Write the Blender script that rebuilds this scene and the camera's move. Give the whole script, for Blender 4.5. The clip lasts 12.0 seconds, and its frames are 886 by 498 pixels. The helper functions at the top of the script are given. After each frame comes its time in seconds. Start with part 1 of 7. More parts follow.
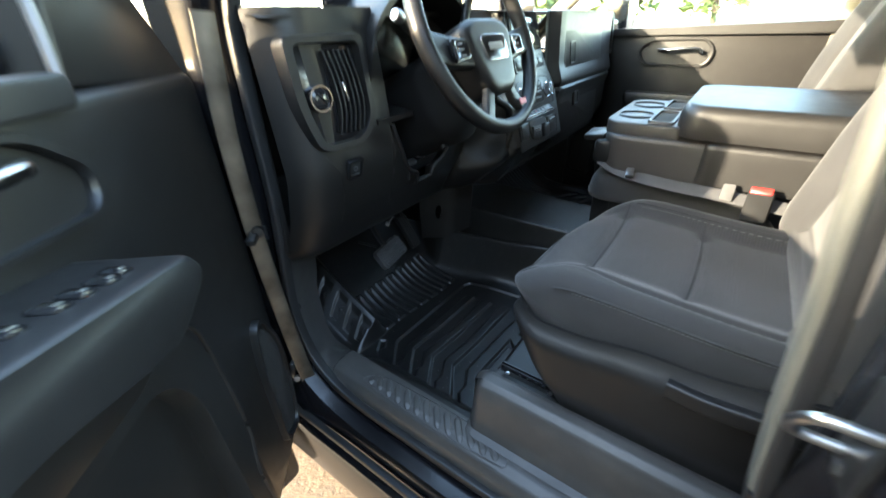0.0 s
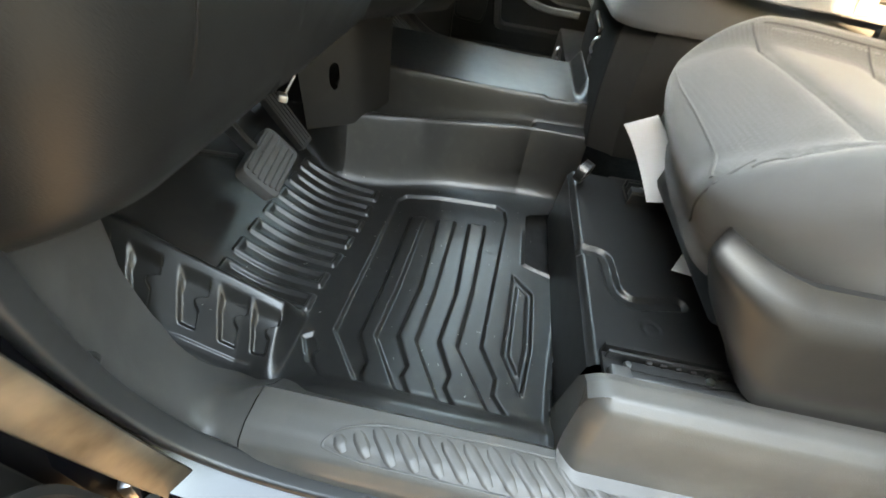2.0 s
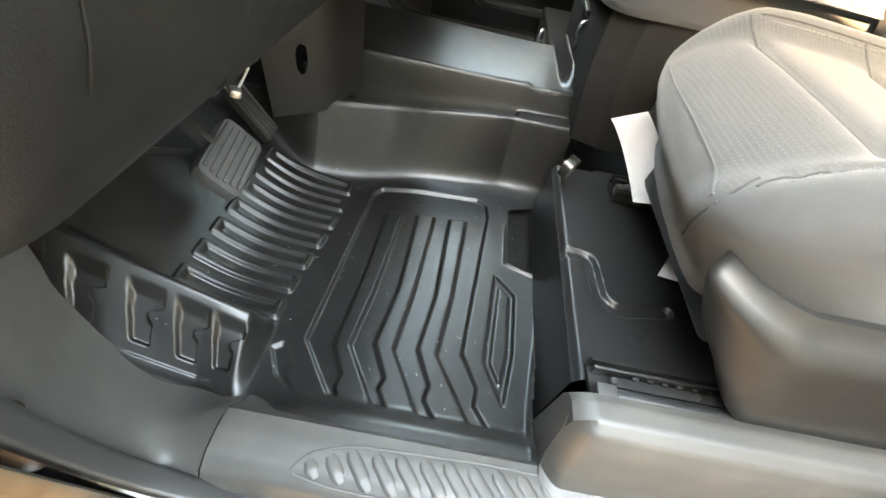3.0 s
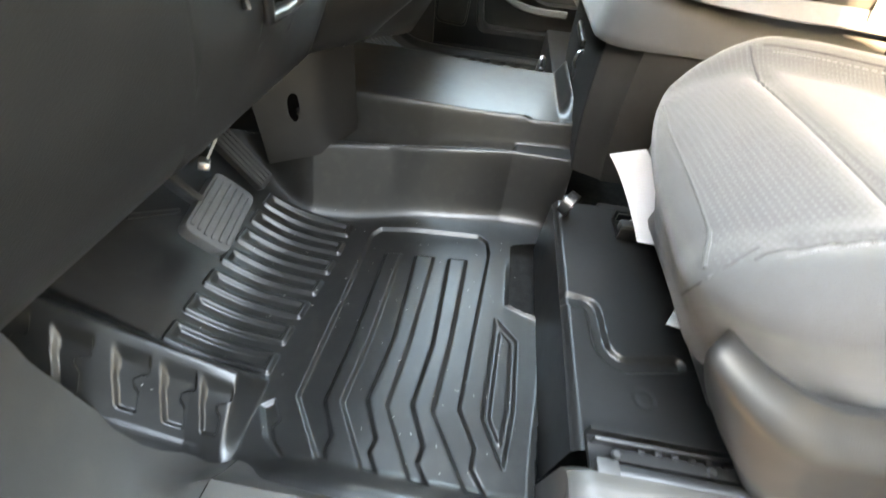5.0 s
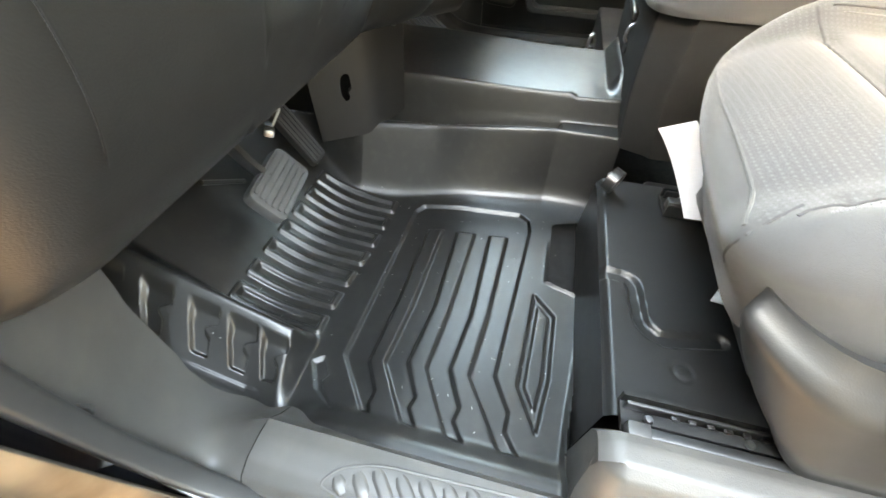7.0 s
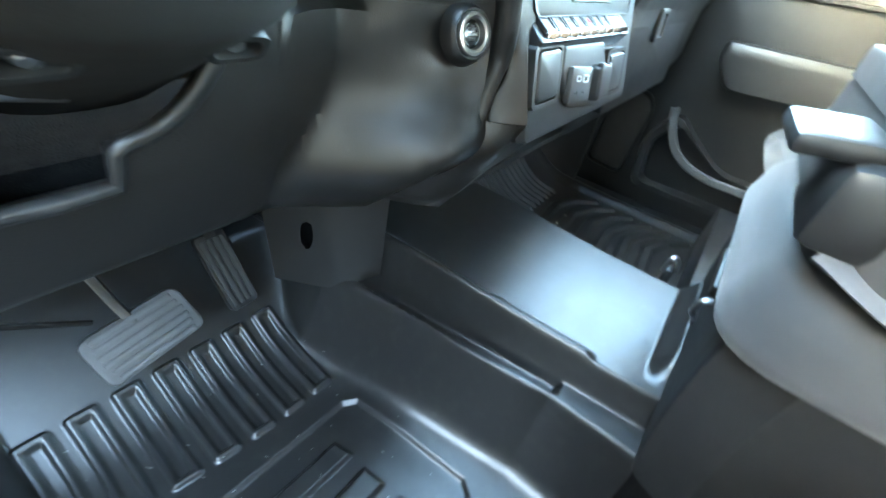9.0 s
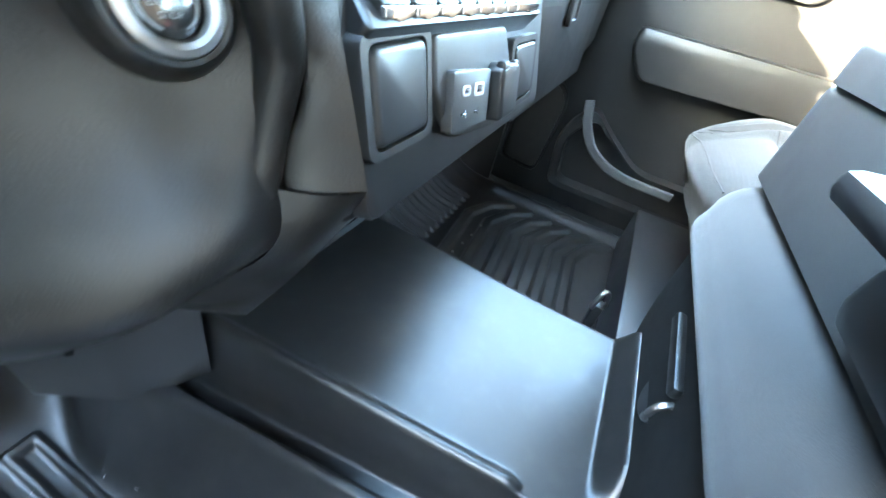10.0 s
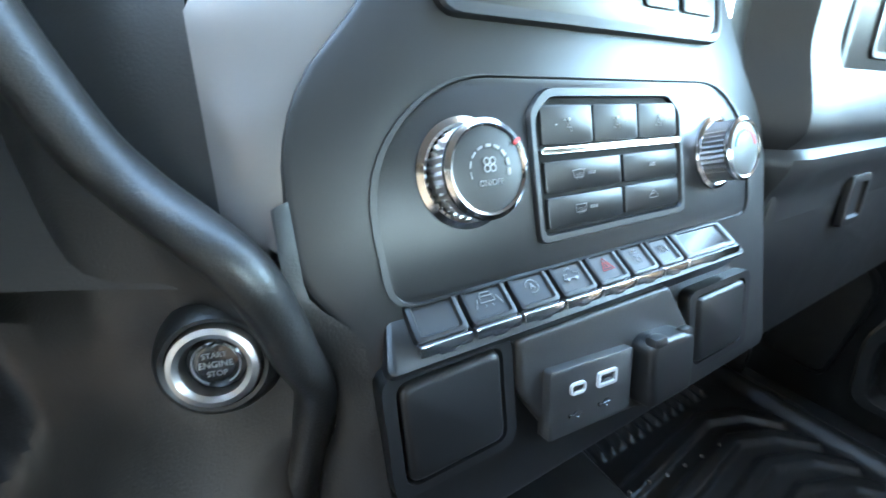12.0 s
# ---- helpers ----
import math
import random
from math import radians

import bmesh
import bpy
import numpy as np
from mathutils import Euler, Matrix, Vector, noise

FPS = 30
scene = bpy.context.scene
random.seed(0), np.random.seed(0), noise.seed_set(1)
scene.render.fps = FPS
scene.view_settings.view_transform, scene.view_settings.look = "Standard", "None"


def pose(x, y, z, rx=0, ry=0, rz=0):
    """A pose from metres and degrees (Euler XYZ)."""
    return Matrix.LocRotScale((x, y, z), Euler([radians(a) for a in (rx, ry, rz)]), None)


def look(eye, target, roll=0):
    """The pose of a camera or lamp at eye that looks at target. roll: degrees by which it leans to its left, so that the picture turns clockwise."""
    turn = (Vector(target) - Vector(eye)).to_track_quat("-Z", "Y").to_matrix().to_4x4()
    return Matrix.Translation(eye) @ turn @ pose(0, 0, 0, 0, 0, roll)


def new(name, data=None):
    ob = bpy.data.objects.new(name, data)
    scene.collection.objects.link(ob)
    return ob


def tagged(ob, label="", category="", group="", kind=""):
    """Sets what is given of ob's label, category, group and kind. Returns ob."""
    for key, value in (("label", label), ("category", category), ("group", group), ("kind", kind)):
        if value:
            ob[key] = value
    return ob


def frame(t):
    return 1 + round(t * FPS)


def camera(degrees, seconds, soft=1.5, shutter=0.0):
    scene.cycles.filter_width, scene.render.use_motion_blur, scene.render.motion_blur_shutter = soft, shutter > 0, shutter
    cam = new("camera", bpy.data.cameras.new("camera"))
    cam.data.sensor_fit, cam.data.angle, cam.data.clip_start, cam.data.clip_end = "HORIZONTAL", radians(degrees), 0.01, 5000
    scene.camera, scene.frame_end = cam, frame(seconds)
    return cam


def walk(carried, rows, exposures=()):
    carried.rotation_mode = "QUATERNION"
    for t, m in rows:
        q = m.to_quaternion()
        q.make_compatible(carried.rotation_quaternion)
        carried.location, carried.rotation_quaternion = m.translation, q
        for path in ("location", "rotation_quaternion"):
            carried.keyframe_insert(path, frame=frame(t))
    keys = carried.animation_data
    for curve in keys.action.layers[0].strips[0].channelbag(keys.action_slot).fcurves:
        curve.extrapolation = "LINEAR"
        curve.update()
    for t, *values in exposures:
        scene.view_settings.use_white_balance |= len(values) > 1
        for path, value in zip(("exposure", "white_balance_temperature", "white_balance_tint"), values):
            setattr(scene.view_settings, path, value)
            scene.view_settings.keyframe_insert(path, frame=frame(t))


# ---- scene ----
from mathutils.bvhtree import BVHTree

cam = camera(97.7, 12.0, shutter=0.5)
PATH = [
    (0, (-1.105, 0.024, 0.775), (0.287, 1.05, -0.23), -1.7),
    (0.5, (-1.031, 0.182, 0.69), (0.451, 0.945, -0.414), 2.0),
    (1, (-0.919, 0.293, 0.651), (0.627, 0.74, -0.535), 3.9),
    (1.5, (-0.88, 0.409, 0.593), (0.64, 0.54, -0.701), 8.7),
    (2, (-0.837, 0.454, 0.529), (0.574, 0.542, -0.886), 8.9),
    (2.5, (-0.803, 0.459, 0.513), (0.549, 0.472, -0.961), 10.8),
    (3, (-0.788, 0.458, 0.529), (0.561, 0.43, -0.947), 12.1),
    (3.2, (-0.789, 0.457, 0.527), (0.54, 0.409, -0.967), 12.8),
    (4.8, (-0.757, 0.435, 0.531), (0.609, 0.502, -0.928), 7.4),
    (5, (-0.733, 0.427, 0.55), (0.654, 0.519, -0.888), 6.6),
    (5.5, (-0.71, 0.414, 0.565), (0.676, 0.526, -0.873), 5.7),
    (6, (-0.732, 0.418, 0.554), (0.643, 0.586, -0.889), 4.0),
    (6.5, (-0.755, 0.421, 0.546), (0.606, 0.621, -0.906), 3.6),
    (6.7, (-0.766, 0.422, 0.54), (0.579, 0.638, -0.924), 3.4),
    (8.3, (-0.618, 0.364, 0.614), (0.47, 1.204, -0.839), -9.3),
    (8.5, (-0.547, 0.359, 0.611), (0.664, 1.113, -0.791), -1.5),
    (9, (-0.41, 0.349, 0.582), (0.931, 1.181, -0.646), 10.5),
    (9.5, (-0.301, 0.346, 0.564), (0.938, 1.339, -0.652), 12.1),
    (10, (-0.211, 0.404, 0.562), (1.285, 0.889, -0.673), 14.9),
    (10.5, (-0.188, 0.415, 0.561), (1.321, 0.994, -0.618), 9.0),
    (11, (-0.152, 0.427, 0.611), (1.202, 1.537, -0.357), 6.2),
    (11.5, (-0.118, 0.405, 0.627), (1.019, 1.873, -0.116), 2.0),
    (12, (-0.112, 0.399, 0.624), (0.817, 1.984, -0.165), 1.0),
]
EXPOSURES = [(0.0, 4.15, 7000, 6), (0.5, 4.7, 7200, 6), (1.0, 5.0, 7800, 6), (1.8, 5.9, 9800, 7), (2.5, 6.4, 11400, 11), (5.0, 6.85, 10200, 12), (6.7, 7.0, 10800, 12), (8.5, 6.85, 8600, 0), (9.0, 6.95, 7100, 0), (9.5, 7.15, 6800, 2), (10.5, 7.1, 6600, 5), (11.2, 6.45, 6700, 7), (12.0, 5.95, 6700, 7)]
walk(cam, [(t, look(eye, target, roll)) for t, eye, target, roll in PATH], EXPOSURES)

# ---- world and light ----
def make_world():
    w = bpy.data.worlds.new("sky")
    scene.world = w
    w.use_nodes = True
    nt = w.node_tree
    sky = nt.nodes.new("ShaderNodeTexSky")
    sky.sky_type, sky.sun_disc = "NISHITA", False
    sky.sun_elevation, sky.sun_rotation = radians(SUN_UP), radians(SUN_ROT)
    sky.air_density, sky.dust_density = 1.0, 1.5
    bg = nt.nodes["Background"]
    bg.inputs["Strength"].default_value = SKY
    nt.links.new(sky.outputs[0], bg.inputs["Color"])


SUN_UP, SUN_ROT, SKY, SUN = 17.0, 300.0, 0.27, 2.2
make_world()
sun = new("sun", bpy.data.lights.new("sun", "SUN"))
sun.data.energy, sun.data.angle, sun.data.color = SUN, radians(0.55), (1.0, 0.86, 0.68)
_a = radians(SUN_ROT)
_from = Vector((math.sin(_a) * math.cos(radians(SUN_UP)), math.cos(_a) * math.cos(radians(SUN_UP)), math.sin(radians(SUN_UP))))
sun.matrix_world = look(_from * 20, (0, 0, 0))


# ---- materials ----
def mat(name, color, rough=0.5, metal=0.0, var=0.15, vscale=8.0, grain=0.0, gscale=1200.0, gdist=0.0004,
        rvar=0.12, spec=0.5, cells=False, coat=0.0, dirt=None, dirt_amt=0.0, dscale=30.0, sheen=0.0):
    m = bpy.data.materials.new(name)
    m.use_nodes = True
    nt = m.node_tree
    N, L = nt.nodes, nt.links
    b = N["Principled BSDF"]
    b.inputs["Metallic"].default_value = metal
    b.inputs["Specular IOR Level"].default_value = spec
    b.inputs["Coat Weight"].default_value = coat
    b.inputs["Coat Roughness"].default_value = 0.15
    b.inputs["Sheen Weight"].default_value = sheen
    co = N.new("ShaderNodeTexCoord")
    n1 = N.new("ShaderNodeTexNoise")
    n1.inputs["Scale"].default_value, n1.inputs["Detail"].default_value = vscale, 5.0
    L.new(co.outputs["Object"], n1.inputs["Vector"])
    ramp = N.new("ShaderNodeValToRGB")
    c = Vector(color)
    ramp.color_ramp.elements[0].position, ramp.color_ramp.elements[1].position = 0.3, 0.7
    ramp.color_ramp.elements[0].color = (*(c * (1 - var)), 1)
    ramp.color_ramp.elements[1].color = (*(c * (1 + var)), 1)
    L.new(n1.outputs["Fac"], ramp.inputs["Fac"])
    col = ramp.outputs["Color"]
    if dirt:
        n3 = N.new("ShaderNodeTexNoise")
        n3.inputs["Scale"].default_value, n3.inputs["Detail"].default_value = dscale, 8.0
        L.new(co.outputs["Object"], n3.inputs["Vector"])
        r3 = N.new("ShaderNodeMapRange")
        r3.inputs["From Min"].default_value, r3.inputs["From Max"].default_value = 0.5, 0.8
        r3.inputs["To Max"].default_value = dirt_amt
        L.new(n3.outputs["Fac"], r3.inputs["Value"])
        mx = N.new("ShaderNodeMix")
        mx.data_type = "RGBA"
        mx.inputs["B"].default_value = (*dirt, 1)
        L.new(r3.outputs[0], mx.inputs["Factor"])
        L.new(col, mx.inputs["A"])
        col = mx.outputs["Result"]
    L.new(col, b.inputs["Base Color"])
    n2 = N.new("ShaderNodeTexNoise")
    n2.inputs["Scale"].default_value, n2.inputs["Detail"].default_value = vscale * 6, 6.0
    L.new(co.outputs["Object"], n2.inputs["Vector"])
    rr = N.new("ShaderNodeMapRange")
    rr.inputs["To Min"].default_value, rr.inputs["To Max"].default_value = rough - rvar, rough + rvar
    L.new(n2.outputs["Fac"], rr.inputs["Value"])
    L.new(rr.outputs[0], b.inputs["Roughness"])
    if grain:
        g = N.new("ShaderNodeTexVoronoi" if cells else "ShaderNodeTexNoise")
        g.inputs["Scale"].default_value = gscale
        L.new(co.outputs["Object"], g.inputs["Vector"])
        bump = N.new("ShaderNodeBump")
        bump.inputs["Strength"].default_value, bump.inputs["Distance"].default_value = grain, gdist
        L.new(g.outputs[0], bump.inputs["Height"])
        L.new(bump.outputs[0], b.inputs["Normal"])
    return m


def weave_mat(name, color, dots=0.0, scale=1700.0, bump_d=0.0004, dot_color=None):
    """Woven seat cloth: crossed threads, with a row pattern of small pale dashes where dots is above zero."""
    m = mat(name, color, 0.85, var=0.12, vscale=14, rvar=0.05, spec=0.25, sheen=0.15)
    nt = m.node_tree
    N, L = nt.nodes, nt.links
    b = N["Principled BSDF"]
    co = N.new("ShaderNodeTexCoord")
    mul = N.new("ShaderNodeTexVoronoi")
    mul.inputs["Scale"].default_value = scale
    L.new(co.outputs["Object"], mul.inputs["Vector"])
    bump = N.new("ShaderNodeBump")
    bump.inputs["Strength"].default_value, bump.inputs["Distance"].default_value = 0.5, bump_d
    L.new(mul.outputs[0], bump.inputs["Height"])
    L.new(bump.outputs[0], b.inputs["Normal"])
    if dots:
        sep = N.new("ShaderNodeSeparateXYZ")
        L.new(co.outputs["Object"], sep.inputs[0])

        def dash(out, period, duty):
            f = N.new("ShaderNodeMath"); f.operation = "MULTIPLY"; f.inputs[1].default_value = 1 / period
            L.new(out, f.inputs[0])
            fr = N.new("ShaderNodeMath"); fr.operation = "FRACT"
            L.new(f.outputs[0], fr.inputs[0])
            lt = N.new("ShaderNodeMath"); lt.operation = "LESS_THAN"; lt.inputs[1].default_value = duty
            L.new(fr.outputs[0], lt.inputs[0])
            return lt.outputs[0]

        a = dash(sep.outputs["X"], 0.0050, 0.45)
        c = dash(sep.outputs["Y"], 0.0050, 0.30)
        mm = N.new("ShaderNodeMath"); mm.operation = "MULTIPLY"
        L.new(a, mm.inputs[0]); L.new(c, mm.inputs[1])
        m2 = N.new("ShaderNodeMath"); m2.operation = "MULTIPLY"; m2.inputs[1].default_value = dots
        L.new(mm.outputs[0], m2.inputs[0])
        old = b.inputs["Base Color"].links[0].from_socket
        mx = N.new("ShaderNodeMix"); mx.data_type = "RGBA"
        mx.inputs["B"].default_value = (*(dot_color or (0.2, 0.2, 0.2)), 1)
        L.new(m2.outputs[0], mx.inputs["Factor"]); L.new(old, mx.inputs["A"])
        L.new(mx.outputs["Result"], b.inputs["Base Color"])
    return m


def glass_mat(name, tint=(0.9, 0.95, 0.95), gloss=0.08):
    m = bpy.data.materials.new(name)
    m.use_nodes = True
    nt = m.node_tree
    N, L = nt.nodes, nt.links
    t, g, mx = N.new("ShaderNodeBsdfTransparent"), N.new("ShaderNodeBsdfGlossy"), N.new("ShaderNodeMixShader")
    t.inputs["Color"].default_value = (*tint, 1)
    g.inputs["Roughness"].default_value = 0.02
    mx.inputs["Fac"].default_value = gloss
    L.new(t.outputs[0], mx.inputs[1]); L.new(g.outputs[0], mx.inputs[2])
    L.new(mx.outputs[0], N["Material Output"].inputs["Surface"])
    return m


PLASTIC = mat("grained black plastic", (0.0095, 0.0090, 0.0085), 0.40, spec=0.48, var=0.12, vscale=5, grain=0.35, gscale=900, gdist=0.0005, rvar=0.06, dirt=(0.06, 0.055, 0.05), dirt_amt=0.08)
SILL_PLASTIC = mat("grained charcoal sill plastic", (0.052, 0.049, 0.0455), 0.44, var=0.14, vscale=6, grain=0.4, gscale=800, gdist=0.0005, rvar=0.07, dirt=(0.13, 0.115, 0.095), dirt_amt=0.22, dscale=22)
PLASTIC_SOFT = mat("soft touch dark plastic", (0.0105, 0.0103, 0.0102), 0.43, spec=0.45, var=0.12, vscale=6, grain=0.3, gscale=900, gdist=0.0004, rvar=0.06, dirt=(0.06, 0.055, 0.05), dirt_amt=0.06)
PLASTIC_SMOOTH = mat("smooth charcoal plastic", (0.0090, 0.0090, 0.0092), 0.40, spec=0.45, var=0.1, vscale=7, grain=0.08, gscale=1500, rvar=0.05)
PLASTIC_GREY = mat("mid grey plastic", (0.031, 0.0305, 0.030), 0.45, var=0.1, vscale=7, grain=0.25, gscale=1200, rvar=0.06)
PALE_PLASTIC = mat("pale grey door trim plastic", (0.05, 0.049, 0.048), 0.5, var=0.1, vscale=8, grain=0.2, gscale=900)
SOCKET_PALE = mat("pale socket plastic", (0.42, 0.42, 0.42), 0.45, var=0.05, vscale=60)
GLOSS_BLACK = mat("gloss black plastic", (0.012, 0.012, 0.013), 0.14, var=0.1, vscale=6, rvar=0.04, coat=0.3)
RUBBER = mat("black moulded rubber", (0.0085, 0.0083, 0.0081), 0.34, spec=0.56, var=0.18, vscale=9, grain=0.3, gscale=1600, gdist=0.0003, rvar=0.07, dirt=(0.09, 0.085, 0.075), dirt_amt=0.12, dscale=45)
RUBBER_MATT = mat("matt black rubber", (0.022, 0.022, 0.022), 0.6, var=0.15, vscale=12, grain=0.3, gscale=900, rvar=0.08, dirt=(0.10, 0.09, 0.075), dirt_amt=0.15)
SHIELD = mat("matt black moulded trim", (0.008, 0.008, 0.008), 0.72, spec=0.18, var=0.15, vscale=12, grain=0.4, gscale=900, rvar=0.06)
PEDAL = mat("worn grey pedal rubber", (0.055, 0.055, 0.056), 0.6, var=0.2, vscale=40, grain=0.4, gscale=500, rvar=0.08)
CLOTH = weave_mat("charcoal seat cloth", (0.029, 0.0287, 0.0288))
CLOTH_DOT = weave_mat("patterned charcoal seat cloth", (0.027, 0.0268, 0.0272), dots=0.3, dot_color=(0.085, 0.085, 0.087))
CLOTH_PALE = weave_mat("grey seat cloth", (0.027, 0.027, 0.0275))
SEAM = mat("dark seam thread", (0.022, 0.022, 0.022), 0.85, var=0.2, vscale=200)
THREAD = mat("grey thread", (0.10, 0.10, 0.10), 0.8, var=0.2, vscale=200)
CARPET = mat("black carpet", (0.012, 0.012, 0.012), 0.95, var=0.35, vscale=60, grain=0.8, gscale=600, gdist=0.002, spec=0.1)
SILVER = mat("satin silver trim", (0.15, 0.14, 0.135), 0.36, metal=0.6, var=0.06, vscale=5, rvar=0.04)
CHROME = mat("chrome", (0.56, 0.56, 0.57), 0.14, metal=1.0, var=0.04, vscale=20, rvar=0.04)
RING = mat("satin polished metal", (0.46, 0.45, 0.44), 0.32, metal=1.0, var=0.05, vscale=20, rvar=0.05)
STEEL = mat("brushed steel", (0.45, 0.45, 0.45), 0.32, metal=1.0, var=0.12, vscale=30, rvar=0.08)
DARK_STEEL = mat("black oxide steel", (0.05, 0.05, 0.05), 0.35, metal=0.8, var=0.2, vscale=25, rvar=0.1)
PAINT = mat("black car paint", (0.006, 0.006, 0.007), 0.16, spec=0.4, var=0.1, vscale=6, rvar=0.03, coat=0.15)
# tan tone and patches stand in for sunlit ground reflected in black paint
FLANGE = mat("black paint tinted with ground reflection", (0.17, 0.148, 0.12), 0.38, metal=0.9, var=0.5, vscale=14, rvar=0.08)
MARK = mat("pale printed marking", (0.24, 0.24, 0.24), 0.6, var=0.05, vscale=60)
MARK_RED = mat("red printed marking", (0.55, 0.03, 0.025), 0.5, var=0.05, vscale=60)
MARK_BLUE = mat("blue printed marking", (0.05, 0.22, 0.5), 0.5, var=0.05, vscale=60)
RED = mat("red plastic button", (0.50, 0.012, 0.008), 0.45, var=0.06, vscale=50, rvar=0.04)
LINT_GLINT = mat("pale lint and nub highlight", (0.22, 0.215, 0.20), 0.9, var=0.2, vscale=100)
PAPER = mat("white paper", (0.70, 0.70, 0.72), 0.75, var=0.04, vscale=25, rvar=0.03)
SCREEN = mat("dark display glass", (0.01, 0.012, 0.014), 0.08, var=0.1, vscale=4, rvar=0.03)
HEADLINER = mat("pale grey headliner cloth", (0.28, 0.275, 0.265), 0.9, var=0.06, vscale=12, grain=0.4, gscale=500)
SEAL = mat("black weatherstrip rubber", (0.018, 0.018, 0.018), 0.42, var=0.15, vscale=20, rvar=0.08)
PILLAR = mat("beige grey pillar trim", (0.105, 0.098, 0.078), 0.6, var=0.06, vscale=10, grain=0.3, gscale=700)
BELT = mat("grey belt webbing", (0.055, 0.055, 0.057), 0.75, var=0.12, vscale=40, grain=0.5, gscale=700)
GLASS = glass_mat("window glass")
CONCRETE = mat("pale sandy concrete", (0.085, 0.058, 0.035), 0.85, var=0.22, vscale=3, grain=0.8, gscale=60, gdist=0.006, dirt=(0.07, 0.055, 0.042), dirt_amt=0.6, dscale=14)
LEAF = mat("green foliage", (0.07, 0.11, 0.03), 0.7, var=0.45, vscale=3)
BARK = mat("brown bark", (0.12, 0.085, 0.06), 0.9, var=0.3, vscale=20, grain=0.8, gscale=40, gdist=0.02)
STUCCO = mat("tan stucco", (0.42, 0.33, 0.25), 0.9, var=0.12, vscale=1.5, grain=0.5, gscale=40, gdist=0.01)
# dark, so that the added light-blocking wall bounces little into the cab
BLOCKER_STUCCO = mat("brown stucco", (0.16, 0.125, 0.10), 0.9, var=0.14, vscale=1.5, grain=0.5, gscale=40, gdist=0.01)
ROOF_RED = mat("red roof fascia", (0.36, 0.07, 0.05), 0.7, var=0.2, vscale=3)
WHITE_PAINT = mat("white painted metal", (0.7, 0.7, 0.7), 0.4, var=0.06, vscale=4)


# ---- mesh helpers ----
def finish(bm, smooth=True, angle=38):
    bmesh.ops.recalc_face_normals(bm, faces=bm.faces)
    if smooth:
        lim = radians(angle)
        for f in bm.faces:
            f.smooth = True
        for e in bm.edges:
            if len(e.link_faces) == 2 and e.calc_face_angle(0) > lim:
                e.smooth = False


def obj(name, bm, material, smooth=True, angle=38):
    finish(bm, smooth, angle)
    me = bpy.data.meshes.new(name)
    bm.to_mesh(me)
    bm.free()
    for x in (material if isinstance(material, (list, tuple)) else (material,)):
        me.materials.append(x)
    return new(name, me)


def part(name, bm, material, parent, label="", angle=38):
    ob = obj(name, bm, material, angle=angle)
    ob.parent = parent
    ob.matrix_parent_inverse = parent.matrix_world.inverted() if parent.type == "EMPTY" else Matrix()
    if label:
        tagged(ob, label)
    return ob


def thing(name, at, label, category, group="", kind=""):
    e = new(name)
    e.empty_display_size = 0.05
    e.location = at
    e.matrix_world = Matrix.Translation(at)
    return tagged(e, label, category, group, kind)


def solo(name, bm, material, label, category, kind="", group="", angle=38):
    return tagged(obj(name, bm, material, angle=angle), label, category, group, kind)


def rbox(sx, sy, sz, r=0.003, m=None, seg=2, bm=None):
    """A box with rounded edges, centred, then placed by m."""
    b = bmesh.new()
    bmesh.ops.create_cube(b, size=1)
    bmesh.ops.scale(b, vec=(sx, sy, sz), verts=b.verts)
    if r > 0:
        bmesh.ops.bevel(b, geom=b.edges[:], offset=min(r, sx * 0.49, sy * 0.49, sz * 0.49), segments=seg, profile=0.5, affect="EDGES", clamp_overlap=True)
    if m is not None:
        bmesh.ops.transform(b, matrix=m, verts=b.verts)
    return merge(bm, b) if bm else b


def merge(a, b):
    me = bpy.data.meshes.new("tmp")
    b.to_mesh(me)
    a.from_mesh(me)
    b.free()
    bpy.data.meshes.remove(me)
    return a


def round_poly(pts, r, n=5):
    """The outline with its corners rounded; r is one radius or one for each corner."""
    out, k = [], len(pts)
    for i, p in enumerate(pts):
        ri = r[i] if isinstance(r, (list, tuple)) else r
        p, a, c = Vector(p), Vector(pts[i - 1]), Vector(pts[(i + 1) % k])
        if ri <= 0:
            out.append(p)
            continue
        da, dc = (a - p), (c - p)
        t = min(ri, da.length * 0.49, dc.length * 0.49)
        p0, p1 = p + da.normalized() * t, p + dc.normalized() * t
        for j in range(n + 1):
            s = j / n
            out.append((1 - s) ** 2 * p0 + 2 * s * (1 - s) * p + s * s * p1)
    return out


def rrect(w, h, r, n=5, cx=0.0, cy=0.0):
    return round_poly([(cx - w / 2, cy - h / 2), (cx + w / 2, cy - h / 2), (cx + w / 2, cy + h / 2), (cx - w / 2, cy + h / 2)], r, n)


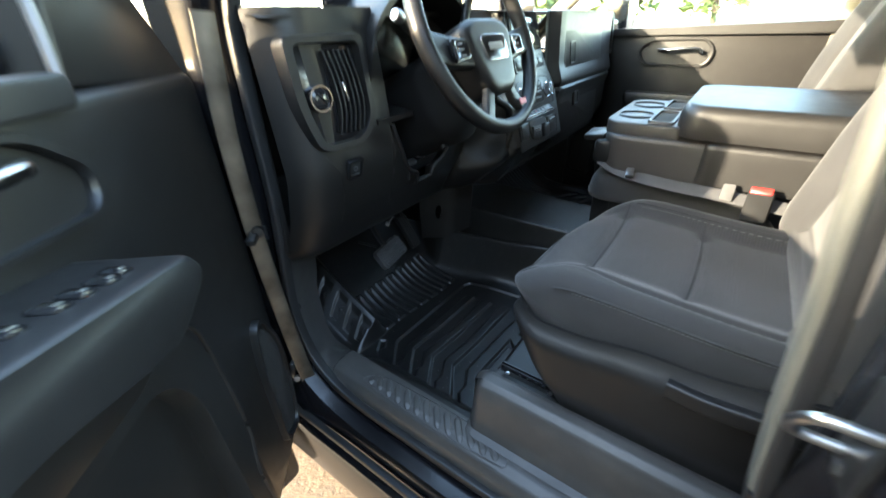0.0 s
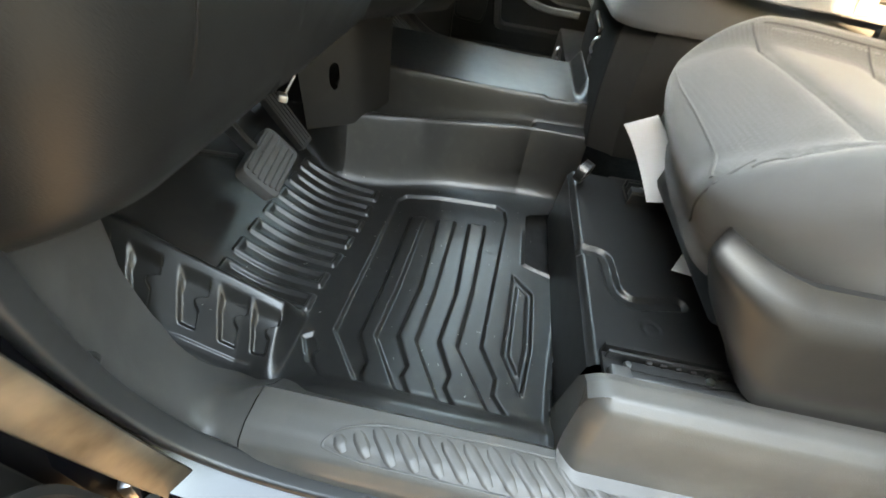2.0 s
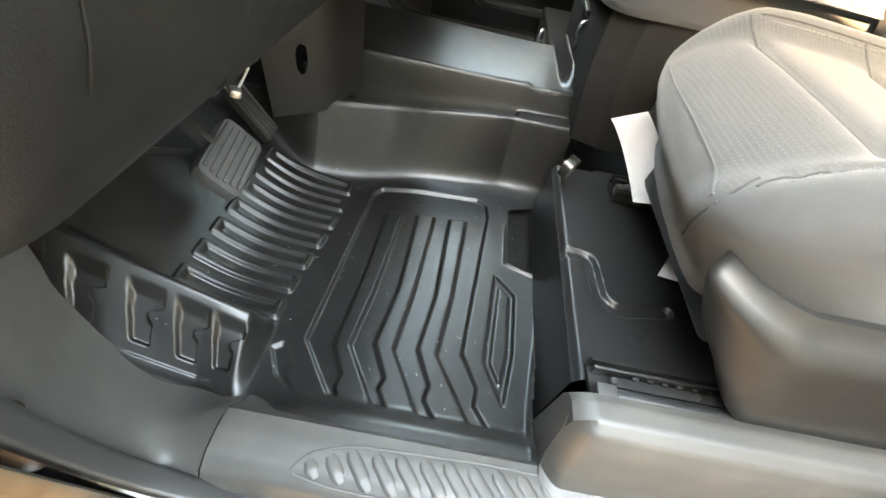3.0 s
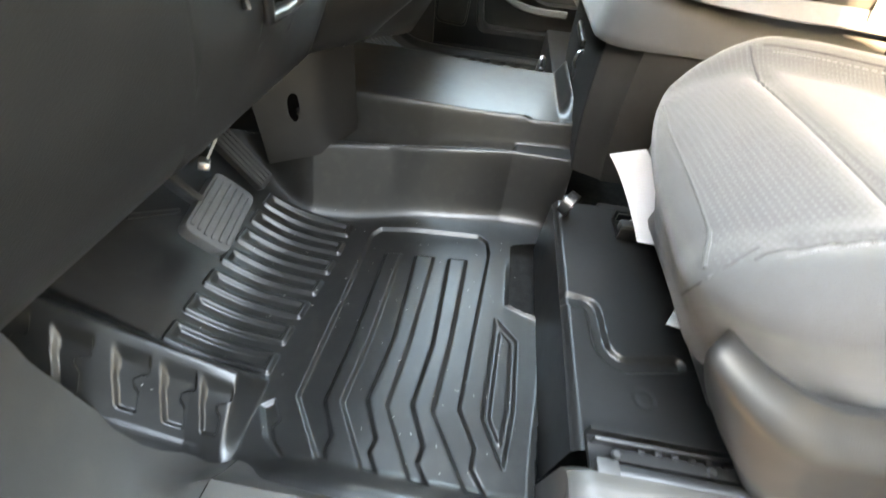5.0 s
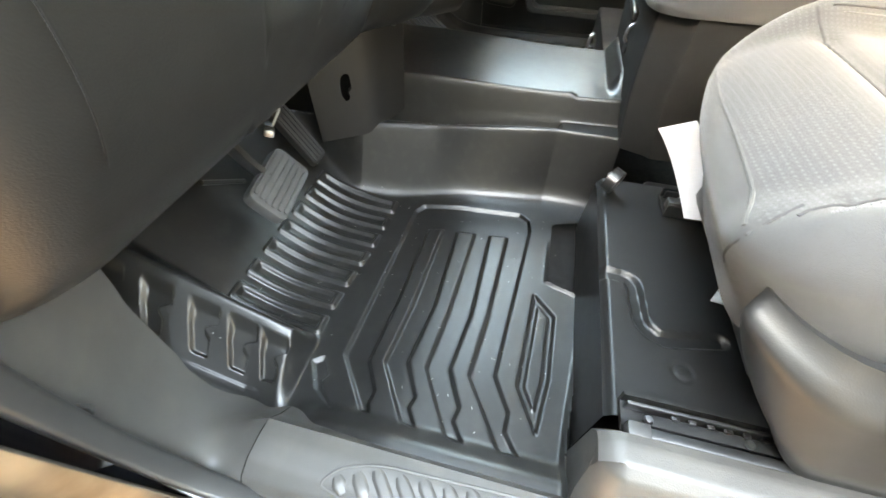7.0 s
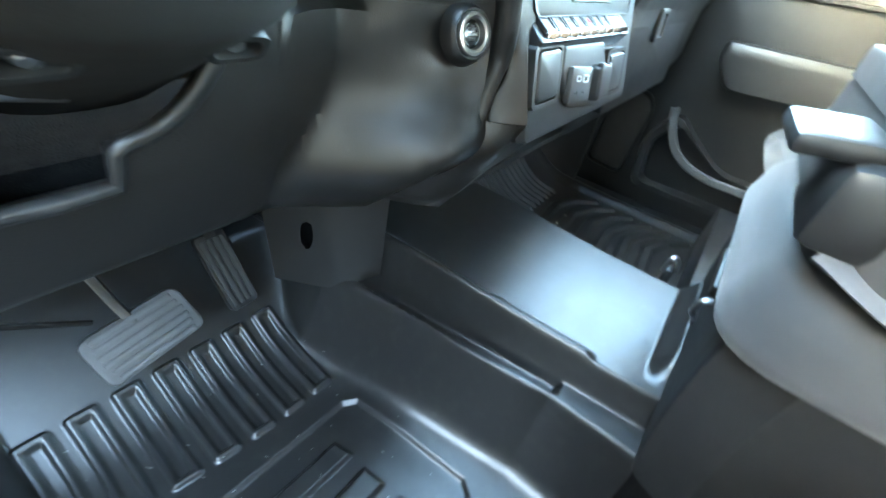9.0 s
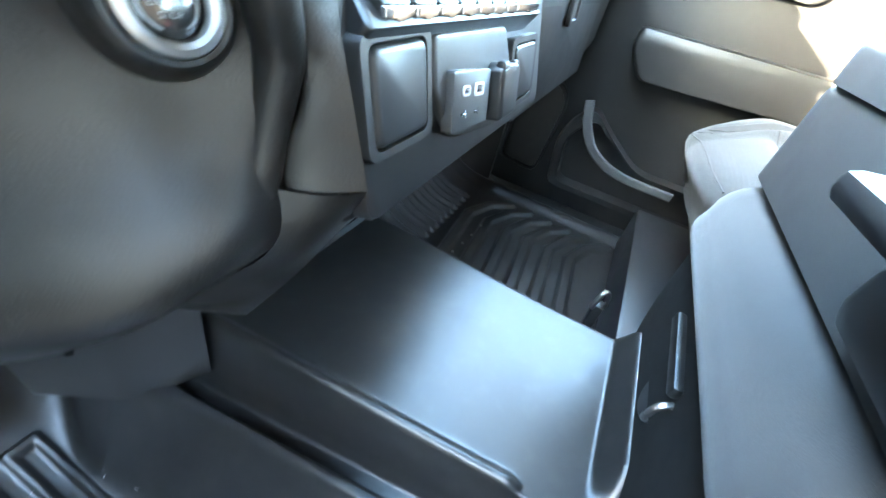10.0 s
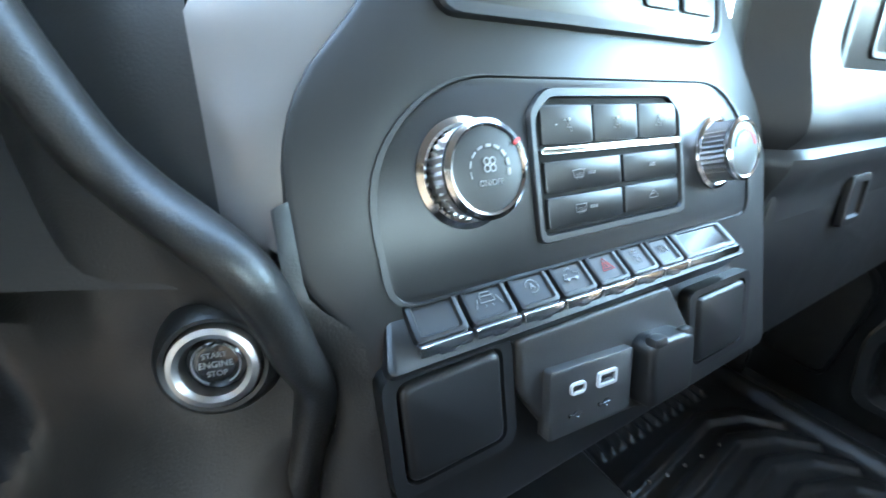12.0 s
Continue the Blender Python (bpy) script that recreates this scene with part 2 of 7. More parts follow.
def plate(outline, z0, z1, r=0.0015, m=None, seg=2, bm=None, dish=0.0, dish_in=0.7):
    """An outline raised from z0 to z1 with a rounded top edge. dish sinks the middle of its top."""
    b = bmesh.new()
    c = sum((Vector(p) for p in outline), Vector((0, 0))) / len(outline)
    size = sum((Vector(p) - c).length for p in outline) / len(outline)
    rings = [(1.0, z0), (1.0, z1 - r)]
    for j in range(1, seg + 1):
        a = math.pi / 2 * j / seg
        rings.append((1.0 - (1 - math.cos(a)) * r / size, z1 - r + r * math.sin(a)))
    if dish:
        rings += [(dish_in, z1), (dish_in - 0.06, z1 - dish)]
    vs = [[b.verts.new((c.x + (p[0] - c.x) * s, c.y + (p[1] - c.y) * s, z)) for p in outline] for s, z in rings]
    k = len(outline)
    for i in range(len(vs) - 1):
        for j in range(k):
            b.faces.new((vs[i][j], vs[i][(j + 1) % k], vs[i + 1][(j + 1) % k], vs[i + 1][j]))
    b.faces.new(vs[-1])
    b.faces.new(vs[0][::-1])
    if m is not None:
        bmesh.ops.transform(b, matrix=m, verts=b.verts)
    return merge(bm, b) if bm else b


def frame_plate(outer, inner, z0, z1, m=None, bm=None, r=0.0012):
    """A flat ring between two outlines of equal point count."""
    b = bmesh.new()
    k = len(outer)
    ci = sum((Vector(p) for p in inner), Vector((0, 0))) / k

    def row(o, z, s=1.0):
        return [b.verts.new((ci.x + (p[0] - ci.x) * s, ci.y + (p[1] - ci.y) * s, z)) for p in o]

    rows = [row(inner, z0), row(inner, z1 - r), row(inner, z1, 1.02), row(outer, z1, 0.985), row(outer, z1 - r), row(outer, z0)]
    for i in range(len(rows)):
        a, c = rows[i], rows[(i + 1) % len(rows)]
        for j in range(k):
            b.faces.new((a[j], a[(j + 1) % k], c[(j + 1) % k], c[j]))
    if m is not None:
        bmesh.ops.transform(b, matrix=m, verts=b.verts)
    return merge(bm, b) if bm else b


def lathe(profile, n=32, m=None, bm=None, knurl=None):
    """Turns (radius, z) pairs about z. knurl: (first, last, depth) rows whose radius ripples."""
    b = bmesh.new()
    rows = []
    for i, (r, z) in enumerate(profile):
        if r < 1e-6:
            rows.append([b.verts.new((0, 0, z))])
            continue
        row = []
        for j in range(n):
            a = 2 * math.pi * j / n
            rr = r
            if knurl and knurl[0] <= i <= knurl[1] and j % 2:
                rr -= knurl[2]
            row.append(b.verts.new((rr * math.cos(a), rr * math.sin(a), z)))
        rows.append(row)
    for a, c in zip(rows, rows[1:]):
        if len(a) == 1 and len(c) == 1:
            continue
        for j in range(n):
            if len(a) == 1:
                b.faces.new((a[0], c[j], c[(j + 1) % n]))
            elif len(c) == 1:
                b.faces.new((a[j], a[(j + 1) % n], c[0]))
            else:
                b.faces.new((a[j], a[(j + 1) % n], c[(j + 1) % n], c[j]))
    if m is not None:
        bmesh.ops.transform(b, matrix=m, verts=b.verts)
    return merge(bm, b) if bm else b


def smooth_path(pts, n=6):
    """A Catmull-Rom line through the points."""
    P = [Vector(p) for p in pts]
    P = [2 * P[0] - P[1]] + P + [2 * P[-1] - P[-2]]
    out = []
    for i in range(1, len(P) - 2):
        for j in range(n):
            t = j / n
            a, b, c, d = P[i - 1:i + 3]
            out.append(0.5 * ((2 * b) + (c - a) * t + (2 * a - 5 * b + 4 * c - d) * t * t + (3 * b - a - 3 * c + d) * t ** 3))
    out.append(P[-2])
    return out


def sweep(path, profile, up=(0, 0, 1), closed=False, caps=True, bm=None, scale=None):
    """Carries a closed 2D profile (side, up) along a path."""
    b = bmesh.new()
    P = [Vector(p) for p in path]
    k, rows = len(P), []
    for i, p in enumerate(P):
        d = (P[(i + 1) % k] - P[i - 1]) if closed else (P[min(i + 1, k - 1)] - P[max(i - 1, 0)])
        d.normalize()
        s = d.cross(Vector(up)).normalized()
        u = s.cross(d)
        f = scale[i] if scale else 1.0
        rows.append([b.verts.new(p + s * q[0] * f + u * q[1] * f) for q in profile])
    m = len(profile)
    for i in range(k if closed else k - 1):
        a, c = rows[i], rows[(i + 1) % k]
        for j in range(m):
            b.faces.new((a[j], a[(j + 1) % m], c[(j + 1) % m], c[j]))
    if caps and not closed:
        b.faces.new(rows[0][::-1])
        b.faces.new(rows[-1])
    return merge(bm, b) if bm else b


def circle(r, n=10, ry=None):
    return [(r * math.cos(2 * math.pi * j / n), (ry or r) * math.sin(2 * math.pi * j / n)) for j in range(n)]


def tube(path, r, n=10, **k):
    return sweep(path, circle(r, n), **k)


def sheet(fn, us, vs, bm=None, thick=0.0):
    """A surface fn(u, v) over two lists of steps; thick gives it a back, offset by that vector."""
    b = bmesh.new()
    rows = [[b.verts.new(fn(u, v)) for v in vs] for u in us]
    for i in range(len(us) - 1):
        for j in range(len(vs) - 1):
            b.faces.new((rows[i][j], rows[i + 1][j], rows[i + 1][j + 1], rows[i][j + 1]))
    if thick:
        off = Vector(thick)
        back = [[b.verts.new(v.co + off) for v in row] for row in rows]
        nu, nv = len(us), len(vs)
        for i in range(nu - 1):
            for j in range(nv - 1):
                b.faces.new((back[i][j], back[i][j + 1], back[i + 1][j + 1], back[i + 1][j]))
        for i in range(nu - 1):
            b.faces.new((rows[i][0], back[i][0], back[i + 1][0], rows[i + 1][0]))
            b.faces.new((rows[i][-1], rows[i + 1][-1], back[i + 1][-1], back[i][-1]))
        for j in range(nv - 1):
            b.faces.new((rows[0][j], rows[0][j + 1], back[0][j + 1], back[0][j]))
            b.faces.new((rows[-1][j], back[-1][j], back[-1][j + 1], rows[-1][j + 1]))
    return merge(bm, b) if bm else b


def steps(a, b, n):
    return [a + (b - a) * i / n for i in range(n + 1)]


def sm(a, b, x):
    t = min(1.0, max(0.0, (x - a) / (b - a)))
    return t * t * (3 - 2 * t)


def pillow(outline, zbot, top, edge=0.03, nring=30, m=None, side=0.0, bm=None):
    """A stuffed body over an outline: straight-ish sides, a rounded edge, and a top whose height is top(x, y)."""
    b = bmesh.new()
    k = len(outline)
    c = sum((Vector(p) for p in outline), Vector((0, 0))) / k
    size = sum((Vector(p) - c).length for p in outline) / k
    e = edge / size
    levels = []
    for j in range(4):
        levels.append((1.0 + side * math.sin(math.pi * j / 3.5), None, j / 4))
    for j in range(0, 7):
        a = math.pi / 2 * j / 6
        levels.append((1.0 - e * (1 - math.cos(a)), -edge * (1 - math.sin(a)), None))
    for j in range(1, nring):
        levels.append(((1.0 - e) * (1 - j / nring), 0.0, None))
    rows = []
    for s, dz, f in levels:
        row = []
        for p in outline:
            x, y = c.x + (p[0] - c.x) * s, c.y + (p[1] - c.y) * s
            t = top(x, y)
            z = zbot + (t - edge - zbot) * f if f is not None else t + dz
            row.append(b.verts.new((x, y, z)))
        rows.append(row)
    for a, d in zip(rows, rows[1:]):
        for j in range(k):
            b.faces.new((a[j], a[(j + 1) % k], d[(j + 1) % k], d[j]))
    mid = b.verts.new((c.x, c.y, top(c.x, c.y)))
    for j in range(k):
        b.faces.new((rows[-1][j], rows[-1][(j + 1) % k], mid))
    b.faces.new(rows[0][::-1])
    if m is not None:
        bmesh.ops.transform(b, matrix=m, verts=b.verts)
    return merge(bm, b) if bm else b


def seg_dist(px, py, line):
    best, at = 1e9, 0
    for (ax, ay), (bx, by) in zip(line, line[1:]):
        dx, dy = bx - ax, by - ay
        t = max(0, min(1, ((px - ax) * dx + (py - ay) * dy) / (dx * dx + dy * dy)))
        d = math.hypot(px - ax - t * dx, py - ay - t * dy)
        best = min(best, d)
    return best


def bar(d, half, soft, high):
    return high * (1 - sm(half - soft, half + soft, d))


def inside(px, py, poly):
    """Signed distance to a closed outline, positive within it."""
    hit, n = False, len(poly)
    for k in range(n):
        (ax, ay), (bx, by) = poly[k], poly[(k + 1) % n]
        if (ay > py) != (by > py) and px < (bx - ax) * (py - ay) / (by - ay) + ax:
            hit = not hit
    d = seg_dist(px, py, list(poly) + [poly[0]])
    return d if hit else -d


def words(text, size, m, bm=None, depth=0.0003):
    """Raised lettering in the built-in font, centred, as a mesh."""
    cu = bpy.data.curves.new("t", "FONT")
    cu.body, cu.size, cu.extrude, cu.align_x, cu.align_y = text, size, depth, "CENTER", "CENTER"
    ob = bpy.data.objects.new("t", cu)
    me = ob.to_mesh()
    b = bmesh.new()
    b.from_mesh(me)
    ob.to_mesh_clear()
    bpy.data.objects.remove(ob)
    bpy.data.curves.remove(cu)
    bmesh.ops.transform(b, matrix=m, verts=b.verts)
    return merge(bm, b) if bm else b


def axes(o, x, z):
    """A frame at o with local x along x and local z along z."""
    x, z = Vector(x).normalized(), Vector(z).normalized()
    y = z.cross(x).normalized()
    x = y.cross(z)
    m = Matrix((x, y, z)).transposed().to_4x4()
    m.translation = o
    return m


# ---- the ground and the distance ----
MID = 0.07          # the truck's centre line
GROUND = -0.66


def ground_mesh():
    b = bmesh.new()
    n = 40
    rows = []
    for i in range(n + 1):
        row = []
        for j in range(n + 1):
            a, c = (i / n * 2 - 1), (j / n * 2 - 1)
            x, y = 400 * a * abs(a) ** 2, 400 * c * abs(c) ** 2
            row.append(b.verts.new((x, y, GROUND)))
        rows.append(row)
    for i in range(n):
        for j in range(n):
            b.faces.new((rows[i][j], rows[i + 1][j], rows[i + 1][j + 1], rows[i][j + 1]))
    return b


solo("ground", ground_mesh(), CONCRETE, "sandy tan concrete lot in low sun", "ground", "structure")


def tree(at, h, seed):
    rnd = random.Random(seed)
    t = thing("tree", at, "leafy green shade tree across the lot", "tree", "trees across the lot")
    base = Vector(at)
    part("trunk", tube(smooth_path([base, base + Vector((0.1, 0, h * 0.25)), base + Vector((0, 0.1, h * 0.6))]), 0.18, 8), BARK, t)
    b = bmesh.new()
    for k in range(420):
        d = Vector((rnd.gauss(0, 1), rnd.gauss(0, 1), rnd.gauss(0, 0.75)))
        d = d.normalized() * (rnd.random() ** 0.4)
        c = base + Vector((d.x * h * 0.5, d.y * h * 0.5, h * 0.62 + d.z * h * 0.38))
        s = rnd.uniform(0.12, 0.3)
        vs = [b.verts.new(c + Vector((rnd.gauss(0, s), rnd.gauss(0, s), rnd.gauss(0, s)))) for _ in range(4)]
        b.faces.new(vs[:3])
        b.faces.new(vs[1:])
    part("crown", b, LEAF, t)


tree((30, 14, GROUND), 5.0, 1)
tree((33, 8.5, GROUND), 5.6, 2)
tree((36, 3, GROUND), 5.2, 3)
tree((44, 20, GROUND), 5.5, 4)


def shop():
    t = thing("shop_building", (38, 28, GROUND), "low tan stucco shop with a red fascia", "building")
    part("wall", rbox(10, 14, 3.6, 0.05, Matrix.Translation((42, 28, GROUND + 1.8))), STUCCO, t)
    part("roof", rbox(10.6, 14.6, 0.9, 0.05, Matrix.Translation((42, 28, GROUND + 3.9))), ROOF_RED, t)
    for k in range(4):
        w = part("window", rbox(0.08, 2.0, 1.7, 0.02, Matrix.Translation((36.96, 23 + 3.3 * k, GROUND + 1.6))), SCREEN, t)


shop()
# added wall, out of view behind the open door, that blocks low sky light
solo("wall_sky_blocker", rbox(0.3, 14.0, 3.6, 0.02, Matrix.Translation((-3.4, -5.6, GROUND + 1.8))), BLOCKER_STUCCO, "unseen brown stucco wall added to block low sky light", "wall", "structure")


def pole(at, h):
    t = thing("street_lamp", at, "tall grey lamp post on the lot", "street lamp")
    x, y, z = at
    part("post", tube([(x, y, z), (x, y, z + h)], 0.09, 10, up=(1, 0, 0)), WHITE_PAINT, t)
    part("head", rbox(0.9, 0.4, 0.2, 0.05, Matrix.Translation((x - 0.4, y, z + h))), WHITE_PAINT, t)


pole((26, 17, GROUND), 7.0)


# ---- the cab's shell ----
XL, XR = -0.73, 0.87          # the inner faces of the door openings
ROOF = 1.17
solo("floor", rbox(XR - XL - 0.02, 2.3, 0.05, 0.004, Matrix.Translation(((XL + XR) / 2, -0.1, -0.035))), CARPET, "black carpeted cab floor", "floor", "structure")
solo("wall_front", rbox(XR - XL, 0.05, 1.0, 0.01, Matrix.Translation(((XL + XR) / 2, 1.07, 0.3))), CARPET, "dark firewall behind the dashboard", "wall", "structure")


def roof_mesh():
    def f(u, v):
        x, y = XL - 0.02 + (XR - XL + 0.04) * u, -1.35 + 1.75 * v
        return (x, y, ROOF + 0.03 - 0.12 * (2 * u - 1) ** 4 - 0.06 * sm(0.7, 1.0, v))
    return sheet(f, steps(0, 1, 20), steps(0, 1, 20), thick=(0, 0, 0.05))


solo("ceiling", roof_mesh(), HEADLINER, "pale grey cloth headliner", "ceiling", "structure")
# rear wall with its window, rear doors, pillars
for side, x, name in ((-1, XL - 0.03, "wall_left"), (1, XR + 0.03, "wall_right")):
    b = rbox(0.07, 1.02, 0.92, 0.02, Matrix.Translation((x, -0.76, 0.28)))
    solo(name, b, PLASTIC, "black plastic rear door trim", "wall", "structure")
b = rbox(XR - XL, 0.06, 0.95, 0.02, Matrix.Translation(((XL + XR) / 2, -1.32, 0.3)))
rbox(XR - XL, 0.06, 0.12, 0.02, Matrix.Translation(((XL + XR) / 2, -1.3, 1.1)), bm=b)
solo("wall_back", b, PLASTIC, "dark rear cab wall", "wall", "structure")


def pillar(name, pts, w, d, material, label):
    prof = round_poly([(-w / 2, -d / 2), (w / 2, -d / 2), (w / 2, d / 2), (-w / 2, d / 2)], min(w, d) * 0.35, 4)
    return solo(name, sweep(smooth_path(pts, 8), prof, up=(0, 1, 0)), material, label, "pillar", "structure")


pillar("trim_pillar_left", [(-0.748, -0.101, 0.368), (-0.748, -0.088, 0.46), (-0.748, -0.0755, 0.57), (-0.746, -0.063, 0.67), (-0.715, -0.046, 0.9), (-0.655, -0.03, 1.16)], 0.030, 0.021, PILLAR, "cream door pillar trim in sun")
pillar("trim_pillar_ridge", [(-0.738, -0.0965, 0.370), (-0.738, -0.0835, 0.46), (-0.738, -0.071, 0.57), (-0.736, -0.0585, 0.67), (-0.705, -0.0415, 0.9), (-0.645, -0.0255, 1.16)], 0.012, 0.012, PILLAR, "narrow ridge along the cream pillar trim")
pillar("pillar_left_lower", [(-0.748, -0.150, -0.1), (-0.748, -0.128, 0.2), (-0.748, -0.101, 0.366)], 0.036, 0.022, PLASTIC, "black lower door pillar")
pillar("pillar_seal", [(-0.767, -0.150, -0.1), (-0.767, -0.130, 0.2), (-0.767, -0.101, 0.37), (-0.767, -0.080, 0.57), (-0.765, -0.068, 0.67), (-0.735, -0.050, 0.9), (-0.675, -0.035, 1.16)], 0.010, 0.014, SEAL, "black rubber seal along the door pillar")
pillar("pillar_left_inner", [(-0.712, -0.22, -0.1), (-0.712, -0.205, 0.6), (-0.69, -0.205, 0.9), (-0.64, -0.21, 1.16)], 0.04, 0.16, PLASTIC, "dark inner door pillar trim")
pillar("trim_pillar_right", [(0.90, -0.24, 0.0), (0.90, -0.22, 0.6), (0.87, -0.24, 0.9), (0.81, -0.26, 1.16)], 0.07, 0.11, PILLAR, "beige grey passenger door pillar trim")
pillar("windscreen_pillar_left", [(-0.755, 0.86, 0.70), (-0.75, 0.72, 0.86), (-0.71, 0.50, 1.03), (-0.66, 0.30, 1.15)], 0.07, 0.06, PLASTIC, "dark windscreen pillar")
pillar("windscreen_pillar_right", [(0.90, 0.92, 0.70), (0.89, 0.74, 0.86), (0.85, 0.50, 1.03), (0.80, 0.30, 1.15)], 0.07, 0.06, PILLAR, "grey windscreen pillar trim")


def pane(name, pts, label):
    b = bmesh.new()
    vs = [b.verts.new(p) for p in pts]
    n = (vs[1].co - vs[0].co).cross(vs[2].co - vs[0].co).normalized() * 0.004
    ws = [b.verts.new(v.co + n) for v in vs]
    k = len(vs)
    b.faces.new(vs)
    b.faces.new(ws[::-1])
    for i in range(k):
        b.faces.new((vs[i], ws[i], ws[(i + 1) % k], vs[(i + 1) % k]))
    ob = solo(name, b, GLASS, label, "window", "structure")
    ob.visible_shadow = False
    return ob


pane("window_windscreen", [(XL + 0.02, 1.0, 0.80), (XR - 0.02, 1.0, 0.80), (XR - 0.09, 0.36, 1.15), (XL + 0.09, 0.36, 1.15)], "clear raked windscreen")
pane("window_rear_left", [(XL, -0.22, 0.75), (XL, -1.2, 0.75), (XL + 0.07, -1.15, 1.12), (XL + 0.07, -0.22, 1.12)], "clear rear door window")
pane("window_rear_right", [(XR, -0.3, 0.75), (XR, -1.2, 0.75), (XR - 0.07, -1.15, 1.12), (XR - 0.07, -0.3, 1.12)], "clear rear door window")
pane("window_passenger", [(XR + 0.04, -0.2, 0.72), (XR + 0.04, 0.62, 0.72), (XR - 0.02, 0.40, 1.12), (XR - 0.03, -0.2, 1.12)], "clear passenger door window")

solo("fender_left", sweep([(-0.86, 0.80, 0.05), (-0.86, 2.2, 0.05)], round_poly([(-0.06, -0.45), (0.04, -0.45), (0.04, 0.62), (-0.06, 0.58)], 0.03, 4)), PAINT, "gloss black painted front fender", "fender", "structure")
solo("fender_right", sweep([(1.0, 0.80, 0.05), (1.0, 2.2, 0.05)], round_poly([(-0.04, -0.45), (0.06, -0.45), (0.06, 0.58), (-0.04, 0.62)], 0.03, 4)), PAINT, "gloss black painted front fender", "fender", "structure")
solo("hood", sheet(lambda u, v: (-0.83 + 1.80 * u, 1.02 + 1.2 * v, 0.70 + 0.05 * math.sin(u * math.pi) - 0.06 * v), steps(0, 1, 16), steps(0, 1, 10), thick=(0, 0, -0.03)), PAINT, "gloss black painted hood", "hood", "structure")
# the driver's door opening: sill, kick panel, seal, painted jamb
SEAL_PTS = [(-0.115, 0.36), (-0.10, 0.12), (-0.03, 0.02), (0.10, 0.0), (0.40, -0.002), (0.58, 0.006), (0.68, 0.05), (0.728, 0.14), (0.735, 0.24), (0.715, 0.36), (0.695, 0.5), (0.69, 0.66), (0.675, 0.80), (0.60, 0.92)]
SEAL_LINE = smooth_path([(-0.735, y, z) for y, z in SEAL_PTS], 8)
prof = round_poly([(-0.010, -0.012), (0.010, -0.012), (0.012, 0.010), (-0.006, 0.014)], 0.006, 3)
solo("door_seal", sweep(SEAL_LINE, prof, up=(1, 0, 0)), SEAL, "black rubber door seal round the opening", "door seal", "structure")


def jamb():
    b = bmesh.new()
    c = Vector((0, 0.28, 0.45))
    offs = [(0.004, 0.012), (-0.004, 0.028), (-0.040, 0.034), (-0.052, 0.052), (-0.056, 0.085), (-0.066, 0.10)]
    rows = []
    for i, p in enumerate(SEAL_LINE):
        d = (SEAL_LINE[min(i + 1, len(SEAL_LINE) - 1)] - SEAL_LINE[max(i - 1, 0)]).normalized()
        out = d.cross(Vector((1, 0, 0))).normalized()
        if out.dot(Vector((0, p.y - c.y, p.z - c.z))) < 0:
            out = -out
        rows.append([b.verts.new(p + Vector((ox, 0, 0)) + out * oo) for ox, oo in offs])
    for a, d in zip(rows, rows[1:]):
        for j in range(len(offs) - 1):
            b.faces.new((a[j], a[j + 1], d[j + 1], d[j]))
    return b


solo("door_jamb", jamb(), PAINT, "gloss black painted door jamb", "door jamb", "structure")
solo("rocker_panel", sweep([(-0.80, -1.2, -0.14), (-0.80, 0.98, -0.14)], round_poly([(-0.03, -0.09), (0.115, -0.10), (0.115, 0.062), (-0.02, 0.05)], [0.03, 0.03, 0.01, 0.03], 4)), PAINT, "gloss black painted rocker panel", "rocker panel", "structure")
b = bmesh.new()
sweep([(-0.803, -1.0, -0.066), (-0.803, 0.80, -0.066)], round_poly([(-0.008, -0.008), (0.008, -0.008), (0.008, 0.008), (-0.008, 0.008)], 0.004, 3), bm=b)
solo("rocker_seal", b, SEAL, "thin black rubber strip along the rocker", "seal", "structure")


SILL_PROFILE = [(-0.59, -0.004), (-0.62, 0.006), (-0.641, 0.030), (-0.655, 0.0535), (-0.675, 0.0565), (-0.70, 0.055), (-0.718, 0.046), (-0.728, 0.028), (-0.733, 0.0)]


def sill():
    prof = SILL_PROFILE

    def f(u, v):
        i = v * (len(prof) - 1)
        k = min(int(i), len(prof) - 2)
        a, c = prof[k], prof[k + 1]
        t = i - k
        return (a[0] + (c[0] - a[0]) * t, u, a[1] + (c[1] - a[1]) * t)
    return sheet(f, steps(-0.12, 0.655, 30), steps(0, 1, 32), thick=(0, 0, -0.012))


solo("sill_plate", sill(), SILL_PLASTIC, "dark grained plastic door sill plate", "sill plate", "structure")


